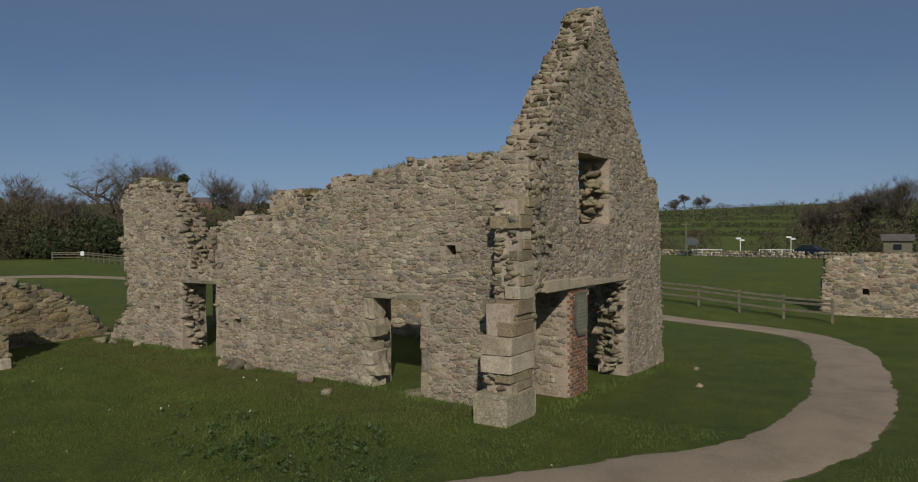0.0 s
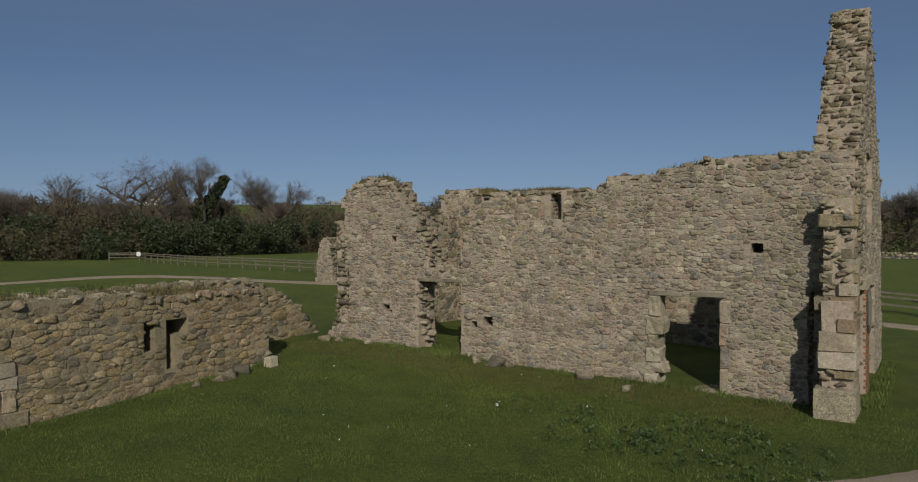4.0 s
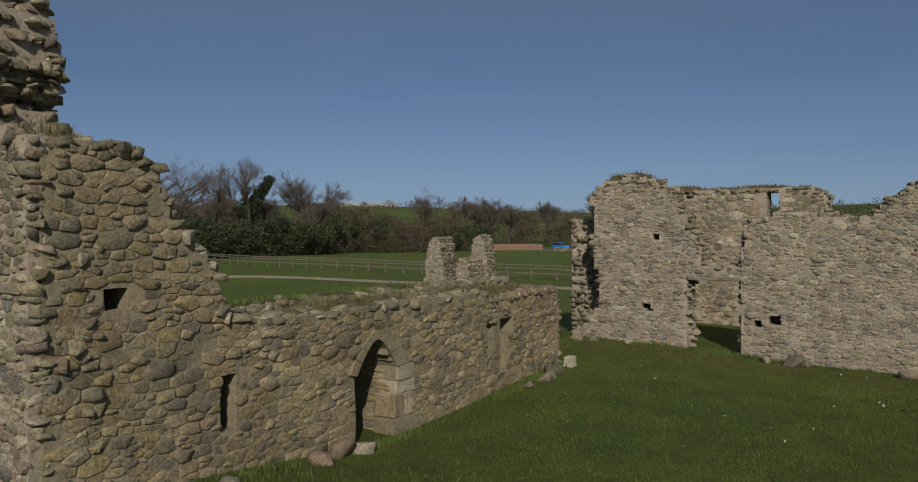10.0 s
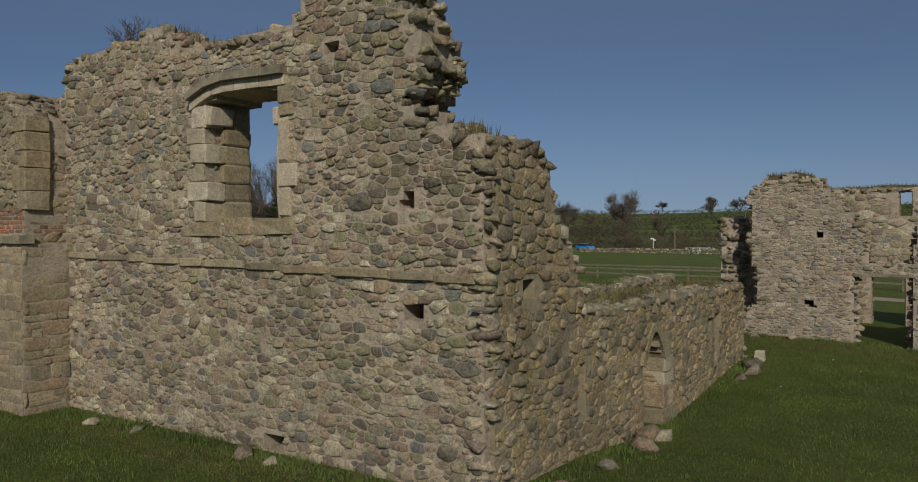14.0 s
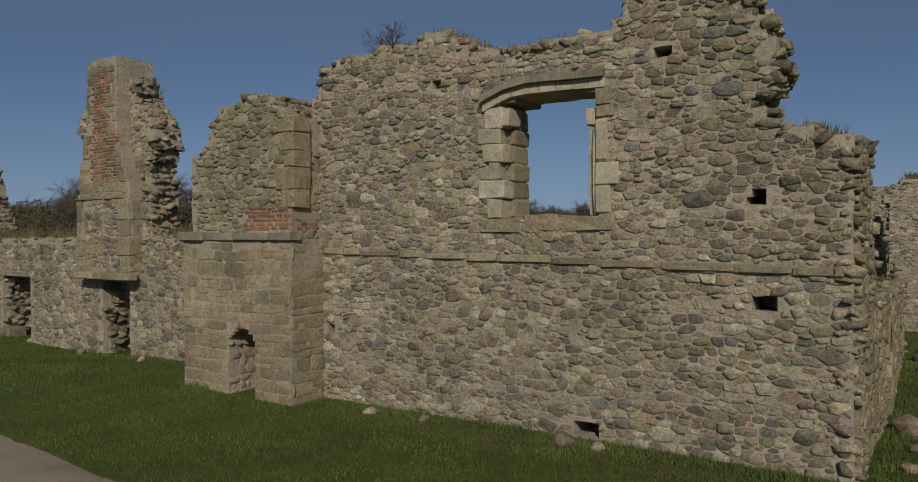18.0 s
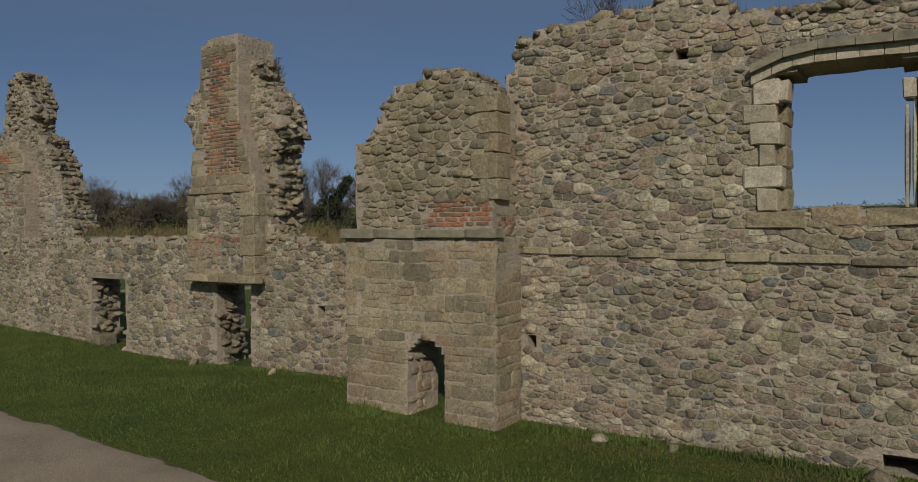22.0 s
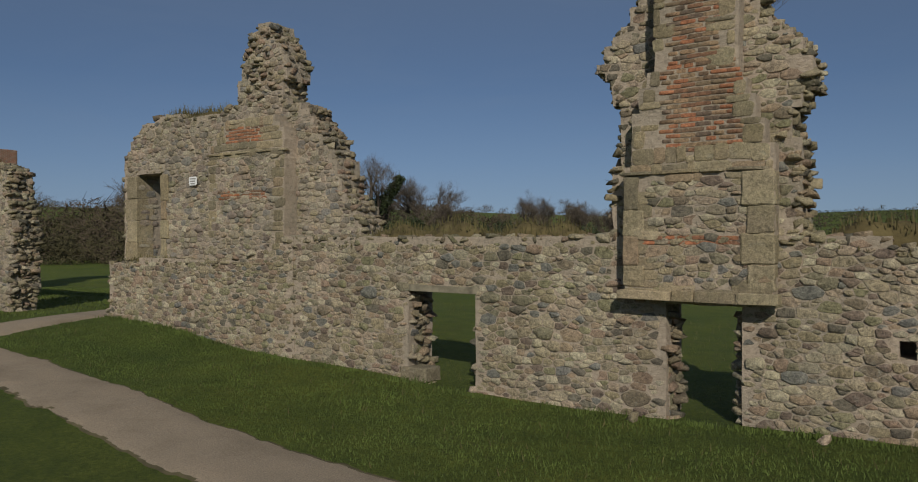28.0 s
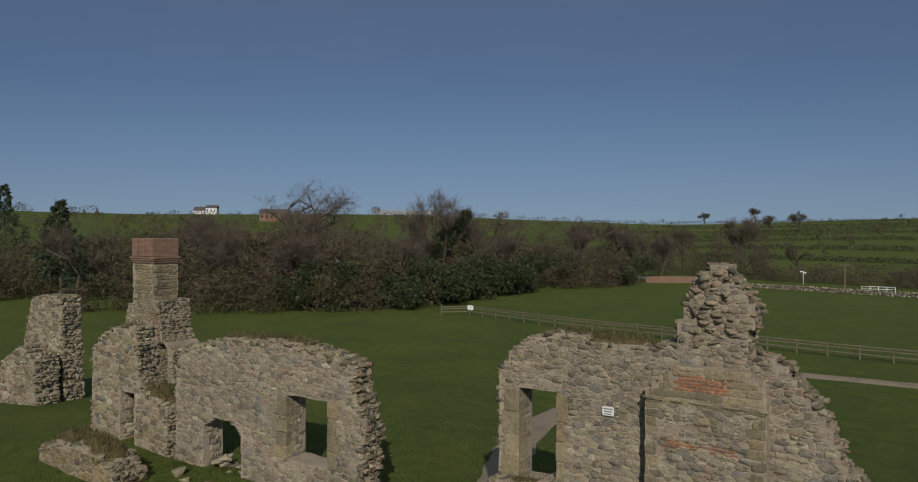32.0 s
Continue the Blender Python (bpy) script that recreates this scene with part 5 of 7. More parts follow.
ragged("crumbling rubble of the pinnacle", [(-46.1 + r_.uniform(-0.75, 0.75) * (1.25 - k / 90), -2.48 + r_.uniform(0, 0.15), 6.9 + 1.8 * k / 70, r_.uniform(0.15, 0.34)) for k in range(70)], M_RUBBLE, 9)
ragged("broken stones inside the gable window", [(-6.95 + r_.uniform(-0.2, 0.2), 16.75 + r_.uniform(-0.45, 0.2), 4.2 + 1.4 * k / 34, r_.uniform(0.25, 0.5)) for k in range(34)], M_ASHLAR, 10)
for x_, y_, z_, m_ in ((-41.42, -2.85, 0.85, M_BROKEN), (-39.86, -2.85, 0.9, M_RUBBLE), (-36.3, -2.85, 0.85, M_BROKEN), (-35.16, -2.85, 0.85, M_RUBBLE), (-17.35, 12.75, 0.6, M_LIMED), (-15.93, 12.75, 0.5, M_LIMED)):
    ragged("rough broken jamb of a doorway", [(x_ + r_.uniform(-0.07, 0.07), y_ + r_.uniform(0.07, 0.75), z_ + (2.62 - z_) * k / 32, r_.uniform(0.22, 0.36)) for k in range(32)], m_, 15)
ragged("rough stones round the arched hole", [(-29.39 + 0.4 * math.cos(a), -4.22 + 0.16 * q, 1.8 + 0.36 * math.sin(a), r_.uniform(0.18, 0.26)) for q in range(3) for a in (0.0, 0.5, 1.0, 1.57, 2.1, 2.6, 3.14)], M_ASHLAR, 16)
ragged("loose rubble blocking the arch", [(-61.6 + r_.uniform(-0.9, 0.9), -3.3 + r_.uniform(-0.3, 0.4), 1.4 + 0.9 * r_.random() * k / 26, r_.uniform(0.2, 0.5)) for k in range(26)], M_RUBBLE, 11)
ragged("toothed jamb of the fireplace opening", [(-6.95 + r_.uniform(-0.35, 0.3), 18.1 + r_.uniform(-0.2, 0.1), 0.4 + 2.2 * k / 50, r_.uniform(0.2, 0.4)) for k in range(50)], M_RUBBLE, 12)
ragged("loose stones along the wall head", [(-20.0 + 13.2 * k / 80, 12.85 + r_.uniform(0, 0.5), wall_head(A_POLY, -20.0 + 13.2 * k / 80) + r_.uniform(-0.05, 0.06), r_.uniform(0.15, 0.36)) for k in range(80)], M_RUBBLE, 13)
ragged("loose slabs along the wall head", [(-28.2 + 7.6 * k / 80, -3.4 + r_.uniform(0, 0.6), wall_head(C_POLY, -28.2 + 7.6 * k / 80) + r_.uniform(-0.05, 0.06), r_.uniform(0.18, 0.42)) for k in range(80)], M_OLIVE, 14)


def warning_sign():
    t = thing("warning_sign", "small white warning sign fixed to the house wall", "sign", -48.6, -2.5, 5.1)
    part("board", box_bm(-48.74, -48.44, -2.52, -2.5, 5.06, 5.28, 0.002), M_WHITE, t)
    for k, w in enumerate((0.17, 0.2, 0.24)):
        part("text_line", box_bm(-48.59 - w / 2, -48.59 + w / 2, -2.524, -2.519, 5.09 + 0.062 * k, 5.118 + 0.062 * k, 0), M_INK, t)


warning_sign()


def fallen_stone(x, y, s, mat, label, seed, flat=0.7):
    r = random.Random(seed)
    v, _, f = STYLES["rock"][seed % 16]
    q = np.array(Euler((r.uniform(-0.3, 0.3), r.uniform(-0.3, 0.3), r.uniform(0, 6))).to_matrix())
    vs = (v * np.array((s * r.uniform(0.9, 1.4), s, s * flat))) @ q.T
    ob = link("fallen_stone", fast_mesh("fallen_stone", vs, [f]), mat)
    ob.location = (x, y, gz(x, y) + s * flat * 0.25)
    tagged(ob, label, "stone", "fallen stones in the grass")


for k, (x, y, s) in enumerate(((-12.15, 12.2, 0.42), (-14.6, 12.3, 0.6), (-14.3, 12.45, 0.4), (-15.2, 12.4, 0.35), (-19.1, 8.0, 0.45), (-19.0, 7.4, 0.5), (-19.1, 6.7, 0.3), (-19.2, 0.9, 0.6), (-19.1, 0.3, 0.4), (-19.2, 1.35, 0.35),
                               (-26.6, -4.0, 0.28), (-23.2, -3.85, 0.32), (-22.7, -3.85, 0.25), (-25.6, -3.85, 0.2), (-20.4, 12.2, 0.35), (-19.9, 12.3, 0.3), (-18.9, 12.4, 0.25), (-36.7, -3.2, 0.3), (-34.0, -3.3, 0.25),
                               (-31.3, -3.3, 0.35), (-62.5, -4.6, 0.5), (-61.8, -4.9, 0.35), (-60.9, -4.7, 0.3), (-19.1, -2.6, 0.22), (-19.0, -1.4, 0.25), (-10.9, 11.6, 0.25), (-5.4, 20.5, 0.2), (-4.6, 17.8, 0.2))):
    fallen_stone(x, y, s * 0.9, M_BROKEN if k % 3 else M_RUBBLE, "rough fallen stone lying in the grass by the wall", k)
ob_ = part("pale_block", eroded(block(-19.22, -18.98, 8.8, 9.08, 0.6, 0.9, 0.0), 0.025), M_PALE)
tagged(ob_, "pale squared stone block lying by the low wall", "stone", "fallen stones in the grass")


# ---- turf on the wall tops ----
def wall_top(poly, u):
    best = None
    for i in range(len(poly)):
        (u0, z0), (u1, z1) = poly[i - 1], poly[i]
        if (u0 <= u < u1) or (u1 <= u < u0):
            z = z0 + (z1 - z0) * (u - u0) / (u1 - u0)
            best = z if best is None else max(best, z)
    return best


def blades(name, label, spots, mat, width, parent=None, lean=0.5):
    """Grass as thin bent blades; spots: (x, y, z, height)."""
    s = np.array(spots)
    n = len(s)
    a, b = rng.uniform(0, 6.283, n), rng.uniform(0, 6.283, n)
    w = width * rng.uniform(0.6, 1.3, n)
    h = s[:, 3]
    lx, ly = np.cos(b) * h * lean * rng.uniform(0, 1, n), np.sin(b) * h * lean * rng.uniform(0, 1, n)
    p0 = s[:, :3] + np.c_[np.cos(a) * w, np.sin(a) * w, np.full(n, -0.02)]
    p1 = s[:, :3] - np.c_[np.cos(a) * w, np.sin(a) * w, np.full(n, 0.02)]
    p2 = s[:, :3] + np.c_[lx, ly, h]
    v = np.stack([p0, p1, p2], 1).reshape(-1, 3)
    ob = link(name, fast_mesh(name, v, [np.arange(3 * n).reshape(n, 3)]), mat, parent)
    return tagged(ob, label, "grass", kind="stuff")


def turf(label, face, poly, u0, u1, d0, d1, lift=0.08, seed=1, tall=0.11, green=False, drop=None):
    n, k = max(4, int((u1 - u0) / 0.12)), max(4, int((d1 - d0) / 0.12))
    vs, spots = [], []
    r = random.Random(seed)
    for i in range(n + 1):
        u = u0 + (u1 - u0) * i / n
        t = wall_top(poly, u)
        t = drop if t is None else t
        for j in range(k + 1):
            f = j / k
            q = Vector((u * 1.4 + seed, f * 3, seed * 2.0))
            edge = min(1.0, 5 * min(i, n - i) / n) * (1 - abs(2 * f - 1) ** 4)
            z = t + lift * edge * (0.9 + 1.3 * noise.noise(q)) - 0.12 * (1 - edge) - 0.02
            p = face.place(u + 0.06 * noise.noise(q * 2), d0 + (d1 - d0) * f + 0.05 * noise.noise(q * 3), z)
            vs.append(p)
            if 0 < i < n:
                for _ in range(5):
                    spots.append((p[0] + r.uniform(-0.09, 0.09), p[1] + r.uniform(-0.09, 0.09), p[2], tall * r.uniform(0.3, 1.0) * (0.5 + edge)))
    fs = [(i * (k + 1) + j, (i + 1) * (k + 1) + j, (i + 1) * (k + 1) + j + 1, i * (k + 1) + j + 1) for i in range(n) for j in range(k)]
    ob = link("turf_cap", mesh_of("turf_cap", vs, fs), M_TURFGREEN if green else M_TURF, smooth=True)
    tagged(ob, label, "turf", kind="stuff")
    blades("dry_grass", "dry grass growing on the wall top", spots, M_DRYBLADE if not green else M_BLADE, 0.012)


M_TURFGREEN = plain("wall_top_turf", (0.06, 0.068, 0.018), 0.95, 0.5, 2.5, 0.8)
M_BLADE = plain("grass_blades", (0.082, 0.112, 0.024), 0.8, 0.5, 0.9, 0.0)
M_DRYBLADE = plain("dry_grass_blades", (0.105, 0.09, 0.036), 0.85, 0.5, 1.6, 0.0)
B_TOP = [(-0.9, 2.75), (1.7, 2.65), (5.0, 2.62), (9.0, 2.6), (9.2, 2.5)]
turf("mossy brown turf along the low wall", Face("x", -19.55, -1), B_TOP, -0.8, 9.1, 0.16, 0.9, 0.09, 3)
turf("green turf on the rear wall of the passage", Face("x", -21.8, -1), [(-1.0, 2.6), (9.2, 2.6)], -0.9, 9.0, 0.0, 0.7, 0.08, 23, 0.10, True)
E_TOP = [(-44.6, 3.72), (-41.0, 3.68), (-37.0, 3.7), (-34.0, 3.75), (-32.5, 3.6), (-31.0, 3.5)]
turf("dry brown turf along the low range", Face("y", -2.85), E_TOP, -43.3, -37.1, 0.04, 0.85, 0.24, 4, 0.15)
turf("dry green-brown turf along the low range", Face("y", -2.85), E_TOP, -34.2, -31.1, 0.02, 0.85, 0.28, 5, 0.14)
turf("mossy cap on the doorway tower", F_A, A_POLY, -19.95, -18.12, -0.02, 0.78, 0.14, 6, 0.09)
turf("dry turf on the wall head", F_A, A_POLY, -11.3, -6.8, 0.12, 0.75, 0.04, 7, 0.12)
turf("dry turf on the rear wall head", Face("y", 19.5), [(-21.0, 5.5), (-19.6, 5.55), (-18.5, 5.4), (-17.0, 5.45), (-15.2, 5.4), (-14.7, 5.2)], -20.8, -14.8, 0.0, 0.75, 0.08, 8, 0.08)
turf("dry turf on the great window wall", Face("y", -3.5), C_POLY, -28.1, -22.5, 0.1, 0.8, 0.05, 9, 0.16)
turf("dry turf on the broken shoulder", Face("y", -3.5), C_POLY, -20.3, -19.7, 0.05, 0.8, 0.06, 10, 0.14)
G_TOP = [(-50.9, 6.82), (-50.7, 6.85), (-49.4, 6.95), (-48.6, 6.75), (-47.5, 6.85), (-47.0, 6.9)]
turf("dry turf on the house wall", Face("y", -2.45), G_TOP, -50.8, -47.1, 0.1, 0.75, 0.1, 11, 0.2)
turf("dry turf on the house ledge", Face("y", -2.75), [(-51.7, 3.1), (-47.0, 3.15)], -51.5, -49.0, 0.0, 0.32, 0.05, 12, 0.1)
turf("dry turf on the far wall", Face("y", -3.7), [(-63.0, 5.65), (-61.2, 6.05), (-58.3, 6.15), (-56.5, 5.9)], -62.9, -56.6, 0.1, 0.75, 0.1, 13, 0.18)
turf("dry turf on the low fragment", Face("y", -6.6), [(-67.6, 1.9), (-67.4, 2.2), (-66.0, 2.6), (-63.9, 2.5), (-63.0, 1.9), (-62.7, 1.6)], -67.4, -62.9, 0.0, 1.1, 0.26, 16, 0.18)
turf("dry turf on the far stump", Face("y", -3.7), [(-69.0, 5.2), (-68.2, 5.8), (-66.4, 6.05)], -68.9, -66.6, 0.1, 0.85, 0.1, 14, 0.18)
turf("dry turf on the far stump", Face("y", -3.7), [(-66.2, 4.0), (-64.6, 3.3)], -66.1, -64.7, 0.0, 0.9, 0.25, 15, 0.2)


# ---- far chimney ----
def far_chimney():
    wall("wall_far_chimney_base", "ruined masonry base of the tall chimney", Face("y", 6.9), 2.2, [(-84.6, 0.5), (-84.5, 3.5), (-84.0, 5.2), (-81.0, 5.5), (-80.7, 3.4), (-79.6, 2.6), (-79.4, 0.5)],
         [(-81.2, -80.0, 0.5, 3.0, "arch", 0.5)], seed=41, count=60, zones=((-81.6, -80.8, 2.6, 4.8, "brick", M_BRICK, "brick"),))
    t = thing("tall_chimney", "tall square chimney of buff stone with a crumbling red brick top", "chimney", -82.6, 7.8, 5.0)
    s = part("shaft", box_bm(-83.6, -81.6, 6.95, 8.7, 4.8, 7.75, 0, 0.05, 6), M_MORTAR, t)
    clad(s, Face("y", 6.95), -83.6, -81.6, 5.0, 7.7, "ashlar", M_ASHLAR, "block", 5, 0.05)
    clad(s, Face("x", -81.6, -1), 6.95, 8.7, 5.0, 7.7, "ashlar", M_ASHLAR, "block", 6, 0.05)
    for k in range(3):
        part("brick_corbel", box_bm(-83.7 - 0.06 * k, -81.5 + 0.06 * k, 6.85 - 0.06 * k, 8.8 + 0.06 * k, 7.74 + 0.13 * k, 7.86 + 0.13 * k, 0.01), M_BRICKWALL, t)
    for k in range(3):
        x = -83.66 + 0.74 * k
        part("brick_flue", box_bm(x, x + 0.6, 6.9, 8.75, 8.12, 9.25 - 0.06 * (k % 2), 0.02), M_BRICKWALL, t)
    part("flue_core", box_bm(-83.5, -81.7, 7.6, 8.2, 8.1, 8.6, 0.02), M_BRICKWALL, t)


def brickwork_material():
    m, n, l, b = material("weathered_brickwork")
    t = n.new("ShaderNodeTexBrick")
    t.inputs["Scale"].default_value = 1.0
    for key, val in (("Mortar Size", 0.012), ("Brick Width", 0.23), ("Row Height", 0.075)):
        t.inputs[key].default_value = val
    t.inputs["Color1"].default_value, t.inputs["Color2"].default_value, t.inputs["Mortar"].default_value = (0.24, 0.10, 0.06, 1), (0.17, 0.085, 0.055, 1), (0.26, 0.21, 0.16, 1)
    g, c, s_ = n.new("ShaderNodeNewGeometry"), n.new("ShaderNodeCombineXYZ"), n.new("ShaderNodeSeparateXYZ")
    a = n.new("ShaderNodeMath")
    a.operation = "ADD"
    l.new(g.outputs["Position"], s_.inputs[0])
    l.new(s_.outputs[0], a.inputs[0])
    l.new(s_.outputs[1], a.inputs[1])
    l.new(a.outputs[0], c.inputs[0])
    l.new(s_.outputs[2], c.inputs[1])
    l.new(c.outputs[0], t.inputs["Vector"])
    l.new(mix(n, l, 0.6, t.outputs["Color"], ramp(n, l, noise_tex(n, l, 3, 5, 0.6), [(0.3, (0.6, 0.6, 0.6)), (0.7, (1.2, 1.15, 1.1))]), "MULTIPLY"), b.inputs["Base Color"])
    b.inputs["Roughness"].default_value = 0.9
    bump(n, l, b, t.outputs["Fac"], -0.4, 0.01)
    return m


M_BRICKWALL = brickwork_material()
far_chimney()

# ---- fence ----


def fence(label, line, spacing, rails, seed):
    t = thing("post_and_rail_fence", label, "fence", line[0][0], line[0][1], gz(*line[0]))
    pts = []
    for (x0, y0), (x1, y1) in zip(line, line[1:]):
        n = max(1, round(math.hypot(x1 - x0, y1 - y0) / spacing))
        pts += [(x0 + (x1 - x0) * k / n, y0 + (y1 - y0) * k / n) for k in range(n)]
    pts.append(line[-1])
    r = random.Random(seed)
    for k, (x, y) in enumerate(pts):
        z = gz(x, y)
        part("post", box_bm(x - 0.06, x + 0.06, y - 0.06, y + 0.06, z - 0.2, z + 1.12 + r.uniform(-0.03, 0.03), 0.012), M_WOOD, t)
        if k + 1 < len(pts):
            a, b = pts[k], pts[k + 1]
            ang = math.atan2(b[1] - a[1], b[0] - a[0])
            nx, ny = -math.sin(ang) * 0.025, math.cos(ang) * 0.025
            for h in rails:
                za, zb = gz(*a) + h + r.uniform(-0.02, 0.02), gz(*b) + h + r.uniform(-0.02, 0.02)
                bm = bmesh.new()
                vs = [bm.verts.new((px + s * nx, py + s * ny, pz + q)) for px, py, pz in ((a[0], a[1] - 0.07, za), (b[0], b[1] - 0.07, zb)) for s, q in ((-1, -0.05), (1, -0.05), (1, 0.05), (-1, 0.05))]
                for f in ((0, 1, 2, 3), (7, 6, 5, 4), (0, 4, 5, 1), (1, 5, 6, 2), (2, 6, 7, 3), (3, 7, 4, 0)):
                    bm.faces.new([vs[q] for q in f])
                part("rail", bm, M_WOOD, t)


fence("weathered timber post and rail fence across the field", ((-3.6, 36.6), (-12.0, 38.6), (-22.0, 39.2), (-32.0, 39.6), (-47.0, 41.2), (-60.0, 43.0), (-72.0, 45.5), (-86.5, 49.7), (-88.5, 47.0)), 2.3, (0.45, 0.8, 1.02), 3)
t_ = thing("field_notice", "small white notice on the field fence", "sign", -86.0, 49.4, gz(-86, 49.4))
part("board", box_bm(-86.6, -85.8, 49.35, 49.4, gz(-86, 49) + 0.6, gz(-86, 49) + 1.15, 0.01), M_WHITE, t_)

# ---- trees ----


def grow(seed, height, spread, levels=6, trunk=0.32, lift=0.6, fork=3):
    """Branch segments of a bare tree: (start, end, radius, radius, level)."""
    r = random.Random(seed)
    segs = []

    def limb(p, d, length, rad, level):
        steps = 3 if level < 3 else 2
        for s in range(steps):
            d = (d + Vector((r.uniform(-1, 1), r.uniform(-1, 1), r.uniform(-0.5, 0.9) * lift)) * 0.22).normalized()
            q = p + d * (length / steps)
            segs.append((p, q, rad * (1 - 0.22 * s / steps), rad * (1 - 0.22 * (s + 1) / steps), level))
            p = q
            if level > 0 and level < levels and r.random() < 0.55:
                side = (d + Vector((r.uniform(-1, 1), r.uniform(-1, 1), r.uniform(-0.2, 0.6))) * spread).normalized()
                limb(p, side, length * r.uniform(0.45, 0.7), rad * 0.5, level + 1)
        if level < levels:
            for k in range(fork if level < 2 else 2):
                side = (d + Vector((r.uniform(-1, 1), r.uniform(-1, 1), r.uniform(-0.4, 0.8) * lift)) * spread).normalized()
                limb(p, side, length * r.uniform(0.6, 0.82), rad * 0.62, level + 1)

    limb(Vector((0, 0, -0.2)), Vector((0, 0, 1)), height * 0.26, trunk, 0)
    top = max(s[1].z for s in segs)
    f = height / top
    return [(a * f, b * f, ra, rb, l) for a, b, ra, rb, l in segs]


def tube_mesh(name, segs, sides):
    vs, fs = [], []
    for a, b, ra, rb, _ in segs:
        v, f = tube((a, b), (ra, rb), sides)
        o = len(vs)
        vs += v
        fs += [tuple(q + o for q in g) for g in f]
    return mesh_of(name, vs, fs)


def twig_mesh(name, segs, width):
    a, b = np.array([s[0][:] for s in segs]), np.array([s[1][:] for s in segs])
    n = len(a)
    side = np.cross(b - a, rng.normal(size=(n, 3)))
    side = side / np.maximum(np.linalg.norm(side, axis=1, keepdims=True), 1e-6) * width
    v = np.stack([a - side, a + side, b + side * 0.5, b - side * 0.5], 1).reshape(-1, 3)
    return fast_mesh(name, v, [np.arange(4 * n).reshape(n, 4)])


def crown_mesh(limbs, twigs, width):
    vs, fs = [], []
    for a, b, ra, rb, _ in limbs:
        v, f = tube((a, b), (ra, rb), 4)
        o = len(vs)
        vs += [tuple(p) for p in v]
        fs += [tuple(q + o for q in g) for g in f]
    a, b = np.array([s[0][:] for s in twigs]), np.array([s[1][:] for s in twigs])
    n = len(a)
    side = np.cross(b - a, rng.normal(size=(n, 3)))
    side = side / np.maximum(np.linalg.norm(side, axis=1, keepdims=True), 1e-6) * width
    v = np.stack([a - side, a + side, b + side * 0.5, b - side * 0.5], 1).reshape(-1, 3)
    return fast_mesh("crown", np.concatenate([np.array(vs), v]), [np.array(fs), np.arange(4 * n).reshape(n, 4) + len(vs)])


M_CROWN = plain("bare_branches", (0.105, 0.085, 0.065), 0.95, 0.35, 0.5, 0.2)


def bare_tree(label, x, y, height, seed, spread=0.75, levels=6, trunk=0.32, lift=0.6, fork=3, group=""):
    segs = grow(seed, height, spread, levels, trunk, lift, fork)
    t = thing("tree", label, "tree", x, y, gz(x, y), group)
    off = Vector((x, y, gz(x, y)))
    segs = [(a + off, b + off, ra, rb, l) for a, b, ra, rb, l in segs]
    r = random.Random(seed + 500)
    tips = [s for s in segs if s[4] >= levels - 1]
    for a, b, *_ in tips:
        d = (b - a).normalized()
        for _ in range(1):
            e = (d + Vector((r.uniform(-1, 1), r.uniform(-1, 1), r.uniform(-0.6, 1))) * 0.8).normalized()
            segs.append((b, b + e * r.uniform(0.03, 0.07) * height, 0, 0, 9))
    link("trunk", tube_mesh("trunk", [s for s in segs if s[4] <= 1], 7), M_BARK, t)
    link("crown", crown_mesh([s for s in segs if 2 <= s[4] <= 3], [s for s in segs if s[4] > 3], 0.011 + 0.00003 * math.hypot(x + 30, y)), M_CROWN, t)
    return t, segs


def leaf_cloud(name, centres, size, mat, parent, label, count):
    """A mass of small leaves scattered about centres (x, y, z, radius)."""
    vs = []
    for cx, cy, cz, rad in centres:
        d = rng.normal(size=(count, 3))
        d = d / np.linalg.norm(d, axis=1, keepdims=True) * (rad * rng.uniform(0.35, 1.05, (count, 1)) ** 0.6)
        p = np.array((cx, cy, cz)) + d * np.array((1, 1, 0.85))
        a, b = rng.normal(size=(count, 3)) * size, rng.normal(size=(count, 3)) * size
        vs.append(np.stack([p, p + a, p + b], 1).reshape(-1, 3))
    v = np.concatenate(vs)
    ob = link(name, fast_mesh(name, v, [np.arange(len(v)).reshape(-1, 3)]), mat, parent)
    if not parent:
        tagged(ob, label, "foliage", kind="stuff")
    elif label:
        tagged(ob, label)
    return ob


def ivy_tree():
    x, y = -109.0, 77.0
    t, segs = bare_tree("leaning bare tree with its stem wrapped in dark ivy", x, y, 16.8, 21, 0.6, 6, 0.5, 0.8)
    z = gz(x, y)
    stem = [(x - 1.6 + 0.25 * k, y - 0.4 * k * 0.3, z + 4.0 + 1.15 * k, 1.7 - 0.06 * k) for k in range(5)] + [(x + 0.5 + 0.7 * k, y + 0.3 * k, z + 8.2 + 1.1 * k, 1.25 - 0.08 * k) for k in range(5)]
    leaf_cloud("ivy", stem, 0.2, M_IVY, t, "dark green ivy wrapped round the stem", 520)
    leaf_cloud("ivy", [(x - 4.5, y - 2.5, z + 3 + 1.3 * k, 1.7 - 0.2 * k) for k in range(7)], 0.2, M_EVERGREEN, t, "pointed ivy column", 330)


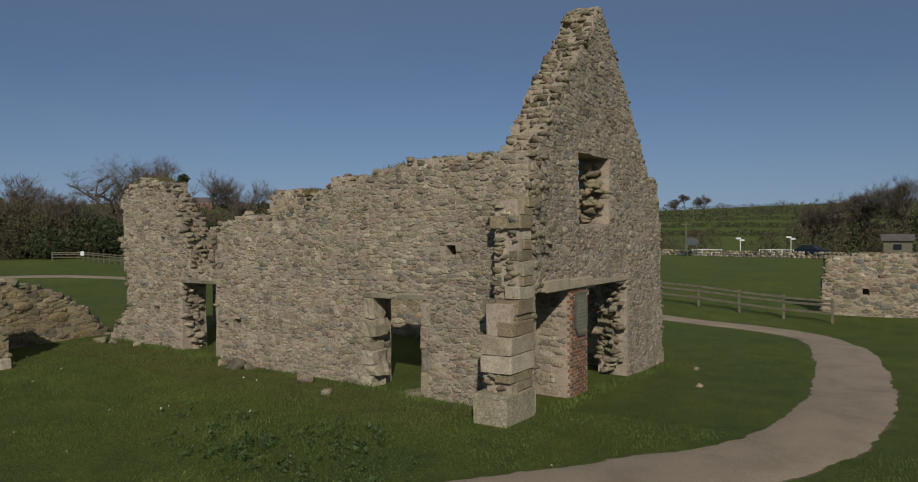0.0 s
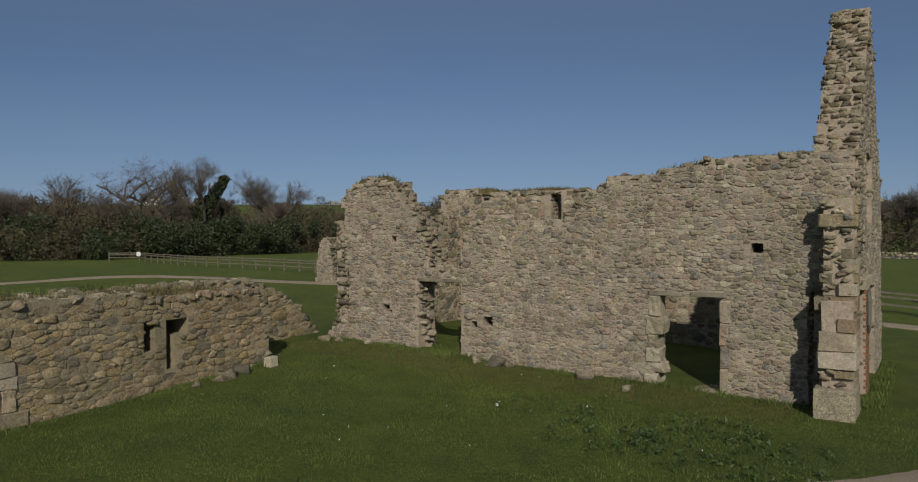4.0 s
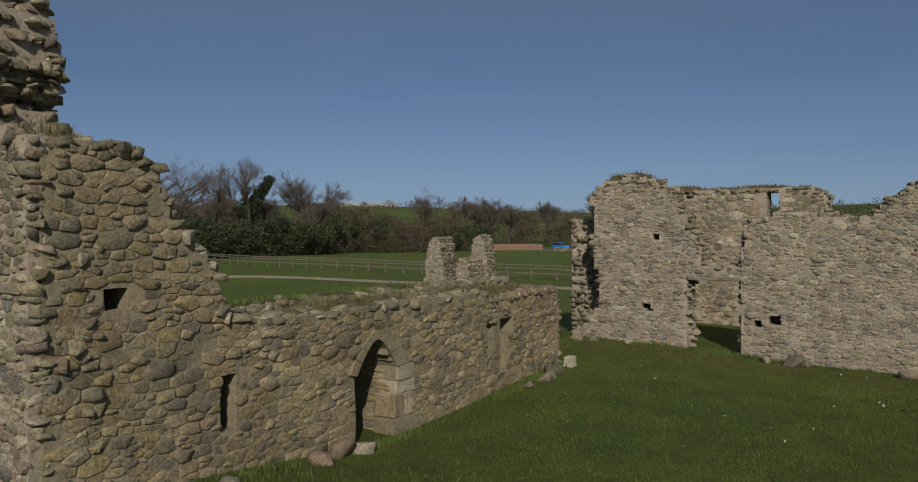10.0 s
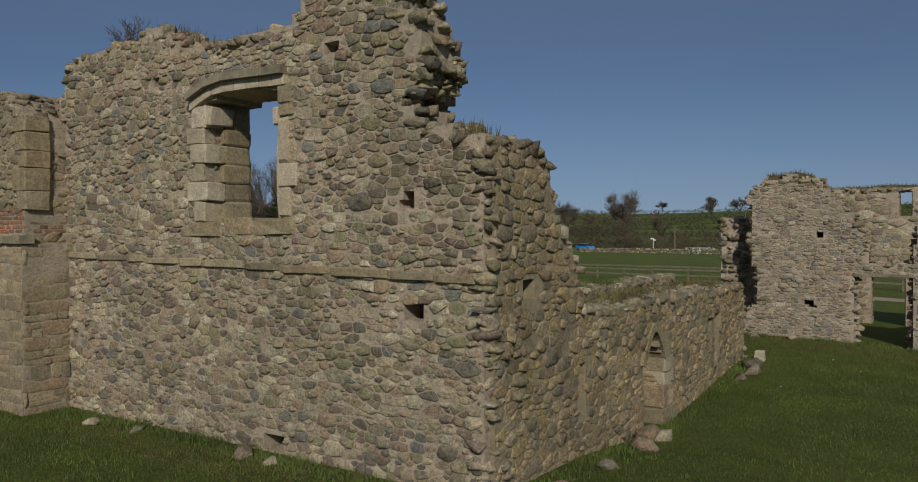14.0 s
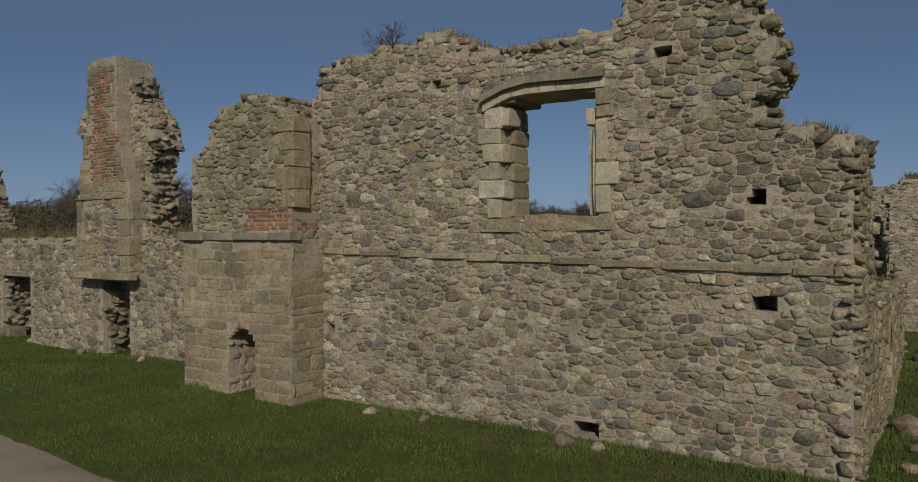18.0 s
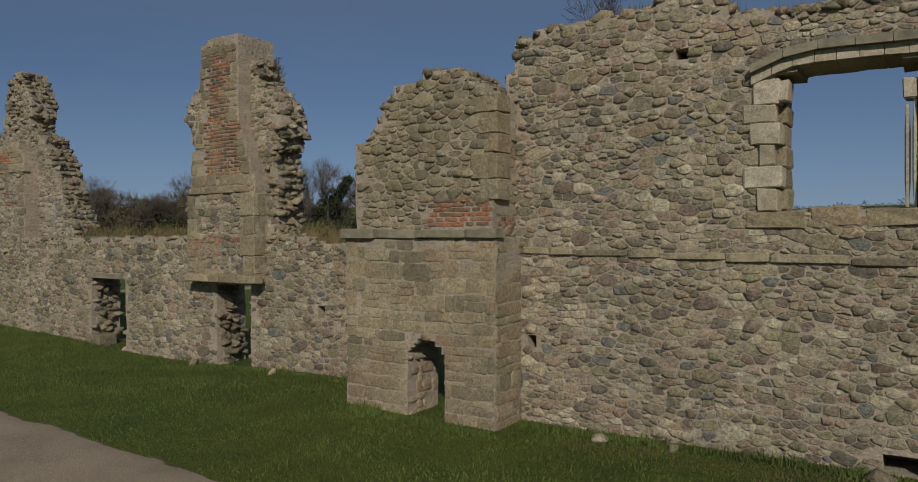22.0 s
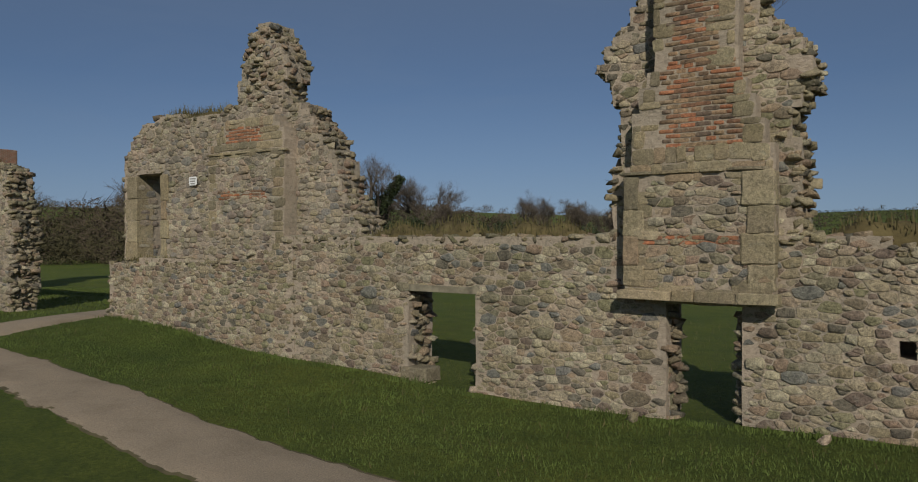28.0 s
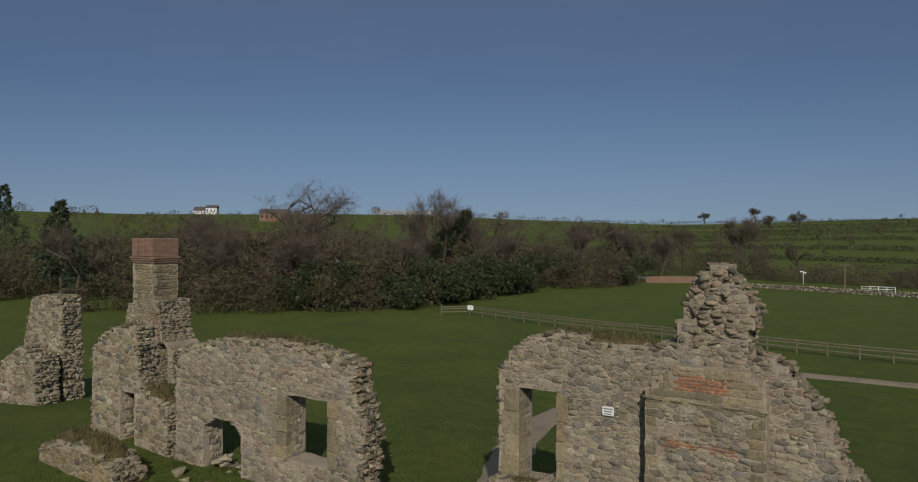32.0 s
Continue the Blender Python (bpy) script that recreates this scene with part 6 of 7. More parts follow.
ivy_tree()
for k, (lab, x, y, h, sd, sp, lv, tr, lf, fk) in enumerate((
        ("large spreading bare oak on the wood's far side", -170, 104, 22.5, 5, 1.35, 6, 0.6, 0.15, 4),
        ("rounded bare tree above the thicket", -117.6, 99.6, 16.6, 8, 0.75, 6, 0.42, 0.6, 4),
        ("dark spreading bare tree behind the thicket", -107.3, 126, 14.0, 12, 0.7, 6, 0.4, 0.6, 3),
        ("slender bare birch beside the road", -87.2, 176.5, 14.5, 15, 0.5, 6, 0.25, 0.9, 3),
        ("slender bare birch beside the road", -85.0, 178.5, 12.5, 16, 0.5, 6, 0.22, 0.9, 3),
        ("small bare tree over the thicket", -124, 60, 13.8, 18, 0.85, 6, 0.32, 0.5, 3),
        ("small bare tree over the thicket", -133, 52, 13.0, 19, 0.8, 6, 0.3, 0.5, 3),
        ("bare tree in the thicket", -101, 139, 11.0, 23, 0.5, 6, 0.25, 0.9, 4),
        ("bare tree in the thicket", -95, 141, 10.5, 24, 0.5, 6, 0.25, 0.9, 4),
        ("bare tree in the thicket", -112, 70, 12.0, 25, 0.7, 6, 0.3, 0.6, 3),
        ("bare tree in the thicket", -115, 84, 12.5, 26, 0.7, 6, 0.3, 0.6, 3),
        ("bare tree by the road", -12, 128, 9.5, 31, 0.8, 6, 0.22, 0.45, 4), ("bare tree by the road", -8, 131, 11.0, 32, 0.8, 6, 0.22, 0.45, 4),
        ("bare tree by the road", -3, 127, 11.5, 33, 0.8, 6, 0.22, 0.45, 4), ("bare tree by the road", 2, 130, 10.0, 34, 0.8, 6, 0.22, 0.45, 4),
        ("bare tree by the road", 7, 126, 11.0, 35, 0.8, 6, 0.22, 0.45, 4), ("bare tree by the road", -16, 133, 8.0, 36, 0.8, 6, 0.22, 0.45, 4),
        ("lone bare tree on the hillside", -131, 450, 10.5, 41, 0.95, 6, 0.4, 0.25, 4), ("lone bare tree on the hillside", -116, 459, 12.5, 42, 0.95, 6, 0.4, 0.25, 4),
        ("lone bare tree on the hillside", -178, 640, 13.0, 43, 0.95, 6, 0.4, 0.25, 4), ("lone bare tree on the hillside", -215, 620, 10.0, 44, 0.95, 6, 0.4, 0.25, 4),
        ("small bare tree inside the thicket", -104, 58, 10.0, 51, 0.8, 6, 0.22, 0.5, 3), ("small bare tree inside the thicket", -112, 47, 9.5, 52, 0.7, 6, 0.2, 0.6, 4),
        ("small bare tree inside the thicket", -121, 43, 10.5, 53, 0.75, 6, 0.22, 0.5, 3), ("small bare tree inside the thicket", -140, 34, 11.5, 54, 0.75, 6, 0.25, 0.5, 3),
        ("small bare tree inside the thicket", -106, 88, 11.0, 55, 0.8, 6, 0.24, 0.5, 3), ("small bare tree inside the thicket", -152, 62, 13.0, 56, 0.85, 6, 0.26, 0.4, 4),
        ("bare tree along the road", -98, 168, 12.0, 57, 0.7, 6, 0.25, 0.6, 4), ("bare tree along the road", -118, 172, 13.0, 58, 0.75, 6, 0.28, 0.5, 4), ("bare tree along the road", -132, 178, 13.5, 59, 0.75, 6, 0.28, 0.5, 4),
        ("bare tree along the road", -70, 165, 9.0, 45, 0.6, 5, 0.25, 0.7, 3), ("bare tree along the road", -105, 160, 10.0, 46, 0.6, 5, 0.25, 0.7, 3))):
    bare_tree(lab, x, y, h, sd, sp, lv, tr, lf, fk, "bare winter trees")


def conifer(x, y, height, seed, label):
    r = random.Random(seed)
    t = thing("conifer", label, "tree", x, y, gz(x, y), "conifers")
    z = gz(x, y)
    v, f = tube(((x, y, z - 0.2), (x, y, z + height * 0.95)), (0.35, 0.05), 7)
    link("trunk", mesh_of("trunk", v, f), M_BARK, t)
    pads = []
    for k in range(46):
        h = 0.18 + 0.8 * k / 46
        a, d = k * 2.4 + r.uniform(-0.4, 0.4), height * 0.34 * (1.05 - h) * r.uniform(0.5, 1.1)
        pads.append((x + math.cos(a) * d, y + math.sin(a) * d, z + height * h, height * 0.06 * (1.35 - h)))
    leaf_cloud("needles", pads, 0.22, M_EVERGREEN, t, "", 130)


conifer(-148, 36, 14.5, 3, "dark ragged conifer at the wood's edge")
conifer(-232, 66, 20.0, 4, "tall dark cedar far behind the wood")

# ---- thickets ----
BELT = ((-175, -5), (-150, 8), (-128, 24), (-112, 35), (-99, 46), (-97, 60), (-101, 78), (-99, 95), (-92, 110), (-93, 124))


def twig_cloud(name, label, bushes, mat, count, width):
    """Bare shrubs as upward brushes of fine twigs; bushes: (x, y, z, radius, height)."""
    b = np.array(bushes)
    n = len(b)
    i = np.repeat(np.arange(n), count)
    m = len(i)
    ang, rad = rng.uniform(0, 6.283, m), np.sqrt(rng.uniform(0, 1, m))
    hz = rng.uniform(0.03, 0.86, m)
    prof = np.sqrt(np.clip(1.05 - (hz * 1.12) ** 2.2, 0.02, 1.0))
    p = b[i, :3] + np.c_[np.cos(ang) * rad * b[i, 3] * prof, np.sin(ang) * rad * b[i, 3] * prof, hz * b[i, 4]]
    d = np.c_[np.cos(ang) * rad * 0.8, np.sin(ang) * rad * 0.8, np.full(m, 0.45)] + rng.normal(size=(m, 3)) * 0.75
    q = p + d * (rng.uniform(0.3, 1.0, m) * b[i, 4] * 0.12)[:, None]
    s = np.cross(d, rng.normal(size=(m, 3)))
    s = s / np.linalg.norm(s, axis=1, keepdims=True) * (width * rng.uniform(0.5, 1.4, m))[:, None]
    v = np.stack([p - s, p + s, q], 1).reshape(-1, 3)
    ob = link(name, fast_mesh(name, v, [np.arange(3 * m).reshape(m, 3)]), mat)
    return tagged(ob, label, "thicket", kind="stuff")


def belt_spots(seed, step, depth0, depth1, tall0, tall1, jitter=2.0):
    r = random.Random(seed)
    out = []
    line = smooth_line(BELT, 12)
    acc = 0.0
    for a, b in zip(line, line[1:]):
        acc += (b - a).length
        if acc < step:
            continue
        acc = 0.0
        t = (b - a).normalized()
        nrm = Vector((-t.y, t.x))
        if nrm.x > 0:
            nrm = -nrm
        d = depth0
        while d < depth1:
            p = a + nrm * (d + r.uniform(-1, 1) * jitter) + t * r.uniform(-1, 1) * jitter
            f = (d - depth0) / (depth1 - depth0)
            h = (tall0 + (tall1 - tall0) * f) * r.uniform(0.5, 1.25)
            out.append((p.x, p.y, gz(p.x, p.y) - 0.1, h * r.uniform(0.38, 0.6), h))
            d += step * r.uniform(0.8, 1.3)
    return out


spots_ = [b for b in belt_spots(1, 3.4, 1.0, 34.0, 5.4, 10.0) if math.hypot(b[0] + 139, b[1] - 31) > 13]
twig_cloud("brown_thicket", "dense brown winter thicket of bare shrubs", spots_[0::2], M_TWIG, 520, 0.075)
twig_cloud("olive_thicket", "dense olive-brown thicket of budding shrubs", spots_[1::2], M_TWIG2, 520, 0.075)
back_ = belt_spots(2, 9.0, 36.0, 170.0, 7.5, 9.0, 5.0)
twig_cloud("brown_thicket", "distant brown woodland", back_[0::2], M_TWIG, 300, 0.12)
twig_cloud("olive_thicket", "distant olive-brown woodland", back_[1::2], M_TWIG2, 300, 0.12)
r_ = random.Random(9)
ever_ = []
for x, y, n in ((-97, 62, 16), (-99, 72, 20), (-99, 82, 18), (-97, 54, 9), (-94, 116, 7), (-95, 124, 8), (-104, 44, 6), (-99, 92, 6)):
    for _ in range(n):
        px, py = x + r_.uniform(-4, 3), y + r_.uniform(-5, 5)
        ever_.append((px, py, gz(px, py) + r_.uniform(0.8, 5.2), r_.uniform(1.2, 2.2)))
leaf_cloud("ivy_thicket", ever_, 0.2, M_IVY, None, "dark evergreen and ivy-clad bushes in the thicket", 420)
road_ = [(-80 + 3.3 * k + r_.uniform(-2, 2), 152 - 0.62 * 3.3 * k * 0.6 + r_.uniform(-3, 5)) for k in range(40)]
twig_cloud("roadside_hedge", "bare brown hedge and shrubs along the road", [(x, y, gz(x, y), 1.9, r_.uniform(2.0, 5.5)) for x, y in road_], M_TWIG, 300, 0.07)
right_ = [(-18 + 1.2 * k, 124 + r_.uniform(-2, 9)) for k in range(32)]
twig_cloud("roadside_hedge", "dark bare undergrowth beside the road", [(x, y, gz(x, y), 2.0, r_.uniform(4.5, 9)) for x, y in right_], M_TWIG, 330, 0.07)
copse_ = [(-150 + 1.55 * k + r_.uniform(-2, 2), 176 - 0.34 * 1.55 * k + r_.uniform(-4, 14)) for k in range(72)]
twig_cloud("roadside_copse", "hazy brown bare copse beyond the road", [(x, y, gz(x, y), 2.9, r_.uniform(5.0, 11.5) if x < -74 else r_.uniform(2.5, 5.0)) for x, y in copse_], M_TWIG, 430, 0.06)
far_ = []
for k in range(150):
    a = 1.62 + 1.15 * k / 150 + r_.uniform(-0.01, 0.01)
    d = r_.uniform(330, 640)
    x, y = -30 + d * math.cos(a), d * math.sin(a)
    if a > 1.98 or k % 4 == 0:
        far_.append((x, y, gz(x, y), r_.uniform(4, 8), r_.uniform(5, 8.5)))
twig_cloud("far_trees", "hazy brown copses on the far hills", far_, M_TWIG, 120, 0.4)


# ---- hedges on the hill ----
def hedge(line, height, width, seed):
    r = random.Random(seed)
    bushes = []
    c = smooth_line(line, 30)
    for a, b in zip(c, c[1:]):
        n = max(1, int((b - a).length / (width * 0.9)))
        for k in range(n):
            p = a + (b - a) * (k / n)
            bushes.append((p.x + r.uniform(-0.4, 0.4), p.y + r.uniform(-0.4, 0.4), gz(p.x, p.y) - 0.1, width * r.uniform(0.7, 1.1), height * r.uniform(0.6, 1.15) * (2.2 if r.random() < 0.03 else 1.0)))
    twig_cloud("field_hedge", "dark bare field hedge on the hillside", bushes, M_HEDGE, 64, 0.16 + 0.0003 * abs(line[0][1]))


M_HEDGE = plain("hedge_twigs", (0.05, 0.05, 0.028), 0.95, 0.45, 0.4, 0.6)
for k, d in enumerate((235, 285, 345, 410, 480, 560, 640)):
    pts_ = [(-30 + d * (1 + 0.06 * math.sin(a * 7 + k)) * math.cos(a), d * (1 + 0.06 * math.sin(a * 7 + k)) * math.sin(a)) for a in np.linspace(1.05, 2.02 - 0.05 * (k % 3), 9)]
    hedge(pts_, 1.7 + 0.002 * d, 1.0 + 0.002 * d, k)

# ---- road, its wall, cars and signs ----
ROAD = ((-150, 168), (-120, 152), (-96, 141), (-77, 132.5), (-52, 122), (-30, 113), (-10, 108), (30, 102), (90, 95))
lane("road", ROAD, 3.4, 0.12, M_ROAD, "grey asphalt country road behind a stone wall", 0.05)


def boundary_wall():
    c = smooth_line([(x * 0.985 + 0.6, y - 7.2) for x, y in ROAD[3:]], 40)
    items = []
    r = random.Random(5)
    for a, b in zip(c, c[1:]):
        n = max(1, int((b - a).length / 0.33))
        for k in range(n):
            p = a + (b - a) * (k / n)
            for h in (0.12, 0.42, 0.7):
                s = r.uniform(0.32, 0.5)
                q = np.array(Euler((r.uniform(-0.3, 0.3), r.uniform(-0.3, 0.3), r.uniform(0, 6))).to_matrix())
                mm = np.eye(4)
                mm[:3, :3] = q @ np.diag((s * 1.3, s, s * 0.75))
                mm[:3, 3] = (p.x + r.uniform(-0.1, 0.1), p.y + r.uniform(-0.1, 0.1), gz(p.x, p.y) + h)
                items.append(("rock", r.randrange(16), mm))
    root = thing("boundary_wall", "long low dry stone wall of grey stones along the road", "wall", c[0].x, c[0].y, gz(c[0].x, c[0].y))
    joined("dry_stones", items, M_RUBBLE, root, "")


boundary_wall()
bw_ = part("brick_wall", box_bm(0, 13.2, -0.12, 0.12, -0.2, 1.15, 0.02), M_BRICKWALL)
bw_.location, bw_.rotation_euler = (-93.0, 126.0, gz(-93, 126) + 0.2), (0, 0, math.atan2(7, 11))
tagged(bw_, "long low red brick wall at the field's edge", "wall")


def car(label, x, y, rz, paint):
    t = tagged(empty("car", x, y, gz(x, y) + 0.15, rz), label, "car")
    m = Matrix.LocRotScale(t.location, t.rotation_euler, None)

    def shell(name, prof, half, mat, inset):
        bm = bmesh.new()
        rings = []
        for s, k in ((-1, inset), (-0.9, 0), (0.9, 0), (1, inset)):
            rings.append([bm.verts.new(m @ Vector((px * (1 - k * 0.1), s * half, pz - k * 0.06 * (pz - 0.3)))) for px, pz in prof])
        for a, b in zip(rings, rings[1:]):
            for q in range(len(prof)):
                bm.faces.new((a[q], a[(q + 1) % len(prof)], b[(q + 1) % len(prof)], b[q]))
        bm.faces.new(rings[0])
        bm.faces.new(rings[-1][::-1])
        return part(name, bm, mat, t, smooth=False)

    shell("body", ((-2.1, 0.3), (2.05, 0.3), (2.1, 0.6), (1.9, 0.82), (1.0, 0.95), (-1.9, 0.98), (-2.1, 0.75)), 0.86, paint, 0.6)
    shell("cabin", ((1.0, 0.94), (0.35, 1.4), (-1.2, 1.45), (-1.85, 0.97)), 0.74, M_GLASS, 0.9)
    shell("roof", ((0.4, 1.39), (0.3, 1.46), (-1.15, 1.5), (-1.3, 1.43)), 0.72, paint, 0.6)
    for wx in (-1.3, 1.3):
        for wy in (-0.8, 0.8):
            for nm, rad, wid, mat in (("tyre", 0.32, 0.11, M_RUBBER), ("rim", 0.2, 0.115, M_DARKMETAL)):
                bm = bmesh.new()
                bmesh.ops.create_cone(bm, cap_ends=True, segments=16, radius1=rad, radius2=rad, depth=2 * wid)
                bmesh.ops.transform(bm, matrix=m @ Matrix.Translation((wx, wy, 0.3)) @ Euler((radians(90), 0, 0)).to_matrix().to_4x4(), verts=bm.verts)
                part(nm, bm, mat, t)


car("bright blue hatchback on the road", -77.0, 132.0, -24, M_CARBLUE)
car("dark blue hatchback on the road", -13.0, 107.5, -14, M_CARDARK)


def post_sign(label, x, y, h, w, b, arms=False):
    t = thing("road_sign", label, "sign", x, y, gz(x, y), "road signs")
    z = gz(x, y)
    for s in ((-0.35 * w, 0.35 * w) if w > 1.5 else (0,)):
        v, f = tube(((x + s, y, z - 0.1), (x + s, y, z + h)), (0.05, 0.05), 8)
        link("post", mesh_of("post", v, f), M_WHITE if arms else M_DARKMETAL, t)
    if arms:
        part("arm", box_bm(x - 0.65, x + 0.1, y - 0.02, y + 0.02, z + h - 0.25, z + h, 0.01), M_WHITE, t)
        part("arm", box_bm(x - 0.1, x + 0.65, y - 0.06, y - 0.03, z + h - 0.5, z + h - 0.26, 0.01), M_WHITE, t)
    else:
        part("panel", box_bm(x - w / 2, x + w / 2, y - 0.08, y - 0.05, z + h - b, z + h, 0.01), M_DARKMETAL, t)


post_sign("white wooden fingerpost at the junction", -66.0, 142.7, 2.6, 1, 0.3, True)
post_sign("white wooden fingerpost at the junction", -16.5, 113.5, 2.8, 1, 0.3, True)
post_sign("white wooden fingerpost at the junction", -22.8, 110.5, 2.6, 1, 0.3, True)
post_sign("grey back of a large road sign", -27.8, 103.5, 2.6, 1.9, 1.1)


def white_rail(x0, x1, y, label):
    t = thing("white_railing", label, "railing", x0, y, gz(x0, y), "white railings")
    n = max(2, round((x1 - x0) / 1.3))
    for k in range(n + 1):
        x = x0 + (x1 - x0) * k / n
        part("post", box_bm(x - 0.05, x + 0.05, y - 0.05, y + 0.05, gz(x, y) - 0.1, gz(x, y) + 0.95, 0.01), M_WHITE, t)
    for h in (0.5, 0.9):
        part("rail", box_bm(x0, x1, y - 0.06, y - 0.03, gz((x0 + x1) / 2, y) + h - 0.05, gz((x0 + x1) / 2, y) + h + 0.05, 0.01), M_WHITE, t)


white_rail(-28.4, -24.4, 106.0, "short white timber railing by the road")
white_rail(-20.0, -15.6, 109.5, "short white timber railing by the road")
white_rail(-54.0, -49.0, 125.0, "short white timber railing by the road")


def pole(x, y, h):
    t = thing("utility_pole", "thin timber utility pole with a cross arm", "pole", x, y, gz(x, y), "utility poles")
    v, f = tube(((x, y, gz(x, y) - 0.2), (x, y, gz(x, y) + h)), (0.16, 0.12), 8)
    link("shaft", mesh_of("shaft", v, f), M_WOOD, t)
    part("cross_arm", box_bm(x - 0.9, x + 0.9, y - 0.06, y + 0.06, gz(x, y) + h - 0.7, gz(x, y) + h - 0.5, 0.01), M_WOOD, t)


for x, y, h in ((-80, 300, 9), (-42, 320, 9), (-36, 130, 5.5), (-120, 290, 9), (-57, 128, 5)):
    pole(x, y, h)


def house(label, x, y, w, d, h, rz, wallmat, roofmat, name="house"):
    z = gz(x, y)
    t = tagged(empty(name, x, y, z, rz), label, "building")
    m = Matrix.LocRotScale(t.location, t.rotation_euler, None)

    def put(nm, bm, mat):
        bmesh.ops.transform(bm, matrix=m, verts=bm.verts)
        return part(nm, bm, mat, t)
    put("wall", box_bm(-w / 2, w / 2, -d / 2, d / 2, -0.5, h, 0.02), wallmat)
    bm = bmesh.new()
    e = 0.3
    r = [bm.verts.new(p) for p in ((-w / 2 - e, -d / 2 - e, h), (w / 2 + e, -d / 2 - e, h), (w / 2 + e, d / 2 + e, h), (-w / 2 - e, d / 2 + e, h), (-w / 2 - e, 0, h + d * 0.38), (w / 2 + e, 0, h + d * 0.38))]
    for f in ((0, 1, 5, 4), (2, 3, 4, 5), (0, 4, 3), (1, 2, 5), (3, 2, 1, 0)):
        bm.faces.new([r[q] for q in f])
    put("roof", bm, roofmat)
    for k in range(max(1, int(w / 3))):
        xx = -w / 2 + (k + 0.5) * w / max(1, int(w / 3))
        put("window", box_bm(xx - 0.5, xx + 0.5, -d / 2 - 0.05, -d / 2 + 0.05, h * 0.45, h * 0.8, 0.01), M_GLASS)


M_PALEGREY = plain("pale_grey_cladding", (0.27, 0.28, 0.29), 0.6, 0.1, 0.2, 0.0)
house("white rendered farmhouse on the far ridge", -553, 372, 9, 7, 5, 35, M_WHITE, M_ROOF)
house("low pale farm shed on the far ridge", -600, 400, 18, 10, 4, 35, M_WHITE, M_ROOF, "barn")
house("long pale industrial shed on the skyline", -560, 640, 70, 20, 3.2, 42, M_PALEGREY, M_PALEGREY, "industrial_shed")
house("brick farm building among the far trees", -430, 330, 20, 9, 5, 40, M_BRICKWALL, M_ROOF, "barn")
house("small timber hut behind the wall", -3.5, 118, 3.4, 2.5, 2.2, 0, M_WOOD, M_ROOF, "hut")

# ---- grass and weeds ----


def near_path(x, y, line, half):
    d = np.full(len(x), 1e9)
    for p in smooth_line(line, 6):
        d = np.minimum(d, np.hypot(x - p.x, y - p.y))
    return d < half


def grass(label, n, x0, x1, y0, y1, h0, h1, width, mat):
    x, y = rng.uniform(x0, x1, n), rng.uniform(y0, y1, n)
    keep = ~(near_path(x, y, PATH_RIGHT, 1.05) | near_path(x, y, PATH_LEFT, 0.85) | near_path(x, y, PATH_SPUR, 0.85))
    x, y = x[keep], y[keep]
    patch = np.array([noise.noise((a * 0.5, b * 0.5, 3.0)) for a, b in zip(x, y)])
    z = ground_z(x, y)
    h = rng.uniform(h0, h1, len(x)) * (1 + 0.6 * patch)
    blades("grass", label, np.c_[x, y, z, h], mat, width, None, 0.9)


grass("short green grass of the lawn", 90000, -21, 1, 3.0, 13.5, 0.02, 0.05, 0.010, M_BLADE)
grass("short green grass of the lawn", 26000, -19.5, -8, -6.0, 3.0, 0.02, 0.05, 0.010, M_BLADE)
grass("short green grass along the walls", 80000, -52, -19, -8.0, -3.0, 0.02, 0.052, 0.010, M_BLADE)
grass("short green grass beyond the ruins", 30000, -70, -52, -9.0, 8.0, 0.03, 0.08, 0.015, M_BLADE)
grass("dry stalks among the grass", 7000, -52, 1, -8.0, 13.5, 0.06, 0.14, 0.008, M_DRYBLADE)

grass("brown mossy turf worn thin along the wall foot", 22000, -20.8, -7.6, 10.7, 12.75, 0.008, 0.03, 0.016, M_TURF)
grass("brown mossy turf worn thin along the wall foot", 9000, -27, -19.4, -4.6, -3.4, 0.008, 0.03, 0.016, M_TURF)


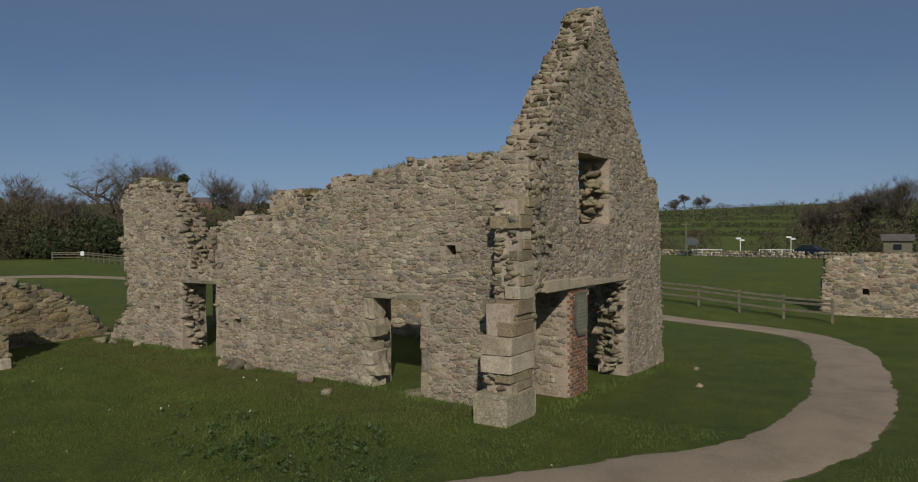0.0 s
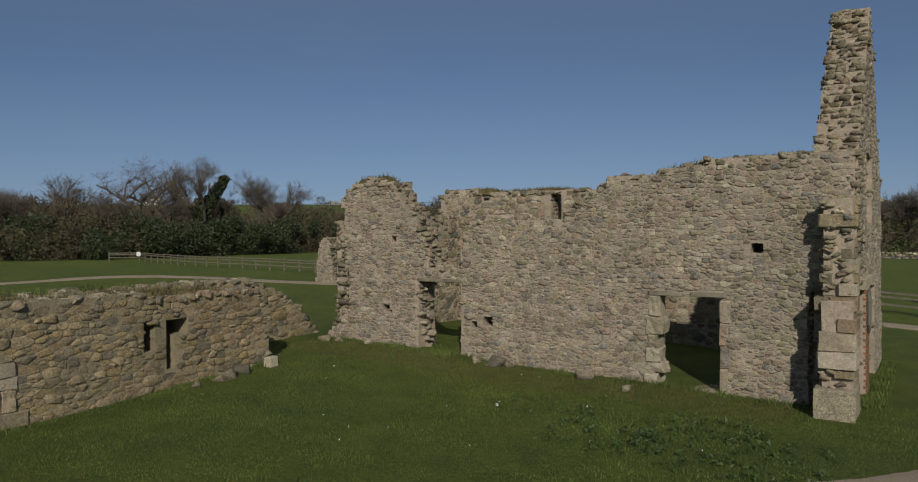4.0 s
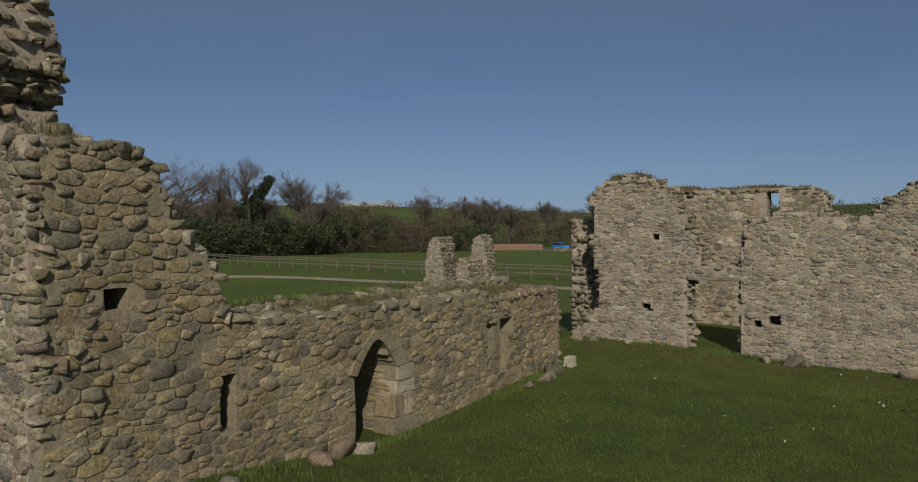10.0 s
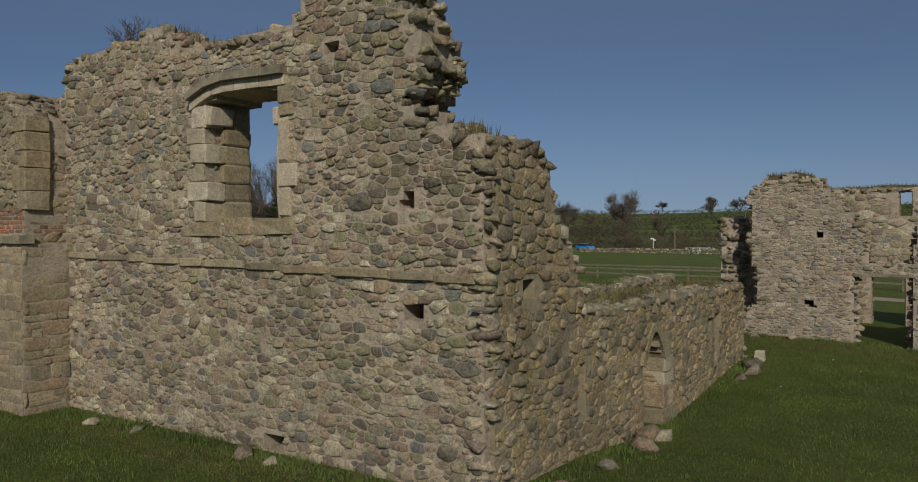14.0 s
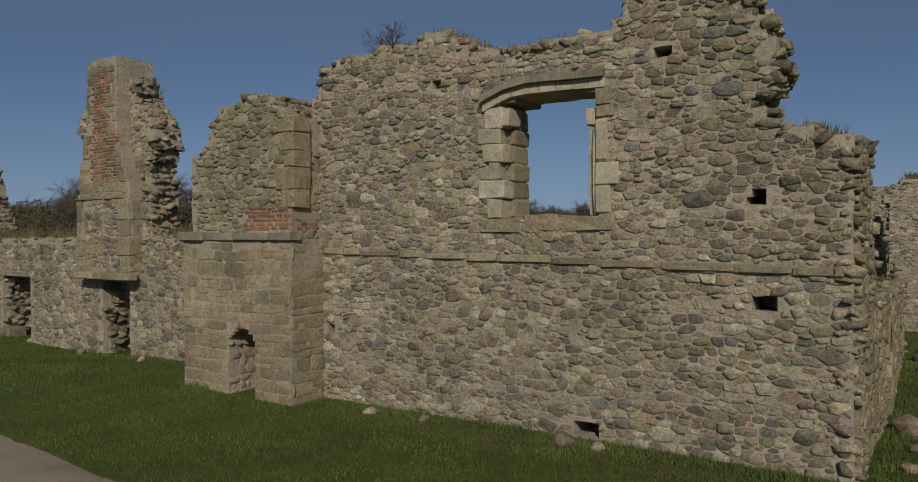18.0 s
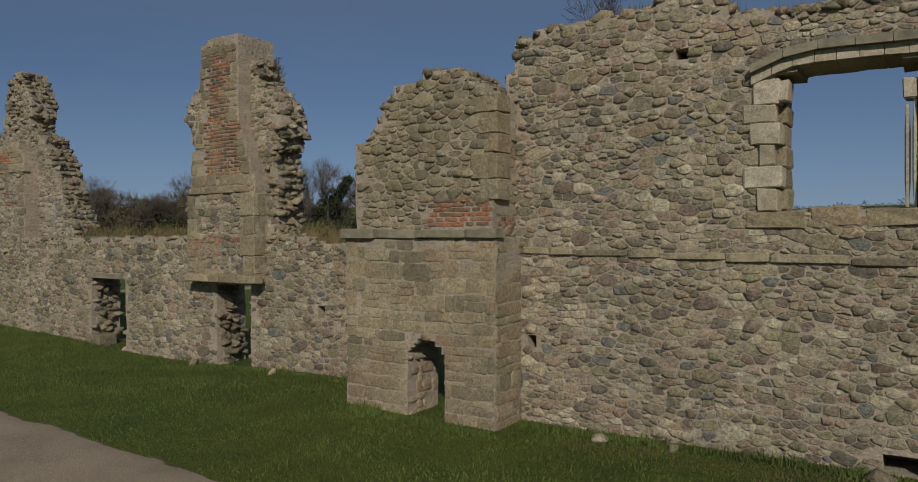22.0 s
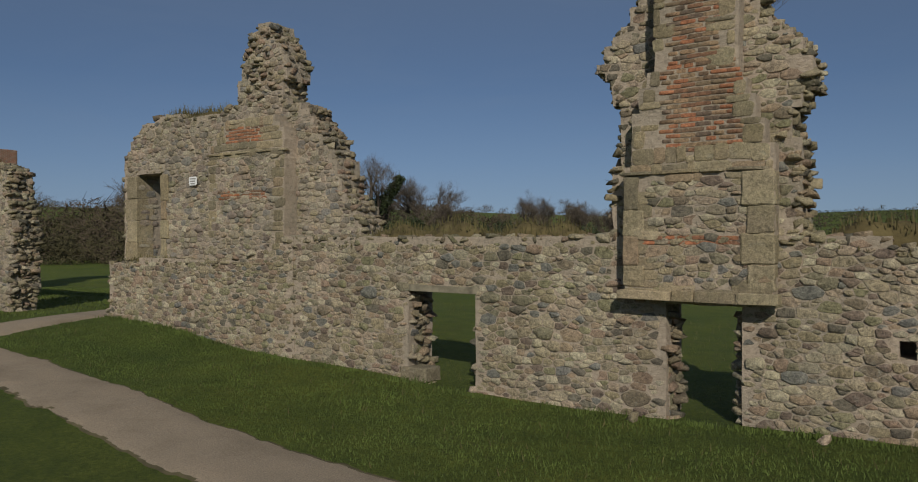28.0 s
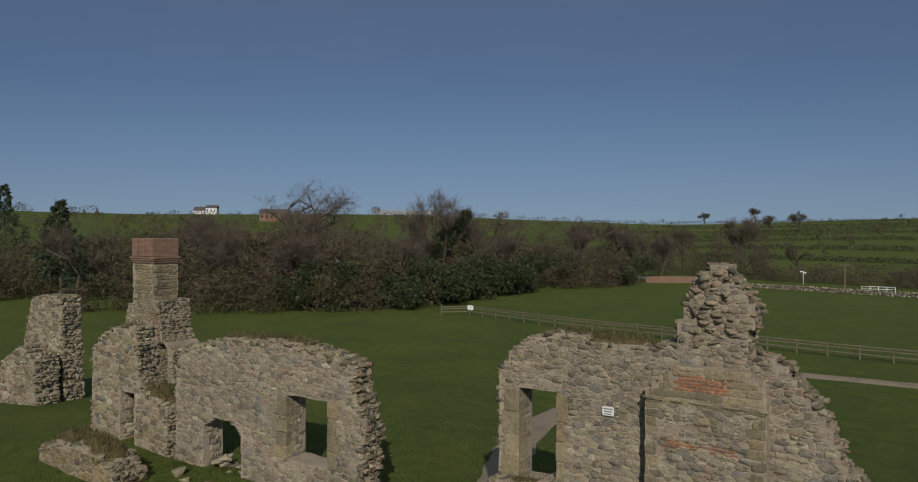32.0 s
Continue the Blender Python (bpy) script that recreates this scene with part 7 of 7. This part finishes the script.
def skirts():
    """Longer tufts where the mower cannot reach, at the foot of the walls."""
    spots = []
    r = random.Random(4)
    for x0, y0, x1, y1, n in ((-20.5, 12.55, -7.3, 12.55, 900), (-19.3, -3.3, -19.3, 9.0, 900), (-28.1, -3.75, -19.6, -3.75, 1100), (-31.1, -4.55, -28.1, -4.55, 400), (-44.5, -3.1, -31.1, -3.1, 1000), (-51.8, -3.0, -44.6, -3.0, 700),
                              (-6.3, 12.8, -6.3, 21.0, 500), (-64.0, -4.0, -55.5, -4.0, 500)):
        for _ in range(n):
            f = r.random()
            x, y = x0 + (x1 - x0) * f + r.gauss(0, 0.1), y0 + (y1 - y0) * f + r.gauss(0, 0.1)
            clump = 0.5 + max(0.0, noise.noise((x * 1.3, y * 1.3, 1.0)))
            for _ in range(3):
                spots.append((x + r.gauss(0, 0.04), y + r.gauss(0, 0.04), gz(x, y), 0.14 * clump * r.uniform(0.4, 1.2)))
    blades("grass", "longer grass at the foot of the walls", spots, M_BLADE, 0.012, None, 0.8)


skirts()


def weeds():
    spots = []
    r = random.Random(8)
    for cx, cy, rad, n in ((-9.9, 7.9, 0.9, 45), (-8.0, 8.3, 1.4, 110), (-8.6, 9.6, 0.9, 40), (-11.5, 9.0, 0.8, 20), (-12.5, 3.0, 1.0, 25)):
        for _ in range(n):
            a, d = r.uniform(0, 6.28), rad * math.sqrt(r.random())
            x, y = cx + d * math.cos(a) * 1.3, cy + d * math.sin(a)
            spots.append((x, y, gz(x, y) + r.uniform(0.03, 0.12), r.uniform(0.05, 0.1)))
    leaf_cloud("weeds", spots, 0.034, M_WEED, None, "patches of broad-leaved weeds in the lawn", 9)
    daisies = []
    for _ in range(26):
        x, y = r.uniform(-20, -4), r.uniform(4, 12)
        daisies.append((x, y, gz(x, y) + 0.07, 0.015))
    leaf_cloud("daisies", daisies, 0.014, M_WHITE, None, "scattered small white daisies in the lawn", 4)


M_WEED = plain("weed_leaves", (0.045, 0.072, 0.02), 0.6, 0.35, 3.0, 0.0)
weeds()


def wall_shrub(x, y, z, height, seed):
    segs = [s for s in grow(seed, height, 0.9, 4, 0.02, 0.5, 4)]
    off = Vector((x, y, z))
    ob = link("wall_shrub", twig_mesh("wall_shrub", [(a + off, b + off, 0, 0, 0) for a, b, *_ in segs], 0.0035), M_TWIG)
    tagged(ob, "leafless shrub rooted on the wall top", "shrub")


wall_shrub(-27.0, -3.1, 6.9, 0.75, 3)
wall_shrub(-26.7, -3.0, 6.9, 0.6, 4)
wall_shrub(-35.0, -2.5, 7.2, 0.5, 5)

# ---- separate stones and bricks, last ----
for piece_, items_, mat_, root_ in PENDING:
    singles(piece_, items_, mat_, root_)
